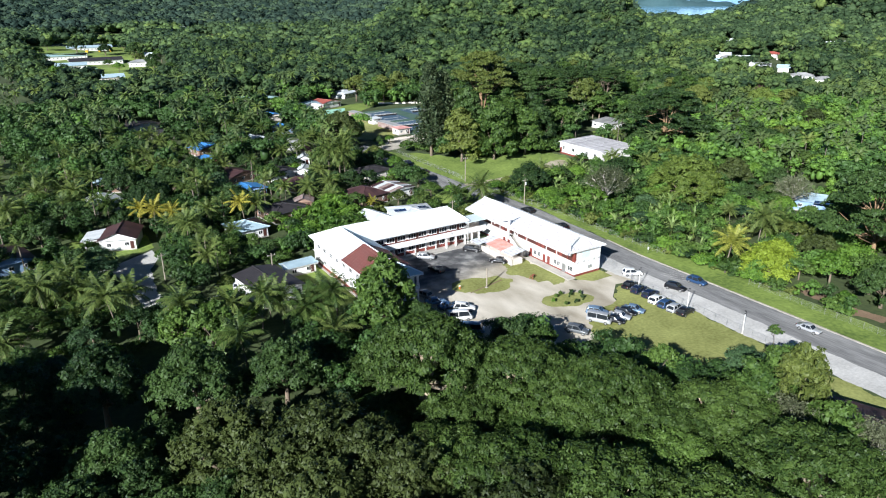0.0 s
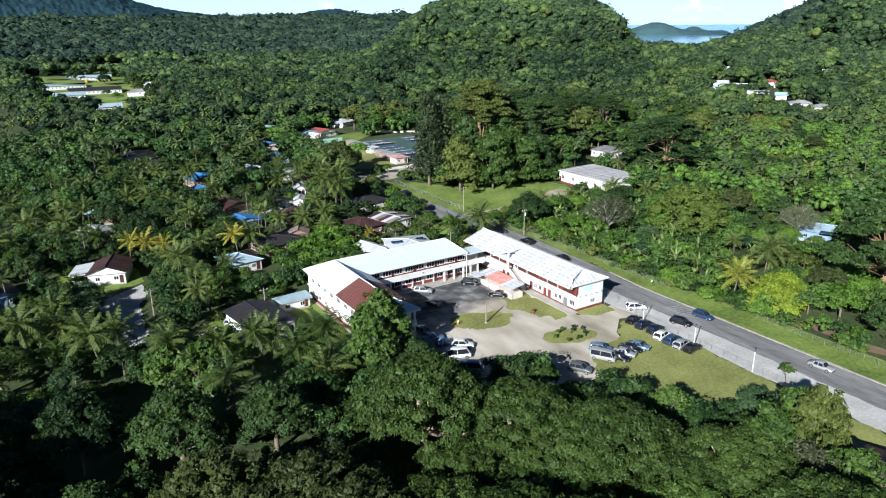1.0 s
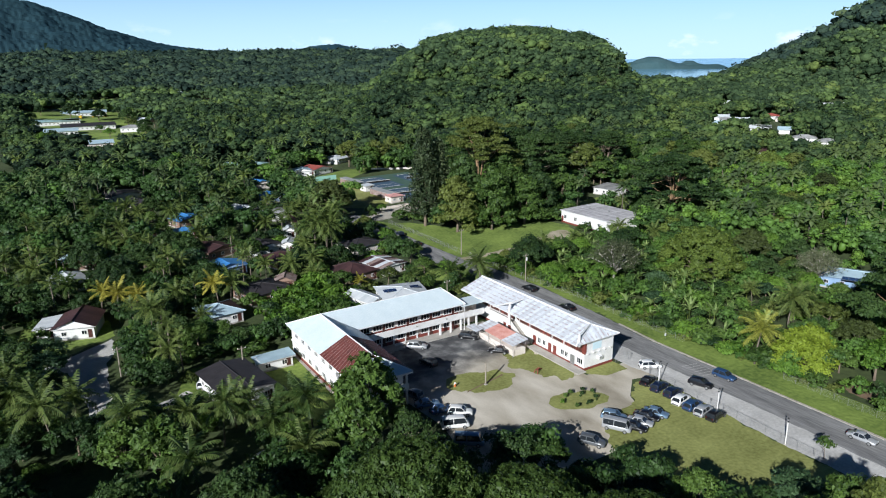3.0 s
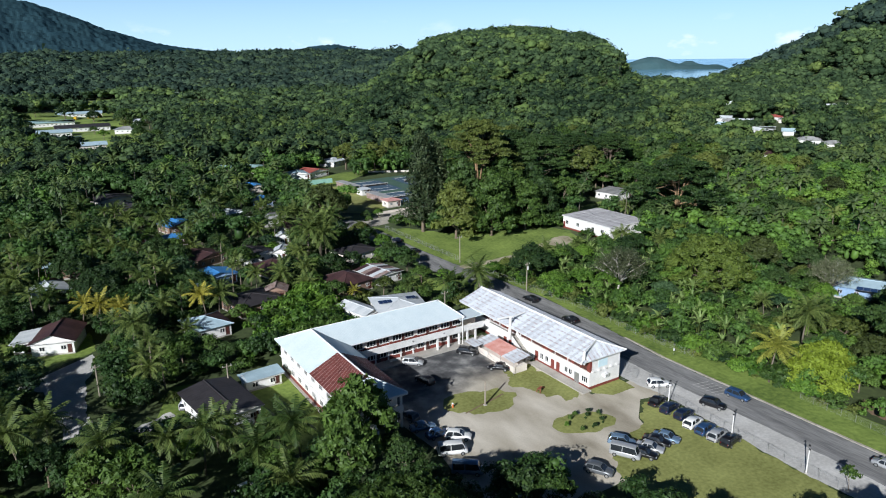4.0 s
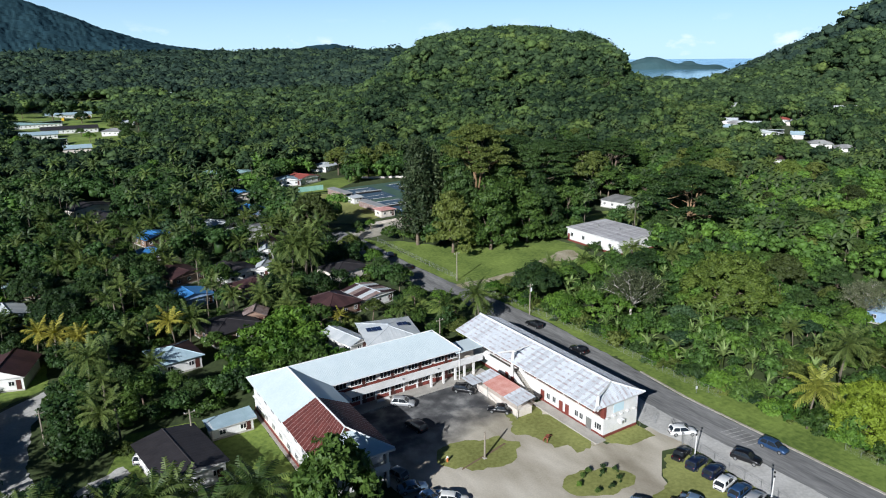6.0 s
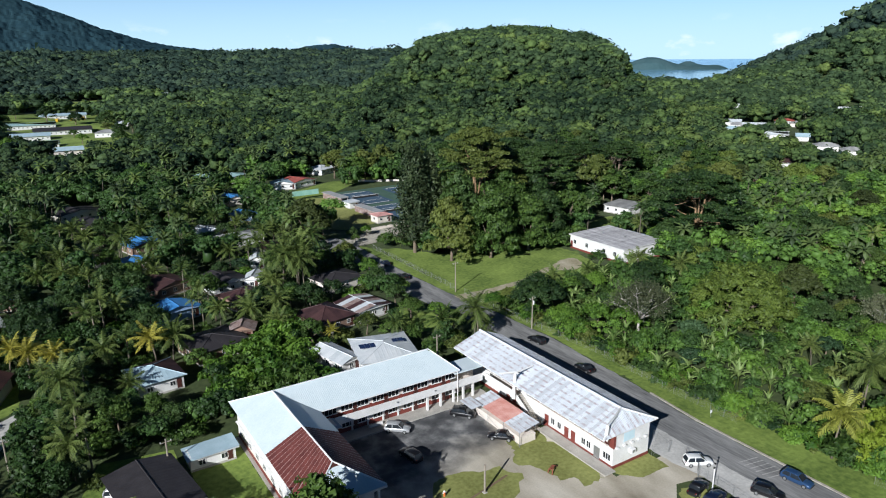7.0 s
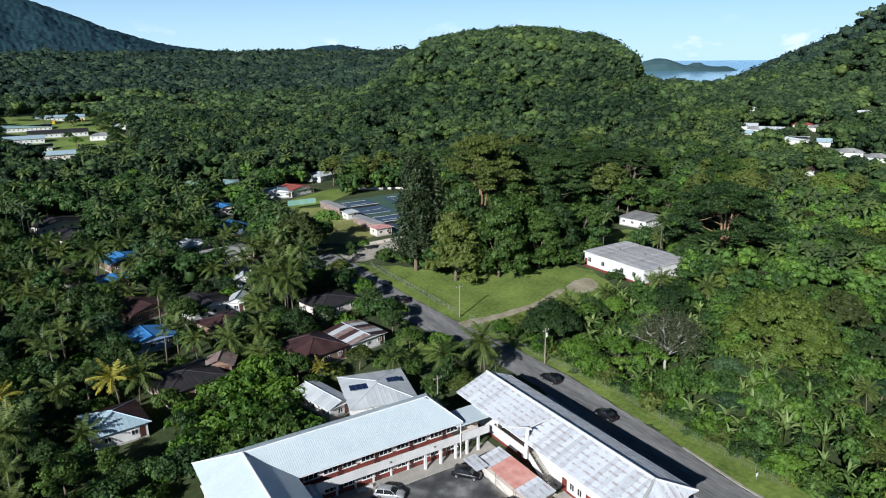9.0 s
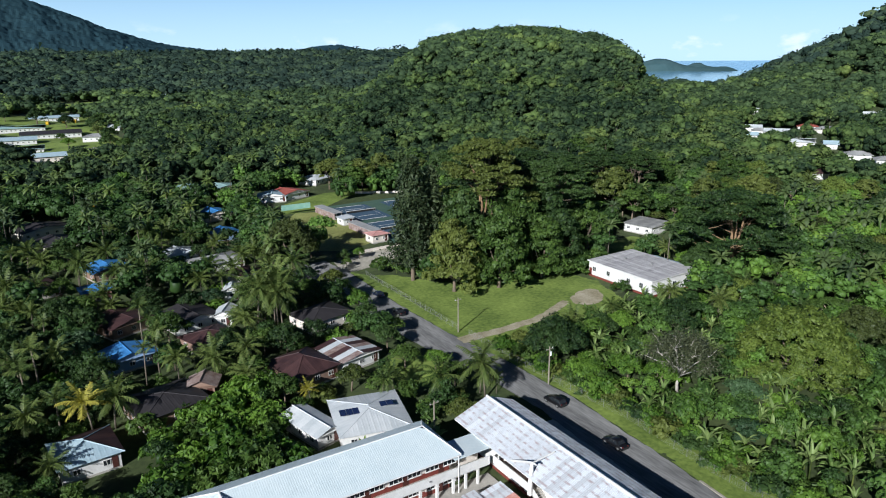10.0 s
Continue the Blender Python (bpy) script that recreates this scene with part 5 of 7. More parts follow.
# foreground canopy
# the two at x -24 and -23 stand unseen, added to shade the left
for kind, x, y, sc, tl in ((0, 47, 82, 0.85, 1.0), (1, 38, 78, 0.6, 0.9), (0, 56, 69, 0.95, 1.0), (0, 63, 58, 0.95, 1.0), (1, 51, 56, 0.9, 1.0), (0, 73, 46, 0.9, 0.95), (1, 60, 43, 1.0, 1.0), (0, 44, 66, 0.7, 1.0), (0, 70, 32, 1.0, 1.0), (0, 54, 32, 1, 1), (1, 66, 68, 0.55, 0.9), (0, 66, 48, 0.8, 0.95), (0, 54, 80, 0.6, 0.9), (0, 45, 77, 1.0, 1.22), (0, -24, 98, 1.1, 1.5), (0, -23, 82, 1.1, 1.5), (0, 57, 60, 0.8, 1.05), (0, 42, 88, 0.55, 0.85), (0, 72, 58, 0.6, 0.9), (0, 41, 50, 0.95, 1.0), (0, 47, 42, 1.0, 1.0), (0, 36, 58, 0.85, 1.0)):
    canopy_big[kind].put(x, y, sc, x * 1.7, tl)
    TAKEN.append((x, y, 10.5 * sc))
for kind, x, y, sc, tl in ((1, 15, 75, 1.0, 1.0), (1, 25, 68, 1.05, 1.0), (1, 20, 59, 1.0, 1.0), (0, 33, 68, 0.8, 1.0), (1, 31, 57, 0.95, 1.0), (0, 2, 83, 0.85, 1.0), (0, -6, 97, 0.8, 0.9), (0, -9, 86, 0.8, 1.0), (0, -3, 74, 0.9, 1.0), (0, 7, 70, 0.7, 1.0), (0, 10, 60, 0.9, 1), (1, 38, 46, 1, 1), (1, 24, 46, 1, 1), (0, -14, 72, 0.9, 1), (0, 12, 66, 0.8, 1.1), (1, 18, 66, 0.9, 1.1), (1, 28, 62, 0.9, 1.1), (0, 4, 76, 0.8, 1), (0, 8, 86, 0.7, 0.9), (0, 24, 80, 0.7, 0.9), (0, -2, 90, 0.7, 0.9), (0, -16, 84, 0.8, 1), (0, 15, 94, 1.0, 1.15), (0, 3, 101, 1.0, 1.15), (0, 28, 92, 0.9, 1.1), (0, -8, 106, 0.9, 1.1)):
    mango[kind].put(x, y, sc, x * 2.1, tl)
    TAKEN.append((x, y, 8.0 * sc))

rng = random.Random(42)


def sow(count, x0, y0, x1, y1, r, pick, lo, hi, tall_lo=0.85, tall_hi=1.15, cond=None):
    made = tries = 0
    while made < count and tries < count * 14:
        tries += 1
        x, y = rng.uniform(x0, x1), rng.uniform(y0, y1)
        if cond and not cond(x, y):
            continue
        sc = rng.uniform(lo, hi)
        if not free(x, y, r * sc):
            continue
        kind = rng.choice(pick)
        kind.put(x, y, sc, rng.uniform(0, 6.28), rng.uniform(tall_lo, tall_hi))
        TAKEN.append((x, y, r * sc))
        made += 1
    return made


def in_view(x, y, margin=6.0):
    """Inside the wedge of land that lies before the lens at some time."""
    u, w = x, y
    az = math.degrees(math.atan2(u, w))
    return -8 - margin < az < 72 + margin


pine.put(135, 225, 1.30, 0.0)
pine.put(142, 227, 1.16, 1.9)
TAKEN += [(135, 225, 4), (142, 227, 4)]
for kind, x, y, sc, turn in ((0, 163, 230, 1.22, 0.3), (1, 213, 178, 1.2, 1.3), (2, 190, 231, 1.0, 0.4), (2, 214, 254, 0.9, 2.0), (2, 236, 256, 0.85, 3.4), (2, 176, 243, 1.1, 5.0), (2, 198, 256, 1.0, 1.0), (2, 256, 254, 0.8, 2.6)):
    albizia[kind].put(x, y, sc, turn)
    TAKEN.append((x, y, (8, 9, 9)[kind] * sc))

# ---- houses ----
ROOFS = {
    "maroon": material("maroon_roof", (0.032, 0.016, 0.018), (0.085, 0.042, 0.04), 0.6, 0.5, random_shade=0.1),
    "dark": material("dark_roof", (0.018, 0.016, 0.018), (0.045, 0.04, 0.043), 0.7, 0.5),
    "grey": material("grey_roof", (0.20, 0.20, 0.20), (0.42, 0.42, 0.41), 0.55, 0.4, random_shade=0.12),
    "white": material("pale_roof", (0.46, 0.50, 0.52), (0.68, 0.70, 0.71), 0.5, 0.4, random_shade=0.1),
    "blue": material("blue_tarpaulin", (0.03, 0.15, 0.42), (0.10, 0.32, 0.66), 0.4, 0.8),
    "sky": material("pale_blue_roof", (0.30, 0.42, 0.48), (0.46, 0.58, 0.64), 0.45, 0.5),
    "teal": material("pale_green_roof", (0.22, 0.36, 0.36), (0.36, 0.50, 0.49), 0.5, 0.5),
    "rust": material("rusty_roof", (0.14, 0.06, 0.04), (0.42, 0.36, 0.34), 0.8, 0.7),
    "red": material("red_roof", (0.26, 0.05, 0.04), (0.42, 0.13, 0.10), 0.6, 0.5),
    "pink": material("pink_roof", (0.48, 0.22, 0.20), (0.62, 0.36, 0.33), 0.6, 0.5),
}
WALLS = {"white": WHITE, "cream": CREAM, "green": material("green_wall", (0.20, 0.42, 0.34), (0.36, 0.58, 0.48), 0.7, 0.6),
         "brown": material("brown_wall", (0.16, 0.10, 0.07), (0.30, 0.20, 0.15), 0.8, 0.6), "blue": material("blue_wall", (0.16, 0.26, 0.42), (0.30, 0.42, 0.58), 0.7, 0.6)}


SPOTS = []


def house(x, y, w, d, turn, roof="maroon", walls="white", h=2.7, rise=1.3, kind="gable", label="", name="house", z=None, sheets=True, over=0.6, half=None, windows=True):
    """A small house: w along its own x, d along its own y; the ridge runs along y for gables. half: the second slope's roof colour."""
    m = Matrix.Translation((x, y, float(land(x, y)) if z is None else z)) @ Matrix.Rotation(radians(turn), 4, 'Z')
    b = thing(name, m, label or "small %s house with %s metal roof among trees" % (walls, roof), "house")
    SPOTS.append((x, y, max(w, d) / 2))
    a, c = w / 2, d / 2
    part("wall", Shape().box(-a, -c, -0.2, a, c, h), WALLS[walls], b)
    part("base", Shape().box(-a - 0.05, -c - 0.05, -0.2, a + 0.05, c + 0.05, 0.35), CONCRETE, b)
    rf = part("roof", Shape().slab([(-a - over + .05, -c - over + .05, h), (a + over - .05, -c - over + .05, h), (a + over - .05, c + over - .05, h), (-a - over + .05, c + over - .05, h)], 0.06), WALLS[walls], b)
    e, g = a + over, c + over
    m1, m2 = ROOFS[roof], ROOFS[half or roof]
    wd = 1.7 if sheets else 40
    if kind == "gable":
        hip_slope(rf, (-e, g, h + .02), (-e, -g, h + .02), (0, g, h + rise), (0, -g, h + rise), wd, m1, 2)
        hip_slope(rf, (e, -g, h + .02), (e, g, h + .02), (0, -g, h + rise), (0, g, h + rise), wd, m2, 2)
        part("gable_wall", Shape().face([(-a, -c, h), (a, -c, h), (0, -c, h + rise * 0.9)]), WALLS[walls], b)
        part("gable_wall", Shape().face([(a, c, h), (-a, c, h), (0, c, h + rise * 0.9)]), WALLS[walls], b)
        cap(rf, [(0, -g, h + rise + .03), (0, g, h + rise + .03)], 0.1, m1)
    elif kind == "hip":
        k = max(0.05, g - e)
        hip_slope(rf, (-e, g, h + .02), (-e, -g, h + .02), (0, k, h + rise), (0, -k, h + rise), wd, m1, 2)
        hip_slope(rf, (e, -g, h + .02), (e, g, h + .02), (0, -k, h + rise), (0, k, h + rise), wd, m2, 2)
        hip_slope(rf, (-e, -g, h + .02), (e, -g, h + .02), (-.01, -k, h + rise), (.01, -k, h + rise), wd, m1, 2)
        hip_slope(rf, (e, g, h + .02), (-e, g, h + .02), (.01, k, h + rise), (-.01, k, h + rise), wd, m2, 2)
        for sx in (-1, 1):
            for sy in (-1, 1):
                cap(rf, [(0, sy * k, h + rise + .03), (sx * e, sy * g, h + .04)], 0.08, m1)
    else:                             # single pitch
        hip_slope(rf, (-e, g, h + .02), (-e, -g, h + .02), (e, g, h + rise), (e, -g, h + rise), wd, m1, 2)
        back = Shape().box(-a, -c, h, a, c, h + 0.05)
        part("fascia", back, WALLS[walls], b)
    if windows:
        for i in range(max(1, int(w // 3))):
            xx = -a + w * (i + 0.5) / max(1, int(w // 3))
            window_on(b, xx, -c, h * 0.56, 1.1, 1.0, 'x', -1)
        for i in range(max(1, int(d // 3.2))):
            yy = -c + d * (i + 0.5) / max(1, int(d // 3.2))
            window_on(b, -a, yy, h * 0.56, 1.1, 1.0, 'y', -1)
        door_on(b, a - 0.9, -c, 0.35, 0.9, 2.0, 'x', -1, DARKWOOD)
    return b


def solar_panel(x, y, z, w, d, tilt, turn):
    cell = material("solar_cells", (0.012, 0.02, 0.06), (0.02, 0.035, 0.10), 0.15, 2.0, spec=0.6)
    p = thing("solar_panel", Matrix.Translation((x, y, z)) @ Matrix.Rotation(radians(turn), 4, 'Z') @ Matrix.Rotation(radians(tilt), 4, 'X'), "dark blue solar panels on a metal roof", "solar panel")
    part("frame", Shape().box(-w / 2, -d / 2, -0.05, w / 2, d / 2, 0.0), STEEL, p)
    nx, ny = max(1, round(w / 1.0)), max(1, round(d / 1.7))
    for i in range(nx):
        for j in range(ny):
            part("panel", Shape().box(-w / 2 + w * i / nx + .04, -d / 2 + d * j / ny + .04, 0.0, -w / 2 + w * (i + 1) / nx - .04, -d / 2 + d * (j + 1) / ny - .04, 0.03), cell, p)
    return p


# houses round the school
house(17.5, 187, 8.5, 10, -18, "maroon", "white", 3.0, 1.9, label="white house with dark maroon gabled roof and double doors")
house(11.5, 190, 4, 7, -18, "white", "white", 2.5, 0.7, "shed", label="white side building with pale metal roof", name="outbuilding")
house(47, 176, 8.5, 9, 6, "sky", "white", 2.9, 1.5, "hip", half="maroon", label="white house with maroon and pale blue hipped roof")
house(39.6, 135.5, 9, 13.5, 8, "dark", "white", 3.4, 0.9, "gable", label="white house under a wide black roof in the shade")
house(49.5, 143.3, 7.0, 3.4, 0, "sky", "white", 2.3, 0.3, "shed", label="low white store shed with pale blue sheet roof", name="shed")
house(87.2, 186, 9.5, 11, 12, "maroon", "brown", 3.0, 2.0, "hip", label="house with steep dark brown hipped roof")
striped = house(98, 187.5, 9, 9.5, 12, "white", "white", 2.8, 0.8, "gable", label="house with patched rusty and pale striped roof")
for k, sheet in enumerate(o for o in striped.children_recursive if o.name.startswith("roof_sheet")):
    if k % 3 != 1:
        sheet.data = sheet.data.copy()
        sheet.data.materials[0] = ROOFS["rust" if k % 3 else "maroon"]
house(90, 161, 11.5, 12.5, -14, "white", "white", 3.0, 1.3, "hip", label="house with pale grey hipped metal roof")
solar_panel(86.6, 161.6, 4.05, 3.4, 2.2, 0, -14)
solar_panel(93.4, 161.0, 4.05, 2.4, 1.8, 0, -14)
house(80.8, 164.6, 4.6, 10, 14, "white", "white", 2.6, 0.9, "gable", label="narrow white house with pale gabled roof")
house(197, 104, 10, 15, 24, "sky", "blue", 3.2, 1.2, "gable", label="blue house with pale blue metal roof behind trees")
solar_panel(191.8, 100.6, 3.9, 3, 6, 0, 24)
house(94.5, 38.0, 10, 10, 22, "rust", "white", 3.2, 1.3, "gable", half="maroon", label="white house with rusty maroon roof beside the road")
house(-9, 184, 10, 12, 14, "maroon", "blue", 3.0, 1.6, "gable", label="blue house with maroon roof behind palms")
house(231, 226, 10.5, 11, 10, "grey", "white", 3.0, 0.6, "shed", label="white house with weathered flat roof and red verandah")
# roofs at (74, 226) and (58, 211) take darker colours to stand for shade
for x, y, w, d, tn, rf, wl in ((18, 223, 7, 8, 10, "white", "white"), (22, 243, 8, 7, -10, "sky", "brown"), (48, 341, 14, 9, 20, "dark", "cream"), (52, 318, 11, 9, 20, "dark", "cream"),
                               (62, 278, 9, 8, 15, "blue", "brown"), (57, 259, 6, 5, 5, "blue", "brown"), (60, 232, 9, 8, 24, "maroon", "brown"), (84, 281, 9, 8, 20, "white", "white"),
                               (91, 268, 12, 8, 10, "grey", "white"), (95, 252, 6, 6, 20, "maroon", "cream"), (88, 239, 3.6, 3.6, -20, "white", "white"), (74, 226, 9, 9, 15, "dark", "white"),
                               (75, 211, 8, 7, 20, "maroon", "brown"), (82, 223, 3.6, 5, -30, "white", "white"), (58, 211, 9, 6, 10, "blue", "blue"), (61, 186, 10, 9, 12, "dark", "brown"),
                               (68.5, 189, 4.4, 3.6, -25, "rust", "brown"), (101, 210, 10, 8, 14, "dark", "cream"), (106, 331, 9, 8, 10, "blue", "cream"), (102, 299, 7, 6, 10, "blue", "blue"),
                               (43, 270, 9, 8, 18, "maroon", "cream"), (144, 352, 12, 9, 20, "red", "white"), (136, 350, 10, 7, -20, "sky", "white"), (167, 378, 12, 10, 30, "white", "white"),
                               (110, 385, 16, 10, 15, "teal", "cream"), (122, 380, 14, 9, 15, "teal", "cream"), (193, 296, 9, 8, 10, "white", "white")):
    house(x, y, w * 1.15, d * 1.15, tn, rf, wl, 2.8, 1.3, "hip" if (int(x) % 2) else "gable")


tarp = Shape()
for i in range(6):
    for j in range(4):
        def tz(a, b):
            return 2.2 + 0.25 * math.sin(a * 1.3) + 0.2 * math.cos(b * 1.9) - 0.12 * a
        tarp.face([(83 + i, 30.5 + j, tz(i, j)), (84 + i, 30.5 + j, tz(i + 1, j)), (84 + i, 31.5 + j, tz(i + 1, j + 1)), (83 + i, 31.5 + j, tz(i, j + 1))])
shelter = thing("tarpaulin_shelter", label="sagging blue tarpaulin on poles beside a house", category="shelter")
part("sheet", tarp, ROOFS["blue"], shelter)
for px, py in ((83.2, 30.7), (88.8, 30.7), (83.2, 34.3), (88.8, 34.3)):
    part("pole", Shape().tube([(px, py, -0.1), (px, py, 2.0)], 0.05, 6), WOODPOLE, shelter)


FLAT_ROOF = material("weathered_flat_roof", (0.20, 0.19, 0.20), (0.66, 0.65, 0.66), 0.7, 0.9, fine=5, random_shade=0.05, stretch=(1.1, 0.10, 1))


def flat_white_building():
    b = thing("flat_roofed_building", Matrix.Translation((188.6, 189.6, 1.5)), "white single-storey building with weathered grey flat roof", "building")
    part("wall", Shape().box(-8.6, -11.6, -0.3, 8.6, 11.6, 4.3), WHITE, b)
    rf = part("roof", Shape().slab([(-9, -12, 4.42), (9, -12, 4.72), (9, 12, 4.72), (-9, 12, 4.42)], 0.24), WHITE, b)
    for i in range(16):
        y0, y1 = -12 + 24 * i / 16, -12 + 24 * (i + 1) / 16
        part("roof_sheet", sheet_piece((-9, y1, 4.44), (-9, y0, 4.44), (9, y0, 4.76), (9, y1, 4.76), 3, 0.03), FLAT_ROOF, rf)
    part("skirt", Shape().box(-8.64, -11.64, -0.3, 8.64, 11.64, 0.35), MAROON, b, "faded red base")
    for yy in (9.4, 4.0, -3.5, -8):
        window_on(b, -8.6, yy, 2.2, 1.3, 1.4, 'y', -1)
    door_on(b, -8.6, 10.9, 0.2, 1.0, 2.1, 'y', -1, MAROON)
    for xx in (-5, 0, 5):
        window_on(b, xx, -11.6, 2.3, 1.5, 1.2, 'x', -1)
    part("lean_to_roof", Shape().slab([(9.05, -10.5, 4.2), (12.6, -10.5, 3.7), (12.6, 6, 3.7), (9.05, 6, 4.2)], 0.08), ROOFS["sky"], b, "pale blue sheet lean-to roof")
    for yy in (-10, -4.5, 1, 5.6):
        part("post", Shape().box(12.3, yy, -0.3, 12.42, yy + 0.12, 3.66), WHITE, b)
    for xx, yy in ((0, 6), (2, -2)):
        part("vent", Shape().tube([(xx, yy, 4.5), (xx, yy, 5.1)], 0.3, 10), STEEL, rf)
    return b


flat_white_building()

# ---- tennis courts ----
COURT_GREEN = material("court_green", (0.045, 0.10, 0.075), (0.09, 0.15, 0.11), 0.8, 0.3)
COURT_BLUE = material("court_blue", (0.035, 0.075, 0.12), (0.07, 0.12, 0.18), 0.75, 0.3)
drape("court_surround", [(148, 262), (148, 326), (192, 326), (192, 262)], COURT_GREEN, 0.10, "dark green hard surface round tennis courts", "tennis court")
for x, y in ((151, 266), (151, 296), (173, 266), (173, 296)):
    drape("court_surface", [(x, y), (x + 15, y), (x + 15, y + 25), (x, y + 25)], COURT_BLUE, 0.16, "worn blue tennis court surface", "tennis court")
    z = float(land(x + 7, y + 12)) + 0.35
    net = thing("tennis_net", Matrix.Translation((x + 7.5, y + 12.5, z)), "white banded tennis net on posts", "net")
    part("net_band", Shape().box(-6.4, -0.04, 0.75, 6.4, 0.04, 0.92), WHITE, net)
    part("mesh", Shape().box(-6.4, -0.015, 0.0, 6.4, 0.015, 0.75), RUBBER, net)
    for sx in (-6.4, 6.4):
        part("post", Shape().tube([(sx, 0, -0.4), (sx, 0, 1.0)], 0.06, 6), STEEL, net)
    ln = Shape()
    for x0, y0, x1, y1 in ((2, 0.6, 2.08, 24.4), (12.9, 0.6, 12.98, 24.4), (2, 0.6, 12.98, 0.7), (2, 24.3, 12.98, 24.4), (3.4, 6.1, 11.6, 6.2), (3.4, 18.8, 11.6, 18.9)):
        zz = float(land(x + x0, y + y0)) + 0.24
        zb = float(land(x + x1, y + y1)) + 0.24
        ln.face([(x + x0, y + y0, zz), (x + x1, y + y0, zz), (x + x1, y + y1, zb), (x + x0, y + y1, zb)])
    thing("court_lines", label="white tennis court lines", category="marking", kind="structure", shape=ln, mat=WHITE)


def dugout(x, y, w, d, h, turn, rf, label):
    m = Matrix.Translation((x, y, float(land(x, y)))) @ Matrix.Rotation(radians(turn), 4, 'Z')
    b = thing("court_shelter", m, label, "shelter")
    part("back_wall", Shape().box(-w / 2, -d / 2, -.2, -w / 2 + .15, d / 2, h), ROOFS["rust"], b)
    part("bench", Shape().box(-w / 2 + .2, -d / 2, 0, -w / 2 + .7, d / 2, .5), CONCRETE, b)
    for i in range(5):
        part("post", Shape().box(w / 2 - .12, -d / 2 + (d - .12) * i / 4, -.2, w / 2, -d / 2 + (d - .12) * i / 4 + .12, h), WHITE, b)
    part("roof", Shape().slab([(-w / 2 - .4, -d / 2 - .4, h + .1), (w / 2 + .4, -d / 2 - .4, h + .2), (w / 2 + .4, d / 2 + .4, h + .2), (-w / 2 - .4, d / 2 + .4, h + .1)], .15), ROOFS[rf], b)
    return b


dugout(145.4, 311, 3, 17, 2.6, 4, "grey", "long low red and white shelter by the tennis courts")
dugout(146.0, 280, 3, 17, 2.6, 4, "grey", "long low red and white shelter by the tennis courts")
house(145.5, 295, 4, 5, 4, "white", "white", 2.6, 0.4, "shed", label="small white pavilion by the tennis courts", name="pavilion")
house(145, 267.5, 6, 5, 4, "pink", "cream", 2.8, 0.8, "hip", label="small pavilion with pink roof by the courts", name="pavilion")
green_screen = Shape().box(130, 321, 4.2, 142, 321.15, 6.4)
thing("wind_screen", label="green wind screen on a fence by the field", category="screen", shape=green_screen, mat=WALLS["green"])
cw = Shape()
for (ax, ay), (bx, by) in (((133, 257), (150, 258.5)), ((150, 258.5), (166, 262)), ((172, 343), (196, 330))):
    cw.prism([(ax, ay), (bx, by), (bx, by + .3), (ax, ay + .3)], float(land(ax, ay)) - .2, float(land(ax, ay)) + 1.0)
thing("court_wall", label="low pale concrete wall round the courts", category="wall", kind="structure", shape=cw, mat=CREAM)


# ---- vehicles ----
PAINT = {}


def paint(colour):
    if colour not in PAINT:
        base = {"black": (0.012, 0.012, 0.014), "navy": (0.012, 0.02, 0.05), "blue": (0.03, 0.07, 0.16), "white": (0.74, 0.74, 0.72), "silver": (0.42, 0.43, 0.44), "steel": (0.16, 0.24, 0.34), "red": (0.25, 0.02, 0.02), "grey": (0.13, 0.14, 0.15)}[colour]
        m = material(colour + "_car_paint", tuple(c * 0.9 for c in base), tuple(min(1, c * 1.08) for c in base), 0.28, 3.0, 0.0 if colour == "white" else 0.25, spec=0.5)
        m.node_tree.nodes["Principled BSDF"].inputs["Coat Weight"].default_value = 0.5
        PAINT[colour] = m
    return PAINT[colour]


HEADLIGHT = material("headlight_glass", (0.6, 0.62, 0.64), (0.75, 0.76, 0.78), 0.15, 5)
TAILLIGHT = material("taillight_glass", (0.12, 0.008, 0.008), (0.2, 0.015, 0.012), 0.25, 5)


def loft(sections, slot=0):
    """Joins cross-sections (lists of points) of equal length into a closed hull."""
    s = Shape()
    n = len(sections[0])
    for sec in sections:
        s.v += [tuple(p) for p in sec]
    for i in range(len(sections) - 1):
        for j in range(n):
            q = (j + 1) % n
            s.f.append((i * n + j, (i + 1) * n + j, (i + 1) * n + q, i * n + q))
    s.f.append(tuple(range(n)))
    s.f.append(tuple((len(sections) - 1) * n + j for j in reversed(range(n))))
    s.s = [slot] * len(s.f)
    return s


BODIES = {
    # stations along the length: (position, belt height, roof height, half width at belt, half width at roof)
    "suv": (4.55, 1.62, [(-1.0, 0.72, 0.76), (-0.97, 0.92, 0.95), (-0.9, 0.99, 1.0), (-0.4, 1.0, 1.0), (0.45, 0.98, 1.0), (0.75, 0.90, 0.95), (0.93, 0.76, 0.82), (1.0, 0.58, 0.62)], (-0.96, -0.74, 0.10, 0.50), 0.99),
    "sedan": (4.5, 1.45, [(-1.0, 0.62, 0.66), (-0.96, 0.88, 0.9), (-0.55, 0.92, 0.92), (0.42, 0.9, 0.9), (0.92, 0.72, 0.76), (1.0, 0.55, 0.6)], (-0.66, -0.40, 0.12, 0.46), 0.9),
    "van": (4.9, 2.05, [(-1.0, 0.9, 0.9), (-0.97, 1.1, 1.1), (-0.5, 1.12, 1.12), (0.6, 1.12, 1.1), (0.9, 1.0, 1.0), (1.0, 0.7, 0.75)], (-0.96, -0.93, 0.62, 0.86), 1.1),
}


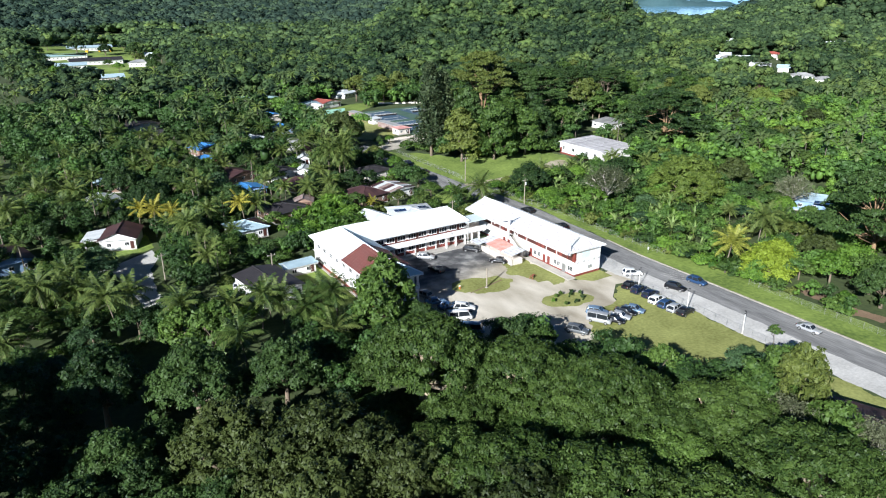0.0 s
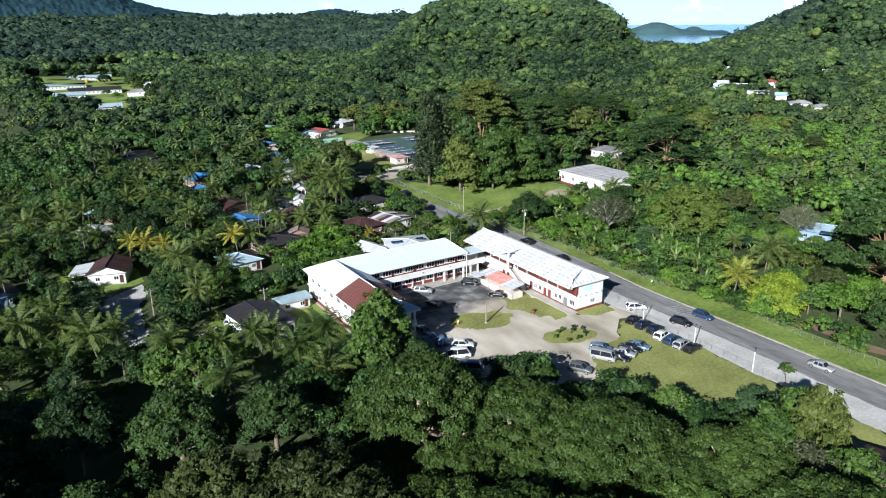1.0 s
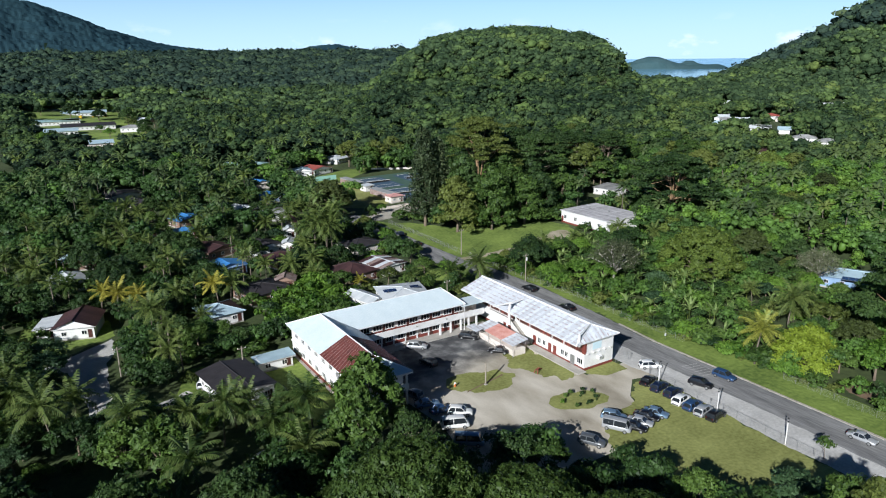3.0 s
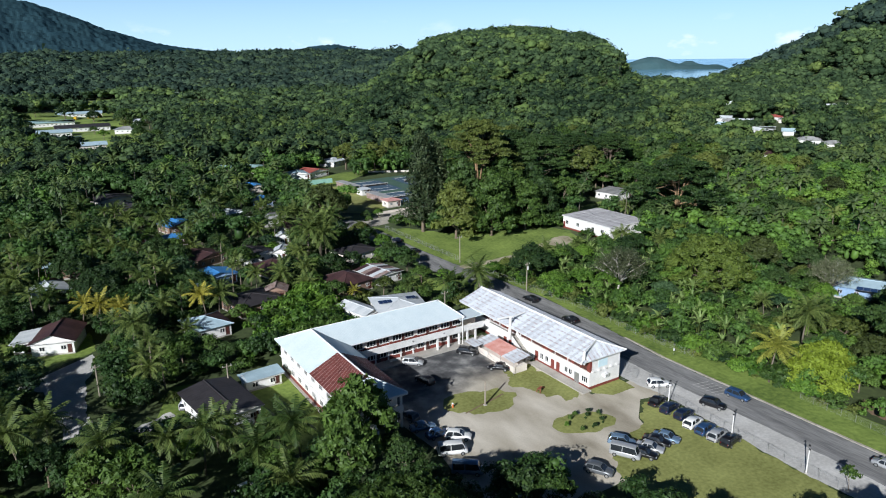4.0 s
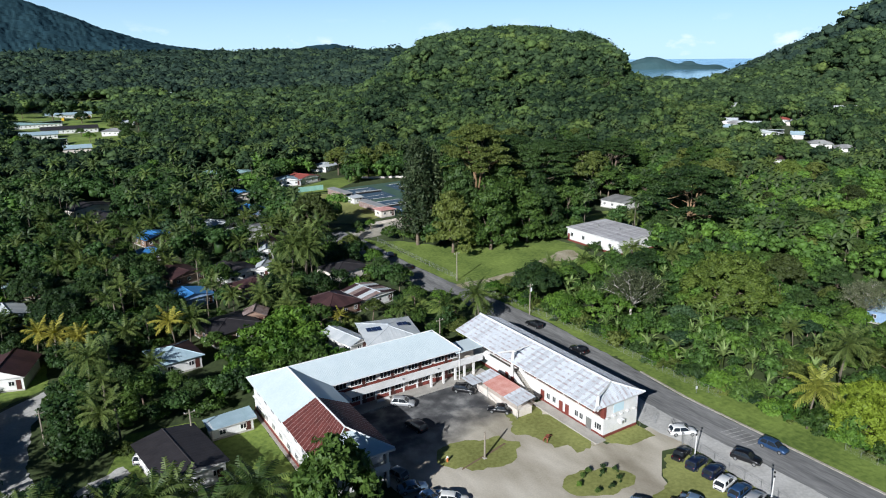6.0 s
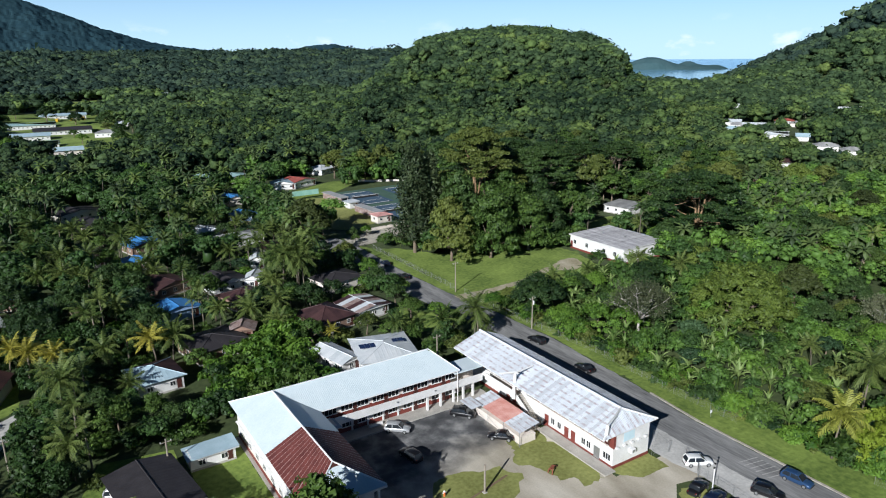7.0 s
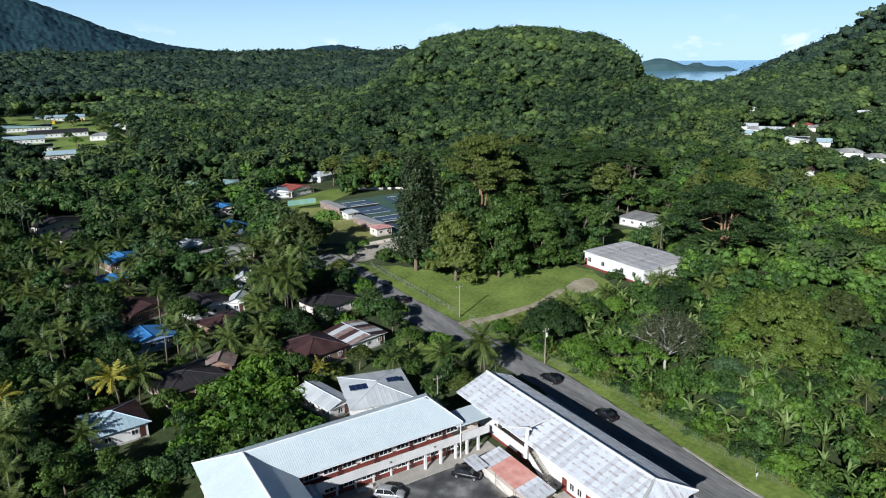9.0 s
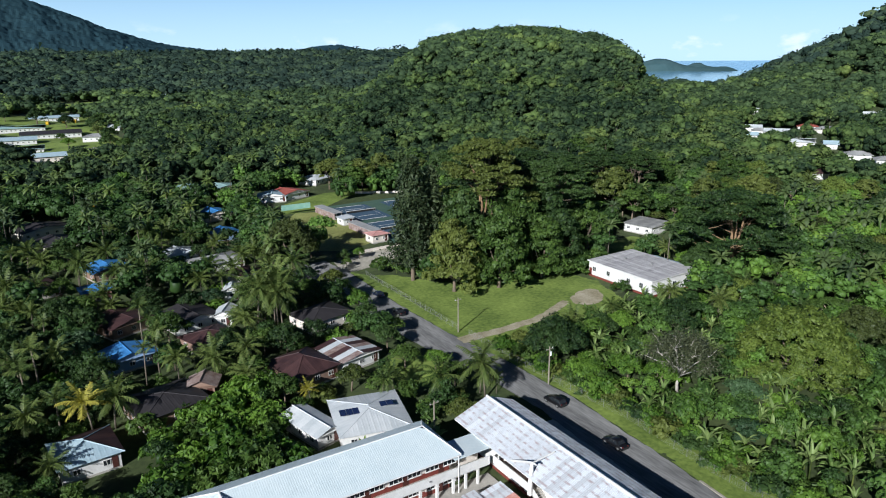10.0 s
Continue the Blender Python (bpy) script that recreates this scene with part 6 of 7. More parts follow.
def make_car(kind, colour, label, name="car"):
    """A rounded body, a dark glasshouse with body-coloured pillars and roof, four wheels, lights, mirrors and bumpers."""
    length, roof, stations, cab, belt = BODIES[kind]
    L, W = length / 2, 0.90 if kind != "van" else 0.94
    c = thing(name, label=label, category="car" if kind != "van" else "van")
    secs = []
    for u, z0, z1 in stations:
        w = W * (0.80 if abs(u) > 0.97 else 0.94 if abs(u) > 0.9 else 1.0)
        half = [(0.90, 0.27), (0.99, 0.42), (1.0, 0.60 * z0), (0.975, 0.84 * z0), (0.88, z0), (0.45, z1 + 0.015)]
        secs.append([(u * L, -k * w, z) for k, z in half] + [(u * L, 0, z1 + 0.03)] + [(u * L, k * w, z) for k, z in reversed(half)])
    part("body", loft(secs), paint(colour), c, smooth=True)
    b0, r0, r1, b1 = [q * L for q in cab]
    wb, wr = W * 0.93, W * 0.74
    lo, hi = belt - 0.05, roof

    def ring(x, w0, w1, z1, bow=0.0):
        return [(x, -w0, lo), (x, w0, lo), (x, w0 * 0.99, lo + (z1 - lo) * 0.35), (x, w1, z1), (x, 0, z1 + bow), (x, -w1, z1), (x, -w0 * 0.99, lo + (z1 - lo) * 0.35)]
    part("cabin_glass", loft([ring(b0, wb * 0.9, wb * 0.86, lo + 0.04), ring((b0 + r0) / 2, wb * 0.96, wr * 1.08, (lo + hi) / 2), ring(r0, wb, wr, hi - 0.06, 0.02), ring(r1, wb, wr, hi - 0.06, 0.02),
                              ring((b1 + r1) / 2, wb * 0.97, wr * 1.06, (lo + hi) / 2 + 0.05), ring(b1, wb * 0.88, wb * 0.8, lo + 0.04)]), GLASS, c)
    top = []
    for x, z, k in ((r0 - 0.10, -0.11, 0.96), (r0 + 0.04, -0.02, 1.0), ((r0 + r1) / 2, 0.03, 1.03), (r1 - 0.04, -0.01, 1.0), (r1 + 0.12, -0.10, 0.95)):
        w = (wr + 0.03) * k
        top.append([(x, -w, hi + z - 0.07), (x, -w * 0.97, hi + z - 0.02), (x, -w * 0.7, hi + z + 0.02), (x, 0, hi + z + 0.035), (x, w * 0.7, hi + z + 0.02), (x, w * 0.97, hi + z - 0.02), (x, w, hi + z - 0.07)])
    part("roof", loft(top), paint(colour), c, smooth=True)
    for sy in (-1, 1):
        for x0, x1, wide in ((b0 + 0.12, r0 - 0.02, 0.12), ((r0 + r1) / 2, (r0 + r1) / 2, 0.07), (b1 - 0.06, r1 + 0.08, 0.05)):
            part("pillar", Shape().tube([(x0, sy * wb * 0.985, lo), ((x0 + x1) / 2, sy * (wb * 0.99 + wr) / 2 * 1.035, (lo + hi) / 2), (x1, sy * (wr + 0.01), hi - 0.07)], [wide, wide, wide * 0.8], 5), paint(colour), c)
        for ux in (-0.62, 0.62):
            wh = part("wheel", Shape().tube([(ux * L, sy * (W - 0.2), 0.34), (ux * L, sy * (W + 0.02), 0.34)], 0.34, 14), RUBBER, c)
            part("rim", Shape().tube([(ux * L, sy * (W + 0.02), 0.34), (ux * L, sy * (W + 0.035), 0.34)], 0.22, 10), STEEL, wh)
        part("headlight", Shape().box(L * 0.985 - 0.2, sy * W * 0.64 - 0.16, 0.58, L * 0.985 - 0.04, sy * W * 0.64 + 0.16, 0.70, 0, 0.03), HEADLIGHT, c)
        part("taillight", Shape().box(-L - 0.005, sy * W * 0.66 - 0.07, 0.72, -L + 0.16, sy * W * 0.66 + 0.07, 0.92, 0, 0.02), TAILLIGHT, c)
        part("mirror", Shape().box(b1 - 0.55, sy * (W + 0.08) - 0.09, lo, b1 - 0.4, sy * (W + 0.08) + 0.09, lo + 0.16, 0, 0.03), paint(colour), c)
    for sx in (-1, 1):
        part("bumper", Shape().box(sx * L - 0.06, -W * 0.7, 0.34, sx * L + 0.05, W * 0.7, 0.52, 0, 0.04), RUBBER, c)
    return c


MODELS = {}


def car(kind, colour, x, y, heading, where, group=""):
    """heading: degrees from +x, counter-clockwise, that the bonnet points to."""
    z = float(land(x, y)) + 0.03
    m = Matrix.Translation((x, y, z)) @ Matrix.Rotation(radians(heading), 4, 'Z')
    word = {"suv": "sport utility vehicle", "sedan": "sedan car", "van": "passenger van"}[kind]
    if (kind, colour) in MODELS:
        c = copy_thing(MODELS[kind, colour], m)
    else:
        c = MODELS[kind, colour] = make_car(kind, colour, "")
        c.matrix_basis = m
    return tagged(c, "%s %s parked %s" % (colour, word, where) if "road" not in where else "%s %s %s" % (colour, word, where), group=group)


ROW = "cars in the grass car park"
for kind, colour, x, y, h in (("sedan", "black", 107.8, 95.4, 14), ("suv", "navy", 107.6, 92.4, 10), ("suv", "navy", 107.9, 89.5, 8), ("suv", "white", 106.9, 86.8, 10), ("suv", "blue", 106.9, 84.3, 8), ("suv", "silver", 106.9, 82.0, 10), ("suv", "black", 107.3, 79.7, 8),
                              ("suv", "steel", 92.3, 89.3, -52), ("van", "silver", 90.2, 86.6, -60), ("sedan", "black", 92.6, 85.0, -62), ("sedan", "silver", 94.8, 85.6, -62), ("sedan", "black", 97.2, 86.3, -64), ("sedan", "steel", 99.4, 86.2, -66), ("suv", "grey", 83.4, 85.6, -60)):
    car(kind, colour, x, y, h, "on dry grass", ROW)
YARD = "cars in the courtyard"
for kind, colour, x, y, h in (("suv", "silver", 78.8, 134.6, -42), ("suv", "black", 91.1, 132.6, -50), ("sedan", "black", 92.2, 122.8, 135), 
                              ("suv", "black", 76.6, 126.2, 100), ("suv", "grey", 66.9, 115.9, 108), ("sedan", "steel", 67.4, 111.4, -14), ("sedan", "blue", 68.5, 108.1, -4), ("suv", "white", 70.8, 105.6, -40)):
    car(kind, colour, x, y, h, "on the asphalt courtyard", YARD)
car("van", "white", 67.6, 102.4, -22, "on the gravel driveway")
car("van", "steel", 66.6, 96.6, -38, "in tree shade on the driveway")
car("suv", "black", 115.2, 89.0, -72, "on the road shoulder")
car("suv", "blue", 121.8, 88.6, -84, "driving on the road")
car("suv", "white", 113.4, 99.8, -30, "at the gate by the road")
car("sedan", "silver", 121.0, 62.0, -86, "driving on the road")
car("suv", "black", 122.8, 150.0, 94, "driving on the road")
car("sedan", "black", 122.0, 134.0, 92, "driving on the road")
car("sedan", "black", 119.6, 205.0, 92, "driving on the road")
car("sedan", "navy", 121.0, 219.0, 94, "driving on the road")
car("suv", "silver", 35.2, 142.6, 60, "on a shaded lawn")
car("sedan", "white", 36.6, 110.6, 10, "under trees")
car("sedan", "red", 41.2, 109.6, 20, "under trees")


# ---- poles, lamps, fences ----
def lamp_post(x, y, turn):
    p = thing("street_lamp", Matrix.Translation((x, y, 0)) @ Matrix.Rotation(radians(turn), 4, 'Z'), "white steel lamp post with twin solar heads", "street lamp", "lamp posts along the car park")
    part("pole", Shape().tube([(0, 0, 0), (0, 0, 4.4)], [0.11, 0.08], 8), WHITE, p)
    part("base", Shape().box(-.2, -.2, 0, .2, .2, .25, 0, .03), CONCRETE, p)
    for sx in (-1, 1):
        arm = part("arm", Shape().tube([(0, 0, 4.3), (sx * 0.6, 0, 4.5)], 0.035, 5), STEEL, p)
        part("lamp_head", Shape().box(sx * 0.6 - .22, -.14, 4.45, sx * 0.6 + .22, .14, 4.56, 0, .03), RUBBER, arm)
    return p


for x, y in ((109.2, 94.0), (109.1, 80.8), (109.5, 68.2)):
    lamp_post(x, y, 30)


def utility_pole(x, y, h, turn, box=True):
    p = thing("utility_pole", Matrix.Translation((x, y, float(land(x, y)))) @ Matrix.Rotation(radians(turn), 4, 'Z'), "weathered utility pole with crossarm and transformer", "utility pole")
    part("pole", Shape().tube([(0, 0, -0.2), (0, 0, h)], [0.16, 0.11], 8), WOODPOLE, p)
    part("crossarm", Shape().box(-0.9, -.05, h - .6, .9, .05, h - .48), WOODPOLE, p)
    for sx in (-.8, 0, .8):
        part("insulator", Shape().tube([(sx, 0, h - .48), (sx, 0, h - .28)], .05, 6), RIDGE_W, p)
    if box:
        part("transformer", Shape().tube([(.32, 0, h - 2.0), (.32, 0, h - 1.1)], .22, 10), RIDGE_W, p)
    return p


for x, y, h in ((125.8, 187.4, 8.5), (126.8, 156.5, 8.0), (97.5, 151.5, 7.5), (43.0, 142.5, 6.5), (22.0, 156, 6.5)):
    utility_pole(x, y, h, 5, y == 156.5)
p = thing("flag_pole", Matrix.Translation((81.25, 112.35, 0)), "bare grey metal pole on a grass island", "pole")
part("pole", Shape().tube([(0, 0, 0), (0, 0, 4.7)], [.17, .14], 8), WOODPOLE, p)
part("base", Shape().box(-.3, -.3, 0, .3, .3, .12, 0, .03), CONCRETE, p)
sg = thing("road_sign", Matrix.Translation((127.6, 108.0, 0)), "small white square road marker on the verge", "sign")
part("post", Shape().tube([(0, 0, 0), (0, 0, 1.0)], .04, 6), STEEL, sg)
part("plate", Shape().box(-.25, -.03, 0.75, .25, .03, 1.35, 0, 0.02), RIDGE_W, sg)


def fence(points, h, label, step=2.6):
    f = thing("wire_fence", label=label, category="fence")
    for (ax, ay), (bx, by) in zip(points[:-1], points[1:]):
        n = max(1, round(math.hypot(bx - ax, by - ay) / step))
        for i in range(n):
            x, y = ax + (bx - ax) * i / n, ay + (by - ay) * i / n
            x2, y2 = ax + (bx - ax) * (i + 1) / n, ay + (by - ay) * (i + 1) / n
            z, z2 = float(land(x, y)), float(land(x2, y2))
            part("post", Shape().tube([(x, y, z - .1), (x, y, z + h)], .03, 5), STEEL, f)
            w = Shape()
            for k in range(5):
                q = 0.12 + (h - 0.17) * k / 4
                w.tube([(x, y, z + q), (x2, y2, z2 + q)], .006 if k < 4 else .02, 3)
            m = 9
            for k in range(m):
                a, b = k / m, (k + 1) / m
                pa, pb = (x + (x2 - x) * a, y + (y2 - y) * a), (x + (x2 - x) * b, y + (y2 - y) * b)
                w.tube([(*pa, z + .1), (*pb, z2 + h - .05)], .004, 3)
                w.tube([(*pb, z2 + .1), (*pa, z + h - .05)], .004, 3)
            tagged(part("chain_link", w, STEEL, f), kind="stuff")
    return f


fence([(125.6, 236), (126.2, 208), (126.4, 188.3)], 1.6, "galvanised chain-link fence along the field")
fence([(126.9, 184.6), (127.2, 169.6), (128.2, 154.7), (129.9, 138.8), (129.0, 120), (129.4, 104)], 1.6, "galvanised chain-link fence along the verge")
fence([(131, 82), (130.6, 62), (131, 44)], 1.4, "wire fence along the bank")
fence([(111.6, 98.4), (111.0, 94.5), (110.4, 86), (109.9, 72), (109.8, 58)], 1.5, "wire fence between car park and road")
fence([(109.4, 105.5), (112.4, 104.6), (113.2, 108.0), (112.8, 113.5)], 1.9, "grey wire gate beside the gable wall")


# ---- small things in the yard ----
RUST = material("rusty_iron", (0.16, 0.045, 0.025), (0.34, 0.12, 0.07), 0.85, 3)
fr = thing("rusty_frame", Matrix.Translation((93.6, 110.8, 0.02)) @ Matrix.Rotation(0.5, 4, 'Z'), "rusty broken play frame lying on the lawn", "frame")
for k, pts in enumerate(([(-1.3, 0, 0), (-0.9, 0.1, 0.7), (0.2, 0.2, 0.75), (1.2, 0.1, 0.1)], [(-1.1, 0.8, 0), (-0.7, 0.7, 0.6), (0.3, 0.6, 0.6), (1.1, 0.9, 0.05)], [(-0.9, 0.1, 0.7), (-0.7, 0.7, 0.6)], [(0.2, 0.2, 0.75), (0.3, 0.6, 0.6)])):
    part("tube", Shape().tube(pts, 0.09, 6), RUST, fr)
part("seat", Shape().box(-0.8, 0.1, 0.6, 0.3, 0.7, 0.68, 0, 0.02), RUST, fr)
hy = thing("fire_hydrant", Matrix.Translation((75.8, 114.9, 0.02)), "orange fire hydrant with pale cap on the grass", "hydrant")
part("barrel", Shape().tube([(0, 0, 0), (0, 0, 0.75)], [0.18, 0.15], 10), material("orange_paint", (0.5, 0.12, 0.03), (0.62, 0.2, 0.06), 0.5, 3), hy)
part("cap", Shape().tube([(0, 0, 0.75), (0, 0, 0.95)], [0.2, 0.08], 10), RIDGE_W, hy)
for sx in (-1, 1):
    part("outlet", Shape().tube([(0, 0, 0.55), (sx * 0.28, 0, 0.55)], 0.07, 8), RIDGE_W, hy)
gt = thing("wire_gate", Matrix.Translation((111.8, 98.6, 0)), "open grey tubular gate at the car park entrance", "gate")
for x0, y0, x1, y1 in ((0, 0, -1.6, -1.4), (0.4, 2.2, 1.6, 3.6)):
    leaf_ = part("gate_leaf", Shape().tube([(x0, y0, 0.1), (x0, y0, 1.7), (x1, y1, 1.7), (x1, y1, 0.1), (x0, y0, 0.1)], 0.035, 5), STEEL, gt)
    for q in (0.25, 0.5, 0.75):
        part("bar", Shape().tube([(x0 + (x1 - x0) * q, y0 + (y1 - y0) * q, 0.1), (x0 + (x1 - x0) * q, y0 + (y1 - y0) * q, 1.7)], 0.018, 4), STEEL, leaf_)
tr_ = thing("young_tree", Matrix.Translation((110.8, 62.5, 0)), "small young tree with thin crown by the road", "tree")
cs, cc = crown_shape(301, 7, 0.9, 1.2, 2.2, 0.55, 60, 0.26, 0.9, False)
part("trunk", trunk_shape(301, 0.06, 1.8, cc, 4), BARK, tr_)
part("crown", cs, LEAF_MID, tr_)

# ---- distant settlements ----
for x, y, w, d, tn, rf, wl, lb in ((80, 825, 12, 46, 88, "sky", "white", "long white school block with pale blue roof"), (50, 739, 12, 40, 88, "teal", "white", "long school block with pale green roof"), (70, 690, 24, 46, 88, "dark", "white", "wide dark roofed school hall"),
                                   (45, 655, 14, 30, 88, "sky", "white", "low school block with pale blue roof"), (95, 617, 12, 17, 70, "grey", "white", "white house with grey roof near the school"), (46, 597, 12, 32, 88, "teal", "white", "low school block with pale green roof"),
                                   (60, 532, 9, 21, 88, "sky", "cream", "low school block with pale green roof and brick base"), (87, 552, 9, 10, 80, "grey", "cream", "small house with pale grey roof"), (118, 697, 12, 13, 60, "white", "white", "white house among trees"),
                                   (218, 1029, 14, 13, 40, "white", "white", "white house on the wooded plain"), (234, 1006, 14, 20, 70, "grey", "white", "pale house on the wooded plain"), (221, 895, 14, 22, 70, "red", "cream", "red roofed house on the wooded plain"),
                                   (514, 378, 8, 14, 35, "white", "white", "white house on a wooded slope"), (505, 367, 8, 12, 35, "grey", "white", "grey roofed house on a wooded slope"), (509, 356, 9, 20, 35, "white", "white", "long white house on a slope"),
                                   (479, 356, 8, 11, 35, "sky", "white", "pale blue roofed house in trees"), (552, 359, 13, 17, 35, "red", "white", "large house with red hipped roof"), (553, 344, 14, 22, 30, "grey", "cream", "large house with pale tan roof"),
                                   (465, 310, 8, 17, 35, "white", "white", "long white house in trees"), (470, 295, 8, 9, 35, "sky", "white", "pale roofed house in trees"), (448, 267, 11, 16, 35, "grey", "white", "white apartment house among palms"),
                                   (441, 248, 11, 14, 35, "grey", "white", "white apartment house among palms"), (377, 248, 8, 11, 50, "maroon", "white", "white house with maroon roof in trees"), (325, 231, 8, 12, 40, "grey", "brown", "weathered grey house in trees"),
                                   (331, 219, 7, 9, 30, "teal", "white", "pale green roofed house in trees"), (321, 195, 6, 7, 20, "white", "white", "small white house in scrub"), (596, 432, 8, 10, 40, "white", "white", "white house on the far slope"),
                                   (562, 315, 10, 13, 30, "sky", "white", "pale blue house on the slope"), (652, 366, 10, 10, 30, "white", "white", "white house by the inlet"), (668, 362, 9, 9, -30, "white", "white", "white house by the inlet")):
    near_school = x < 100 and y < 850
    house(x, y, w * (1.0 if near_school else 0.85), d * (0.9 if near_school else 0.78), tn, rf, wl, 3.6 if near_school else 3.0, 1.9, "hip" if rf in ("red", "grey") else "gable", lb, sheets=False, over=0.9, windows=near_school)
bus = material("yellow_bus_paint", (0.60, 0.36, 0.02), (0.75, 0.48, 0.04), 0.4, 2)
for x, y in ((72, 770), (84, 772), (94, 774), (66.7, 366.5)):
    s = thing("school_bus", Matrix.Translation((x, y, float(land(x, y)))) @ Matrix.Rotation(radians(80), 4, 'Z'), "yellow school bus parked beside a building", "bus", "school buses")
    SPOTS.append((x, y, 4.0))
    part("body", Shape().box(-5, -1.2, 0.5, 5, 1.2, 3.0, 0, 0.25), bus, s)
    for sy in (-1, 1):
        part("window_band", Shape().box(-4.6, sy * 1.21 - .02, 1.8, 4.0, sy * 1.21 + .02, 2.5), GLASS, s)
        for ux in (-3.2, 3.2):
            part("wheel", Shape().tube([(ux, sy * 0.9, 0.5), (ux, sy * 1.2, 0.5)], 0.5, 12), RUBBER, s)


for bx, by, half in SPOTS:            # keep gardens open towards the flight
    far = math.hypot(bx - 45, by - 64)
    TAKEN.append((bx, by, half + 0.5))
    if 60 < far < 330:
        TAKEN.append((bx + (45 - bx) / far * (half + 5), by + (64 - by) / far * (half + 4), 3.0))


# ---- planted trees ----
def put_all(kinds, rows, r, tall_=1.0):
    for i, (x, y, sc) in enumerate(rows):
        kinds[i % len(kinds)].put(x, y, sc, (x * 1.7 + y) % 6.28, tall_ * (0.94 + 0.12 * ((i * 7) % 5) / 4))
        TAKEN.append((x, y, r * sc))


lime = Kind(make_tree("lime_tree", "low spreading tree with bright lime green feathery leaves", "tree", LEAF_LIME, BARK, 161, 44, 5.6, 4.4, 1.5, 1.5, 196, 0.30, 0.3, 1.4, 0.7, 7))
bush = [Kind(make_tree("large_bush", "large bright green bush of rounded leafy mounds", "bush", lf, None, 151 + i, 11, 2.7, 2.2, 1.3, 1.15, 120, 0.36, 0.12, 0.9, 0.85)) for i, lf in enumerate((LEAF_BRIGHT, LEAF_MID, LEAF_BRIGHT))]
# clump of big trees behind the field
put_all(column, [(140, 211, 1.2), (152, 207, 1.25), (147, 218, 1.3)], 6, 1.15)
put_all([column[1], column[2]], [(167, 207, 1.1), (177, 210, 1.0), (168, 220, 1.3), (182, 221, 1.2), (152, 229, 1.3), (159, 215, 1.2)], 6, 1.1)
put_all(mango, [(145, 238, 1.0), (109, 251, 1.0), (114, 262, 0.8), (164, 258, 1.2), (206, 236, 0.9)], 8, 1.2)
put_all(tall, [(207, 248, 1.4), (240, 210, 1.0), (232, 244, 1.3)], 4.5)
put_all([dome], [(170, 132, 1.05)], 7)
put_all([lime], [(224, 164, 0.42)], 3, 1.8)
put_all([mango[0]], [(37, 216, 1.0), (29, 207, 0.95), (47, 234, 0.75), (52, 291, 0.8), (32, 309, 1.0), (67, 240, 0.6), (77, 202, 0.6), (24, 228, 0.9)], 7)
put_all(palms[:2], [(88, 214, 1.3), (90, 211, 1.25), (92, 215, 1.2), (86, 211, 1.2), (91, 208, 1.25)], 1.5, 1.2)
put_all([bare], [(81, 42, 0.8), (87, 33, 0.7)], 2)
put_all([bare], [(144.5, 140, 1.08), (187, 108, 0.85)], 3.5)
put_all([mango[0]], [(133.6, 162.5, 0.95), (150, 166, 0.55), (201, 122, 0.65), (203, 180, 0.95), (240, 158, 1.05)], 8)
put_all([broad[2]], [(134, 152.5, 0.72), (139.5, 148, 0.85), (205, 133, 0.85), (214, 140, 0.8), (232, 172, 0.9), (196, 152, 0.8)], 5)
put_all(canopy_big[1:], [(203, 144, 0.68)], 11, 0.9)
put_all([albizia[1]], [(163, 73, 1.05), (172, 62, 0.9)], 9, 1.1)
put_all(canopy_big[:1], [(-7, 134, 0.75), (222, 98, 0.8), (228, 134, 0.7)], 11, 0.85)
put_all(mango, [(184, 120, 0.5), (154, 80, 0.6), (143, 60, 0.8)], 8)
put_all(broad, [(181, 99, 0.75), (184.5, 94, 0.7), (180, 106, 0.8), (186, 114, 0.85), (191, 117, 0.8), (188, 90, 0.75), (176, 92, 0.8)], 4)
put_all([lime], [(138.5, 82.5, 1.1), (146, 86, 0.9)], 5)
put_all([broad[2], broad[0]], [(145, 72, 1.1), (148, 65, 1.2), (152, 71, 1.1), (142.5, 77.5, 0.7), (146, 58, 1.1)], 4)
put_all(breadfruit, [(85, 38, 0.95), (77, 34, 0.9), (54, 108, 1.2), (50.5, 104, 1.0), (22, 111, 1.0), (18, 119, 0.8)], 4.5)
put_all([column[1], broad[3], column[0]], [(91.5, 49.5, 0.62), (86, 54, 0.66), (88.7, 45, 0.70), (80, 47, 0.7), (94.5, 46, 0.58)], 4.5, 1.25)
put_all(palms, [(113.5, 161, 0.75), (96, 168, 0.6), (100, 171, 0.6), (116, 159, 0.5), (151, 94, 1.1), (157, 97, 0.9), (183, 160, 0.8), (39, 205, 0.9), (42, 172, 0.75), (70, 260, 0.9), (98, 240, 0.9), (97, 226, 0.9), (90, 246, 0.9), (195, 166, 0.8),
                (-0.3, 149, 1.0), (6, 143.5, 1.0), (8.7, 131.6, 1.1), (12.8, 140, 1.0), (2.4, 156, 1.0), (-2.6, 143.5, 1.05), (3, 137, 0.95), (-6, 152, 0.95), (32.6, 118.4, 1.0), (39.5, 113.4, 1.15), (43.5, 116, 0.95), (46, 112.7, 1.1), (41.4, 102, 1.0), (37.2, 119.5, 0.9), (25.4, 104, 1.1), (29, 124, 0.95), (113, 158.5, 1.2)], 2.6)
put_all([yellow_palm], [(132.4, 89.2, 1.0)], 3)
put_all([gold_palm], [(26.2, 188.3, 1.0), (30, 187, 0.85), (23, 193, 0.85), (48.9, 183, 0.95), (84, 173, 0.5)], 2.4)
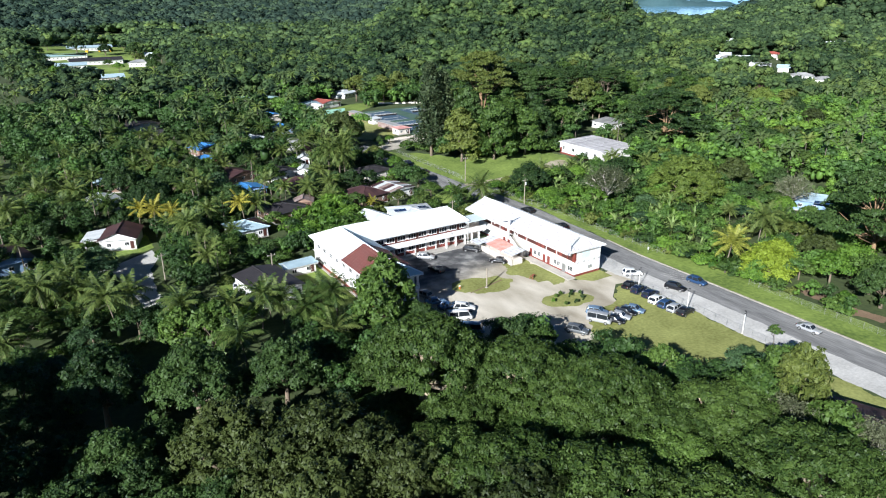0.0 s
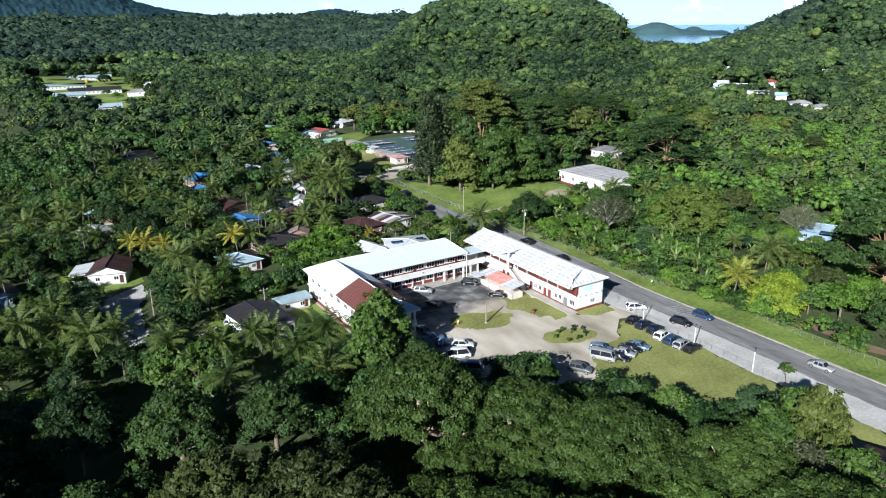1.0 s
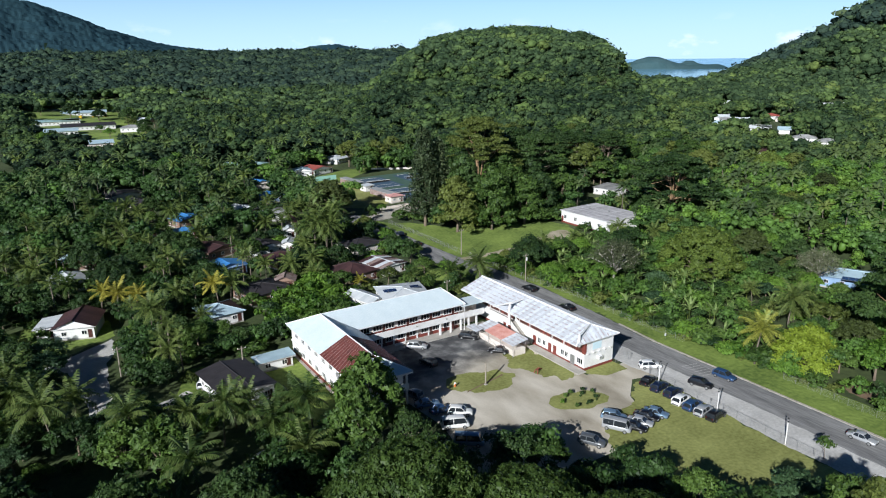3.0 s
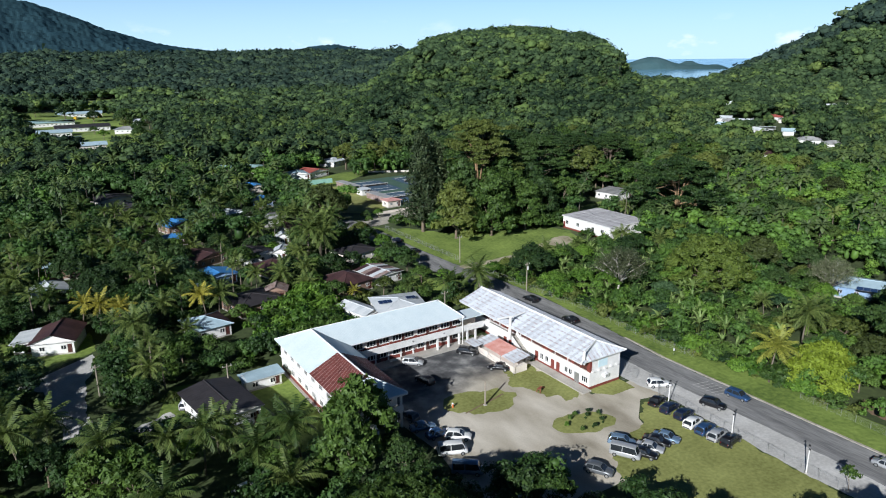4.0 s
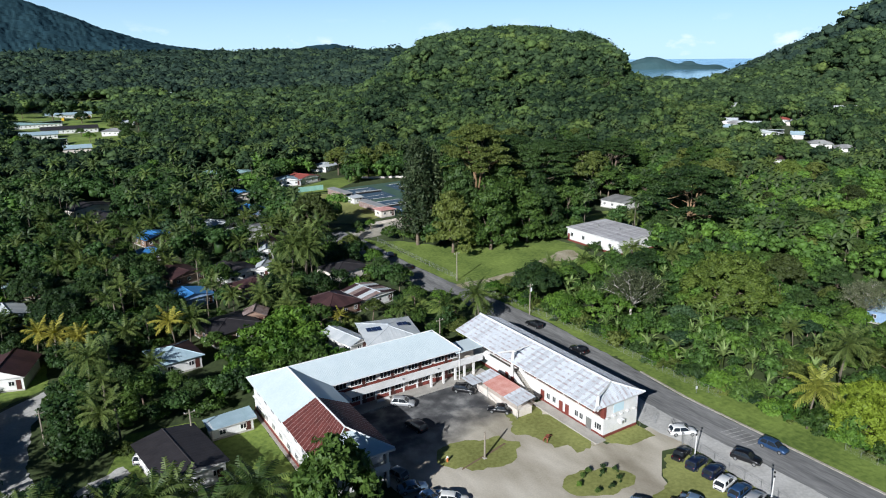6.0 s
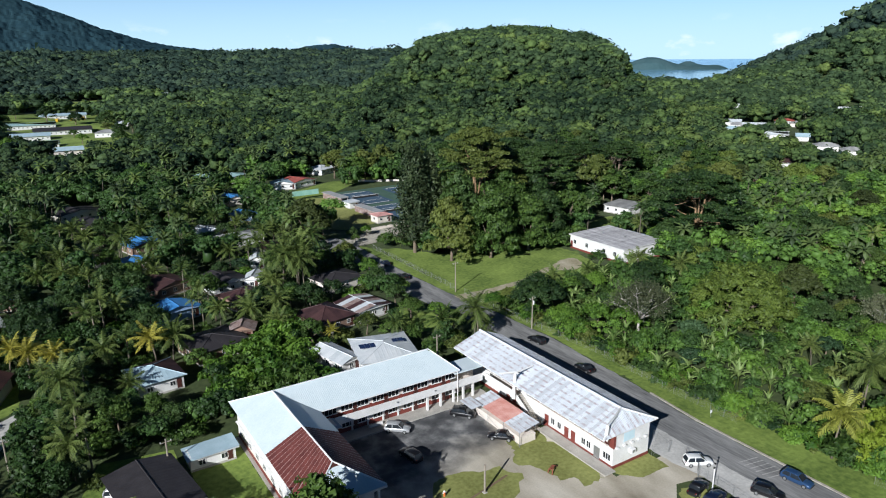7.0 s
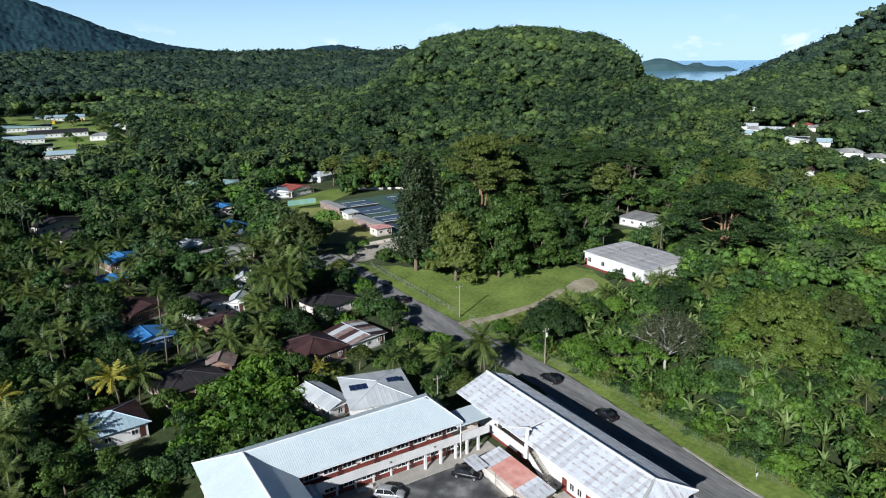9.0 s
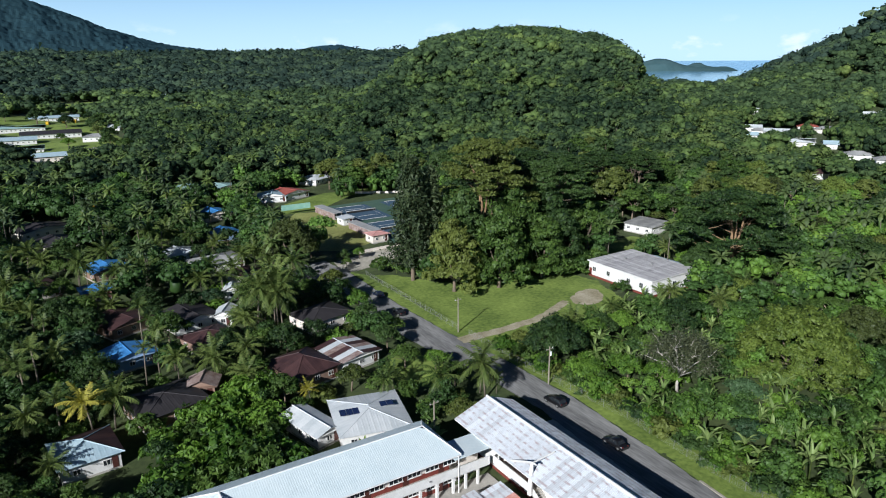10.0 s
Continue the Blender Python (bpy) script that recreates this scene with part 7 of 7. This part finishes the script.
put_all(broad, [(134, 163, 0.85), (171, 162, 0.9), (142, 142, 0.85), (151, 152, 0.8), (132, 172, 0.6), (140, 122, 0.7), (207, 178, 1.0), (164, 156, 0.9), (156, 166, 0.8), (111, 166, 0.6), (107, 160, 0.5), (150, 130, 0.8), (119, 262, 0.8), (126, 252, 0.5), (131, 252, 0.5), (124, 246, 0.4), (104, 152, 0.75), (110, 150.5, 0.6), (106.5, 178, 0.7), (107, 187, 0.7), (111.5, 174, 0.6), (80, 176, 0.8), (93, 175, 0.7), (74, 198, 0.85), (84, 200, 0.8), (95, 199, 0.8), (66, 203, 0.8)], 4.6)
# trees added west of the lane to throw shade over it
put_all([broad[1], broad[5]], [(7, 151, 0.9), (9.5, 160, 0.9), (5, 167, 0.9), (10, 170, 0.8), (12, 128, 0.8)], 4)
put_all(bush, [(131.5, 146, 1.1), (134, 149, 1.0), (133, 155, 1.0)], 3)
sow(50, 56, 151, 84, 184, 2.5, bush, 1.0, 1.6)
put_all([bush[1]], [(140, 223, 1.3), (146, 215, 1.4), (152, 210.5, 1.4), (158, 207.5, 1.3), (165, 206, 1.5), (172, 205, 1.5), (180, 205, 1.4), (135.5, 229, 1.2), (131, 236, 1.2), (186, 205, 1.4), (176, 203, 1.1)], 2.4)
put_all(broad, [(111.5, 194, 0.7), (109, 202, 0.75), (111.5, 211, 0.75), (111, 220, 0.8), (112.5, 230, 0.8), (108, 237, 0.8), (104, 226, 0.8)], 4)
for i in range(15):
    banana[i % 3].put(83.5 + i * 1.05, 150.6 + 1.1 * math.sin(i * 2.3), 0.8 + 0.2 * math.sin(i * 1.7), i * 1.1)
sow(170, 130.5, 82, 200, 182, 0.8, banana, 0.7, 1.15, 1.0, 1.4, cond=lambda x, y: x < 156 + (y - 84) * 0.35)
sow(20, 125, 232, 150, 262, 0.9, banana, 0.6, 0.9)
sow(112, -30, 122, 125, 300, 2.0, palms, 0.75, 1.1, cond=in_view)
sow(75, -40, 150, 110, 320, 0.9, betel, 0.8, 1.15, cond=in_view)
sow(16, 185, 100, 330, 300, 9, [dome, canopy_big[1]], 0.45, 0.75, 1.0, 1.3, cond=in_view)
sow(26, 185, 90, 330, 320, 6.5, mango, 0.5, 0.9, 1.0, 1.3, cond=in_view)
sow(14, 131, 84, 200, 180, 1.8, palms, 0.6, 0.9)
sow(60, 200, 100, 420, 300, 1.8, palms, 0.75, 1.05, cond=in_view)
put_all([mango[0], broad[1]], [(36, 562, 1.0), (28, 640, 1.2), (104, 700, 1.2), (106, 770, 1.3), (64, 780, 1.2), (74, 640, 0.9), (98, 575, 0.9), (20, 700, 1.3), (84, 735, 1.0), (30, 770, 1.2)], 6)
put_all(broad, [(106, 560, 1.3), (102, 600, 1.4), (30, 560, 1.3), (22, 610, 1.5), (100, 650, 1.2), (28, 690, 1.4), (112, 740, 1.5), (40, 800, 1.3), (75, 590, 1.1), (34, 520, 1.4), (84, 518, 1.3), (110, 520, 1.3), (116, 640, 1.5)], 5)
DARKS = [broad[1], broad[5], broad[1], broad[3]]
sow(45, -40, 30, 100, 112, 3.4, DARKS, 0.6, 1.0)
sow(85, -20, 100, 125, 290, 3.2, DARKS, 0.6, 1.1, cond=in_view)
sow(45, 131, 70, 300, 260, 3.8, [broad[0], broad[2], broad[1], broad[4], broad[5]], 0.6, 1.1, cond=in_view)
sow(80, 140, 200, 330, 360, 3.6, tall, 0.8, 1.15, cond=in_view)
sow(90, 130.5, 82, 205, 200, 1.4, [bush[1], bush[0], bush[1]], 0.5, 0.9)
sow(60, -20, 104, 110, 200, 1.5, [bush[1]], 0.5, 0.9, cond=in_view)
sow(100, 130, 60, 180, 180, 0.8, shrub, 0.7, 1.6)
sow(80, -20, 100, 120, 250, 1.0, shrub, 0.8, 2.0, cond=in_view)
for i in range(62):                   # hedge of shrubs behind the roadside fence
    y = 62 + i * 1.85
    x = float(np.interp(y, (62, 82, 104, 120, 139, 155, 170, 185), (132.6, 132.8, 131.4, 131.0, 131.8, 130.3, 129.2, 128.6))) + 0.7 * math.sin(i * 2.7)
    if not 64 < y < 75:
        (shrub + bush)[(i * 5) % 7].put(x, y, (1.0 + 0.5 * math.sin(i * 1.9)) * (1.25 if (i * 5) % 7 < 4 else 0.6), i * 1.3)
for x, y in ((88.5, 98.4), (90.4, 99.6), (92.0, 100.2), (94.6, 99.6), (95.8, 98.2), (94.6, 96.2), (92.2, 95.4), (89.6, 95.6), (93.4, 98.6)):
    shrub[int(x * 10) % 4].put(x, y, 0.26, x, 2.2)


# ---- joined woods: crowns past those planted singly ----


def joined(name, label, verts, tri_parts, mats):
    """One mesh from triangle lists: (index rows, per-face tint, material number, smooth)."""
    idx = np.concatenate([p[0] for p in tri_parts])
    me = bpy.data.meshes.new(name)
    nf = len(idx)
    me.vertices.add(len(verts))
    me.vertices.foreach_set("co", verts.ravel())
    me.loops.add(nf * 3)
    me.loops.foreach_set("vertex_index", idx.ravel())
    me.polygons.add(nf)
    me.polygons.foreach_set("loop_start", np.arange(nf) * 3)
    for m in mats:
        me.materials.append(m)
    me.polygons.foreach_set("material_index", np.concatenate([np.full(len(p[0]), p[2], np.int32) for p in tri_parts]))
    me.polygons.foreach_set("use_smooth", np.concatenate([np.full(len(p[0]), p[3], bool) for p in tri_parts]))
    at = me.attributes.new("tint", 'FLOAT', 'FACE')
    at.data.foreach_set("value", np.concatenate([p[1] for p in tri_parts]))
    me.update(calc_edges=True)
    tagged(new(name, me), label, "forest", kind="stuff")


ICO = bmesh.new()
bmesh.ops.create_icosphere(ICO, subdivisions=1, radius=1.0)
ICO_V = np.array([v.co[:] for v in ICO.verts])
ICO_F = np.array([[v.index for v in f.verts] for f in ICO.faces])
ICO.free()


def woods(name, x, y, size, lobes, leaves, leaf_rel, label, mat, tall_max=13.0, seed=3, jitter=0.45, spread=0.24, lift=0.0, mean=0.48, heart=0.88):
    """Many crowns in one mesh: each a dome or umbrella of leafy lobes, a lumpy heart in every lobe and small leaf tufts standing out all over it."""
    rnd = np.random.RandomState(seed)
    n = len(x)
    base = np.stack([x, y, land(x, y)], 1)
    umbrella = rnd.uniform(0, 1, n) < 0.3
    top = np.minimum(size * rnd.uniform(0.75, 1.45, n), tall_max) * 0.85 + rnd.uniform(1.0, 4.5, n)
    half = size * 0.5 * rnd.uniform(0.85, 1.2, n) * np.where(umbrella, 1.2, 1.0)
    # tint steps paint shade into western crowns and sunlight into eastern ones
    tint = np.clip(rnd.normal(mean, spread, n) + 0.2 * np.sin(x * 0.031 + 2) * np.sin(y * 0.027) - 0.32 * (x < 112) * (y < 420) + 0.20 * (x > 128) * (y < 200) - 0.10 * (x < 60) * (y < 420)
                   # haze painted in: tint drops with distance and shifts towards the lagoon
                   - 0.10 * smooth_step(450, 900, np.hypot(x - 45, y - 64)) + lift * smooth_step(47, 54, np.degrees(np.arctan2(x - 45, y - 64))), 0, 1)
    verts, faces, blades, ftint, btint = [], [], [], [], []
    count = 0
    turn = rnd.uniform(0, math.tau, n)
    for i in range(-1, lobes):
        if i < 0:                     # the shaded inside of the crown
            c = base + np.stack([0 * x, 0 * x, top * 0.42], 1)
            r, flat, own = half * 0.5, 0.34 * top / (half * 0.5 + 0.1), tint
        else:
            q = math.sqrt((i + 0.4) / lobes) * rnd.uniform(0.8, 1.1, n)
            a = turn + i * 2.39996 + rnd.uniform(-0.35, 0.35, n)
            z = top * np.where(umbrella, 0.80 - 0.10 * q ** 2, 0.84 - 0.40 * q ** 2.2) * rnd.uniform(0.92, 1.08, n)
            c = base + np.stack([0.70 * half * q * np.cos(a), 0.70 * half * q * np.sin(a), z], 1)
            r = half * (0.98 / math.sqrt(lobes) + 0.10) * rnd.uniform(0.75, 1.25, n)
            flat, own = np.where(umbrella, 0.55, 0.8), np.clip(tint + rnd.normal(0, 0.06, n), 0, 1)
        hv = ICO_V[None] * rnd.uniform(0.68, 1.06, (n, len(ICO_V), 1)) * (r * heart)[:, None, None]
        hv[:, :, 2] *= np.asarray(flat)[:, None]
        verts.append((c[:, None] + hv).reshape(-1, 3))
        faces.append((ICO_F[None] + (count + np.arange(n) * len(ICO_V))[:, None, None]).reshape(-1, 3))
        ftint.append(np.repeat(own, len(ICO_F)))
        count += n * len(ICO_V)
        for k in range(leaves if i >= 0 else 0):
            d = rnd.normal(0, 1, (n, 3))
            d[:, 2] = np.abs(d[:, 2]) * 1.1 - 0.35
            d += 0.4 * (c - base) / (half[:, None] + 1) * np.array([1, 1, 0])
            d /= np.linalg.norm(d, axis=1)[:, None]
            pt = c + d * (r * rnd.uniform(0.78, 1.12, n))[:, None] * np.stack([np.ones(n), np.ones(n), flat], 1)
            sz = (r * leaf_rel * rnd.uniform(0.6, 1.4, n))[:, None]
            nr = d + np.array([0, 0, 0.3]) + rnd.normal(0, jitter, (n, 3))
            nr /= np.linalg.norm(nr, axis=1)[:, None]
            t = np.cross(nr, rnd.normal(0, 1, (n, 3)))
            t /= np.linalg.norm(t, axis=1)[:, None]
            b = np.cross(nr, t)
            blades.append(np.stack([pt - t * sz * 0.6 - b * sz * 0.6, pt - t * sz * 0.6 + b * sz * 0.6, pt + t * sz * 0.9 - nr * sz * 0.25], 1))
            btint.append(own)
    bv = np.concatenate(blades).reshape(-1, 3)
    joined(name, label, np.concatenate(verts + [bv]), [(np.concatenate(faces), np.concatenate(ftint), 0, True), (np.arange(len(bv)).reshape(-1, 3) + count, np.concatenate(btint), 0, False)], [mat])


def grove(name, x, y, tall_lo, tall_hi, reach, label, seed, mat):
    """Many palm heads in one mesh: thin leaning trunks under stars of arching fronds."""
    rnd = np.random.RandomState(seed)
    n = len(x)
    base = np.stack([x, y, land(x, y)], 1)
    up = rnd.uniform(tall_lo, tall_hi, n)
    head = base + np.stack([rnd.normal(0, 0.6, n), rnd.normal(0, 0.6, n), up], 1)
    verts, faces, trunk = [], [], []
    count = 0
    ring = []
    for k in range(3):
        q = math.tau * k / 3
        off = np.array([math.cos(q), math.sin(q), 0]) * 0.2
        verts += [base + off, head + off * 0.7]
        ring.append((count, count + n))
        count += 2 * n
    ids = np.arange(n)
    for k in range(3):
        a, b, c, d = ring[k][0], ring[(k + 1) % 3][0], ring[(k + 1) % 3][1], ring[k][1]
        trunk += [np.stack([a + ids, b + ids, c + ids], 1), np.stack([a + ids, c + ids, d + ids], 1)]
    for k in range(13):
        q = k * 2.39996 + rnd.uniform(-0.3, 0.3, n)
        pitch = 1.1 - 1.6 * k / 13 + rnd.uniform(-0.1, 0.1, n)
        ln = reach * rnd.uniform(0.8, 1.15, n)
        flat = np.stack([np.cos(q), np.sin(q), np.zeros(n)], 1)
        side = np.stack([-np.sin(q), np.cos(q), np.zeros(n)], 1)
        zed = np.array([0, 0, 1.0])
        mid = head + flat * (ln * 0.5 * np.cos(pitch))[:, None] + zed * (ln * 0.5 * np.sin(pitch))[:, None]
        tip = mid + flat * (ln * 0.48 * np.cos(pitch - 0.7))[:, None] + zed * (ln * 0.5 * np.sin(pitch - 0.75))[:, None]
        w = (ln * 0.17)[:, None]
        drop = zed * w * 0.7
        for sg in (1, -1):
            verts += [head, mid, mid + side * sg * w - drop, tip, head + flat * (ln * 0.2)[:, None] + side * sg * w * 0.7 - drop * 0.4 + zed * (ln * 0.16 * np.sin(pitch))[:, None]]
            a = count
            faces += [np.stack([a + ids, a + n + ids, a + 4 * n + ids], 1), np.stack([a + n + ids, a + 2 * n + ids, a + 4 * n + ids], 1), np.stack([a + n + ids, a + 3 * n + ids, a + 2 * n + ids], 1)]
            count += 5 * n
    tint = np.clip(rnd.normal(0.55, 0.16, n), 0, 1)
    joined(name, label, np.concatenate(verts), [(np.concatenate(trunk), np.tile(tint, len(trunk)), 1, True), (np.concatenate(faces), np.tile(tint, len(faces)), 0, False)], [mat, BARK_PALM])


def fill(r0, r1, a0, a1, step, seed, fixed=None, close=0.0):
    """Random crown places in a sector round the end of the flight; size grows with distance unless fixed."""
    rnd = np.random.RandomState(seed)
    if fixed:
        count = int(math.radians(a1 - a0) * 0.5 * (r1 ** 2 - r0 ** 2) / (fixed ** 2 * 0.36))
        r = np.sqrt(rnd.uniform(r0 ** 2, r1 ** 2, count))
        size = fixed * rnd.uniform(0.6, 1.35, count)
    else:
        count = int(math.radians(a1 - a0) * step * step / 0.5 * math.log(r1 / r0))
        r = r0 * (r1 / r0) ** rnd.uniform(0, 1, count)
        size = r / step * rnd.uniform(0.6, 1.3, count)
    az = np.radians(rnd.uniform(a0, a1, count))
    x, y = 45 + r * np.sin(az), 64 + r * np.cos(az)
    keep = land(x, y) > -16
    f, s = (x - 45) * 0.609 + (y - 64) * 0.793, (x - 45) * 0.793 - (y - 64) * 0.609
    keep &= ~((f > 1020) & (f < 2400) & (np.abs(s) < 120 * f / 1020))      # bare behind the hill
    for bx0, by0, bx1, by1 in CLEAR:
        keep &= ~((x > bx0 - size * 0.4) & (x < bx1 + size * 0.4) & (y > by0 - size * 0.4) & (y < by1 + size * 0.4))
    for bx, by, half in SPOTS:
        far = math.hypot(bx - 45, by - 64)
        ux, uy = (45 - bx) / far, (64 - by) / far
        s, q = (x - bx) * ux + (y - by) * uy, np.abs((x - bx) * uy - (y - by) * ux)
        keep &= (x - bx) ** 2 + (y - by) ** 2 > (half + 1 + size * 0.4) ** 2
        # an open strip on the near side of each house
        keep &= ~((s > 0) & (s < (half + 14 if far < 330 else half + 72)) & (q < half * 1.0 + size * 0.2))
    for bx, by, br in TAKEN:
        keep &= (x - bx) ** 2 + (y - by) ** 2 > (br * 0.72 + size * 0.28) ** 2
    return x[keep], y[keep], size[keep]


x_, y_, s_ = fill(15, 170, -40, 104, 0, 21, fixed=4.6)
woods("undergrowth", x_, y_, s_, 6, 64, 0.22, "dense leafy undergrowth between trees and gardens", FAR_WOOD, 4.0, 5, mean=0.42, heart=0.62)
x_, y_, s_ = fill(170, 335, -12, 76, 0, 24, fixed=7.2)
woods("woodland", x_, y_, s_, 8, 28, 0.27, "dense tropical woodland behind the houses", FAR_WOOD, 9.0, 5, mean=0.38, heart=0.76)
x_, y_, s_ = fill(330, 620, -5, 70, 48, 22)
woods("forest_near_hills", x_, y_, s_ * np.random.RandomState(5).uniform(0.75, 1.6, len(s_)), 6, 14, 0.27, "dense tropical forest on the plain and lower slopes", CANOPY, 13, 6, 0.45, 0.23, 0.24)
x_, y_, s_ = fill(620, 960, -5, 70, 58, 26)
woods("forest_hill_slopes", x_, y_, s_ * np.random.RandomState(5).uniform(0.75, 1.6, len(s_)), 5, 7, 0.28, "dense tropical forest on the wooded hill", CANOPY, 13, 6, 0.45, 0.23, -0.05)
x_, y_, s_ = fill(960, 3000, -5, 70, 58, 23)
woods("forest_far_hills", x_, y_, s_ * np.random.RandomState(6).uniform(0.8, 1.5, len(s_)), 3, 4, 0.30, "dense forest covering distant hills", CANOPY_HAZY, 13, 7, 0.5, 0.22, 0.05)
x_, y_, s_ = fill(185, 700, -9, 76, 24, 31)
pick_ = np.random.RandomState(9).uniform(0, 1, len(x_)) < np.where(np.degrees(np.arctan2(x_ - 45, y_ - 64)) < 30, 0.6, np.where(np.degrees(np.arctan2(x_ - 45, y_ - 64)) > 46, 0.62, 0.14))
grove("palm_grove", x_[pick_], y_[pick_], 8.5, 13.5, 3.9, "coconut palms standing out of the forest", 4, tinted_palm)
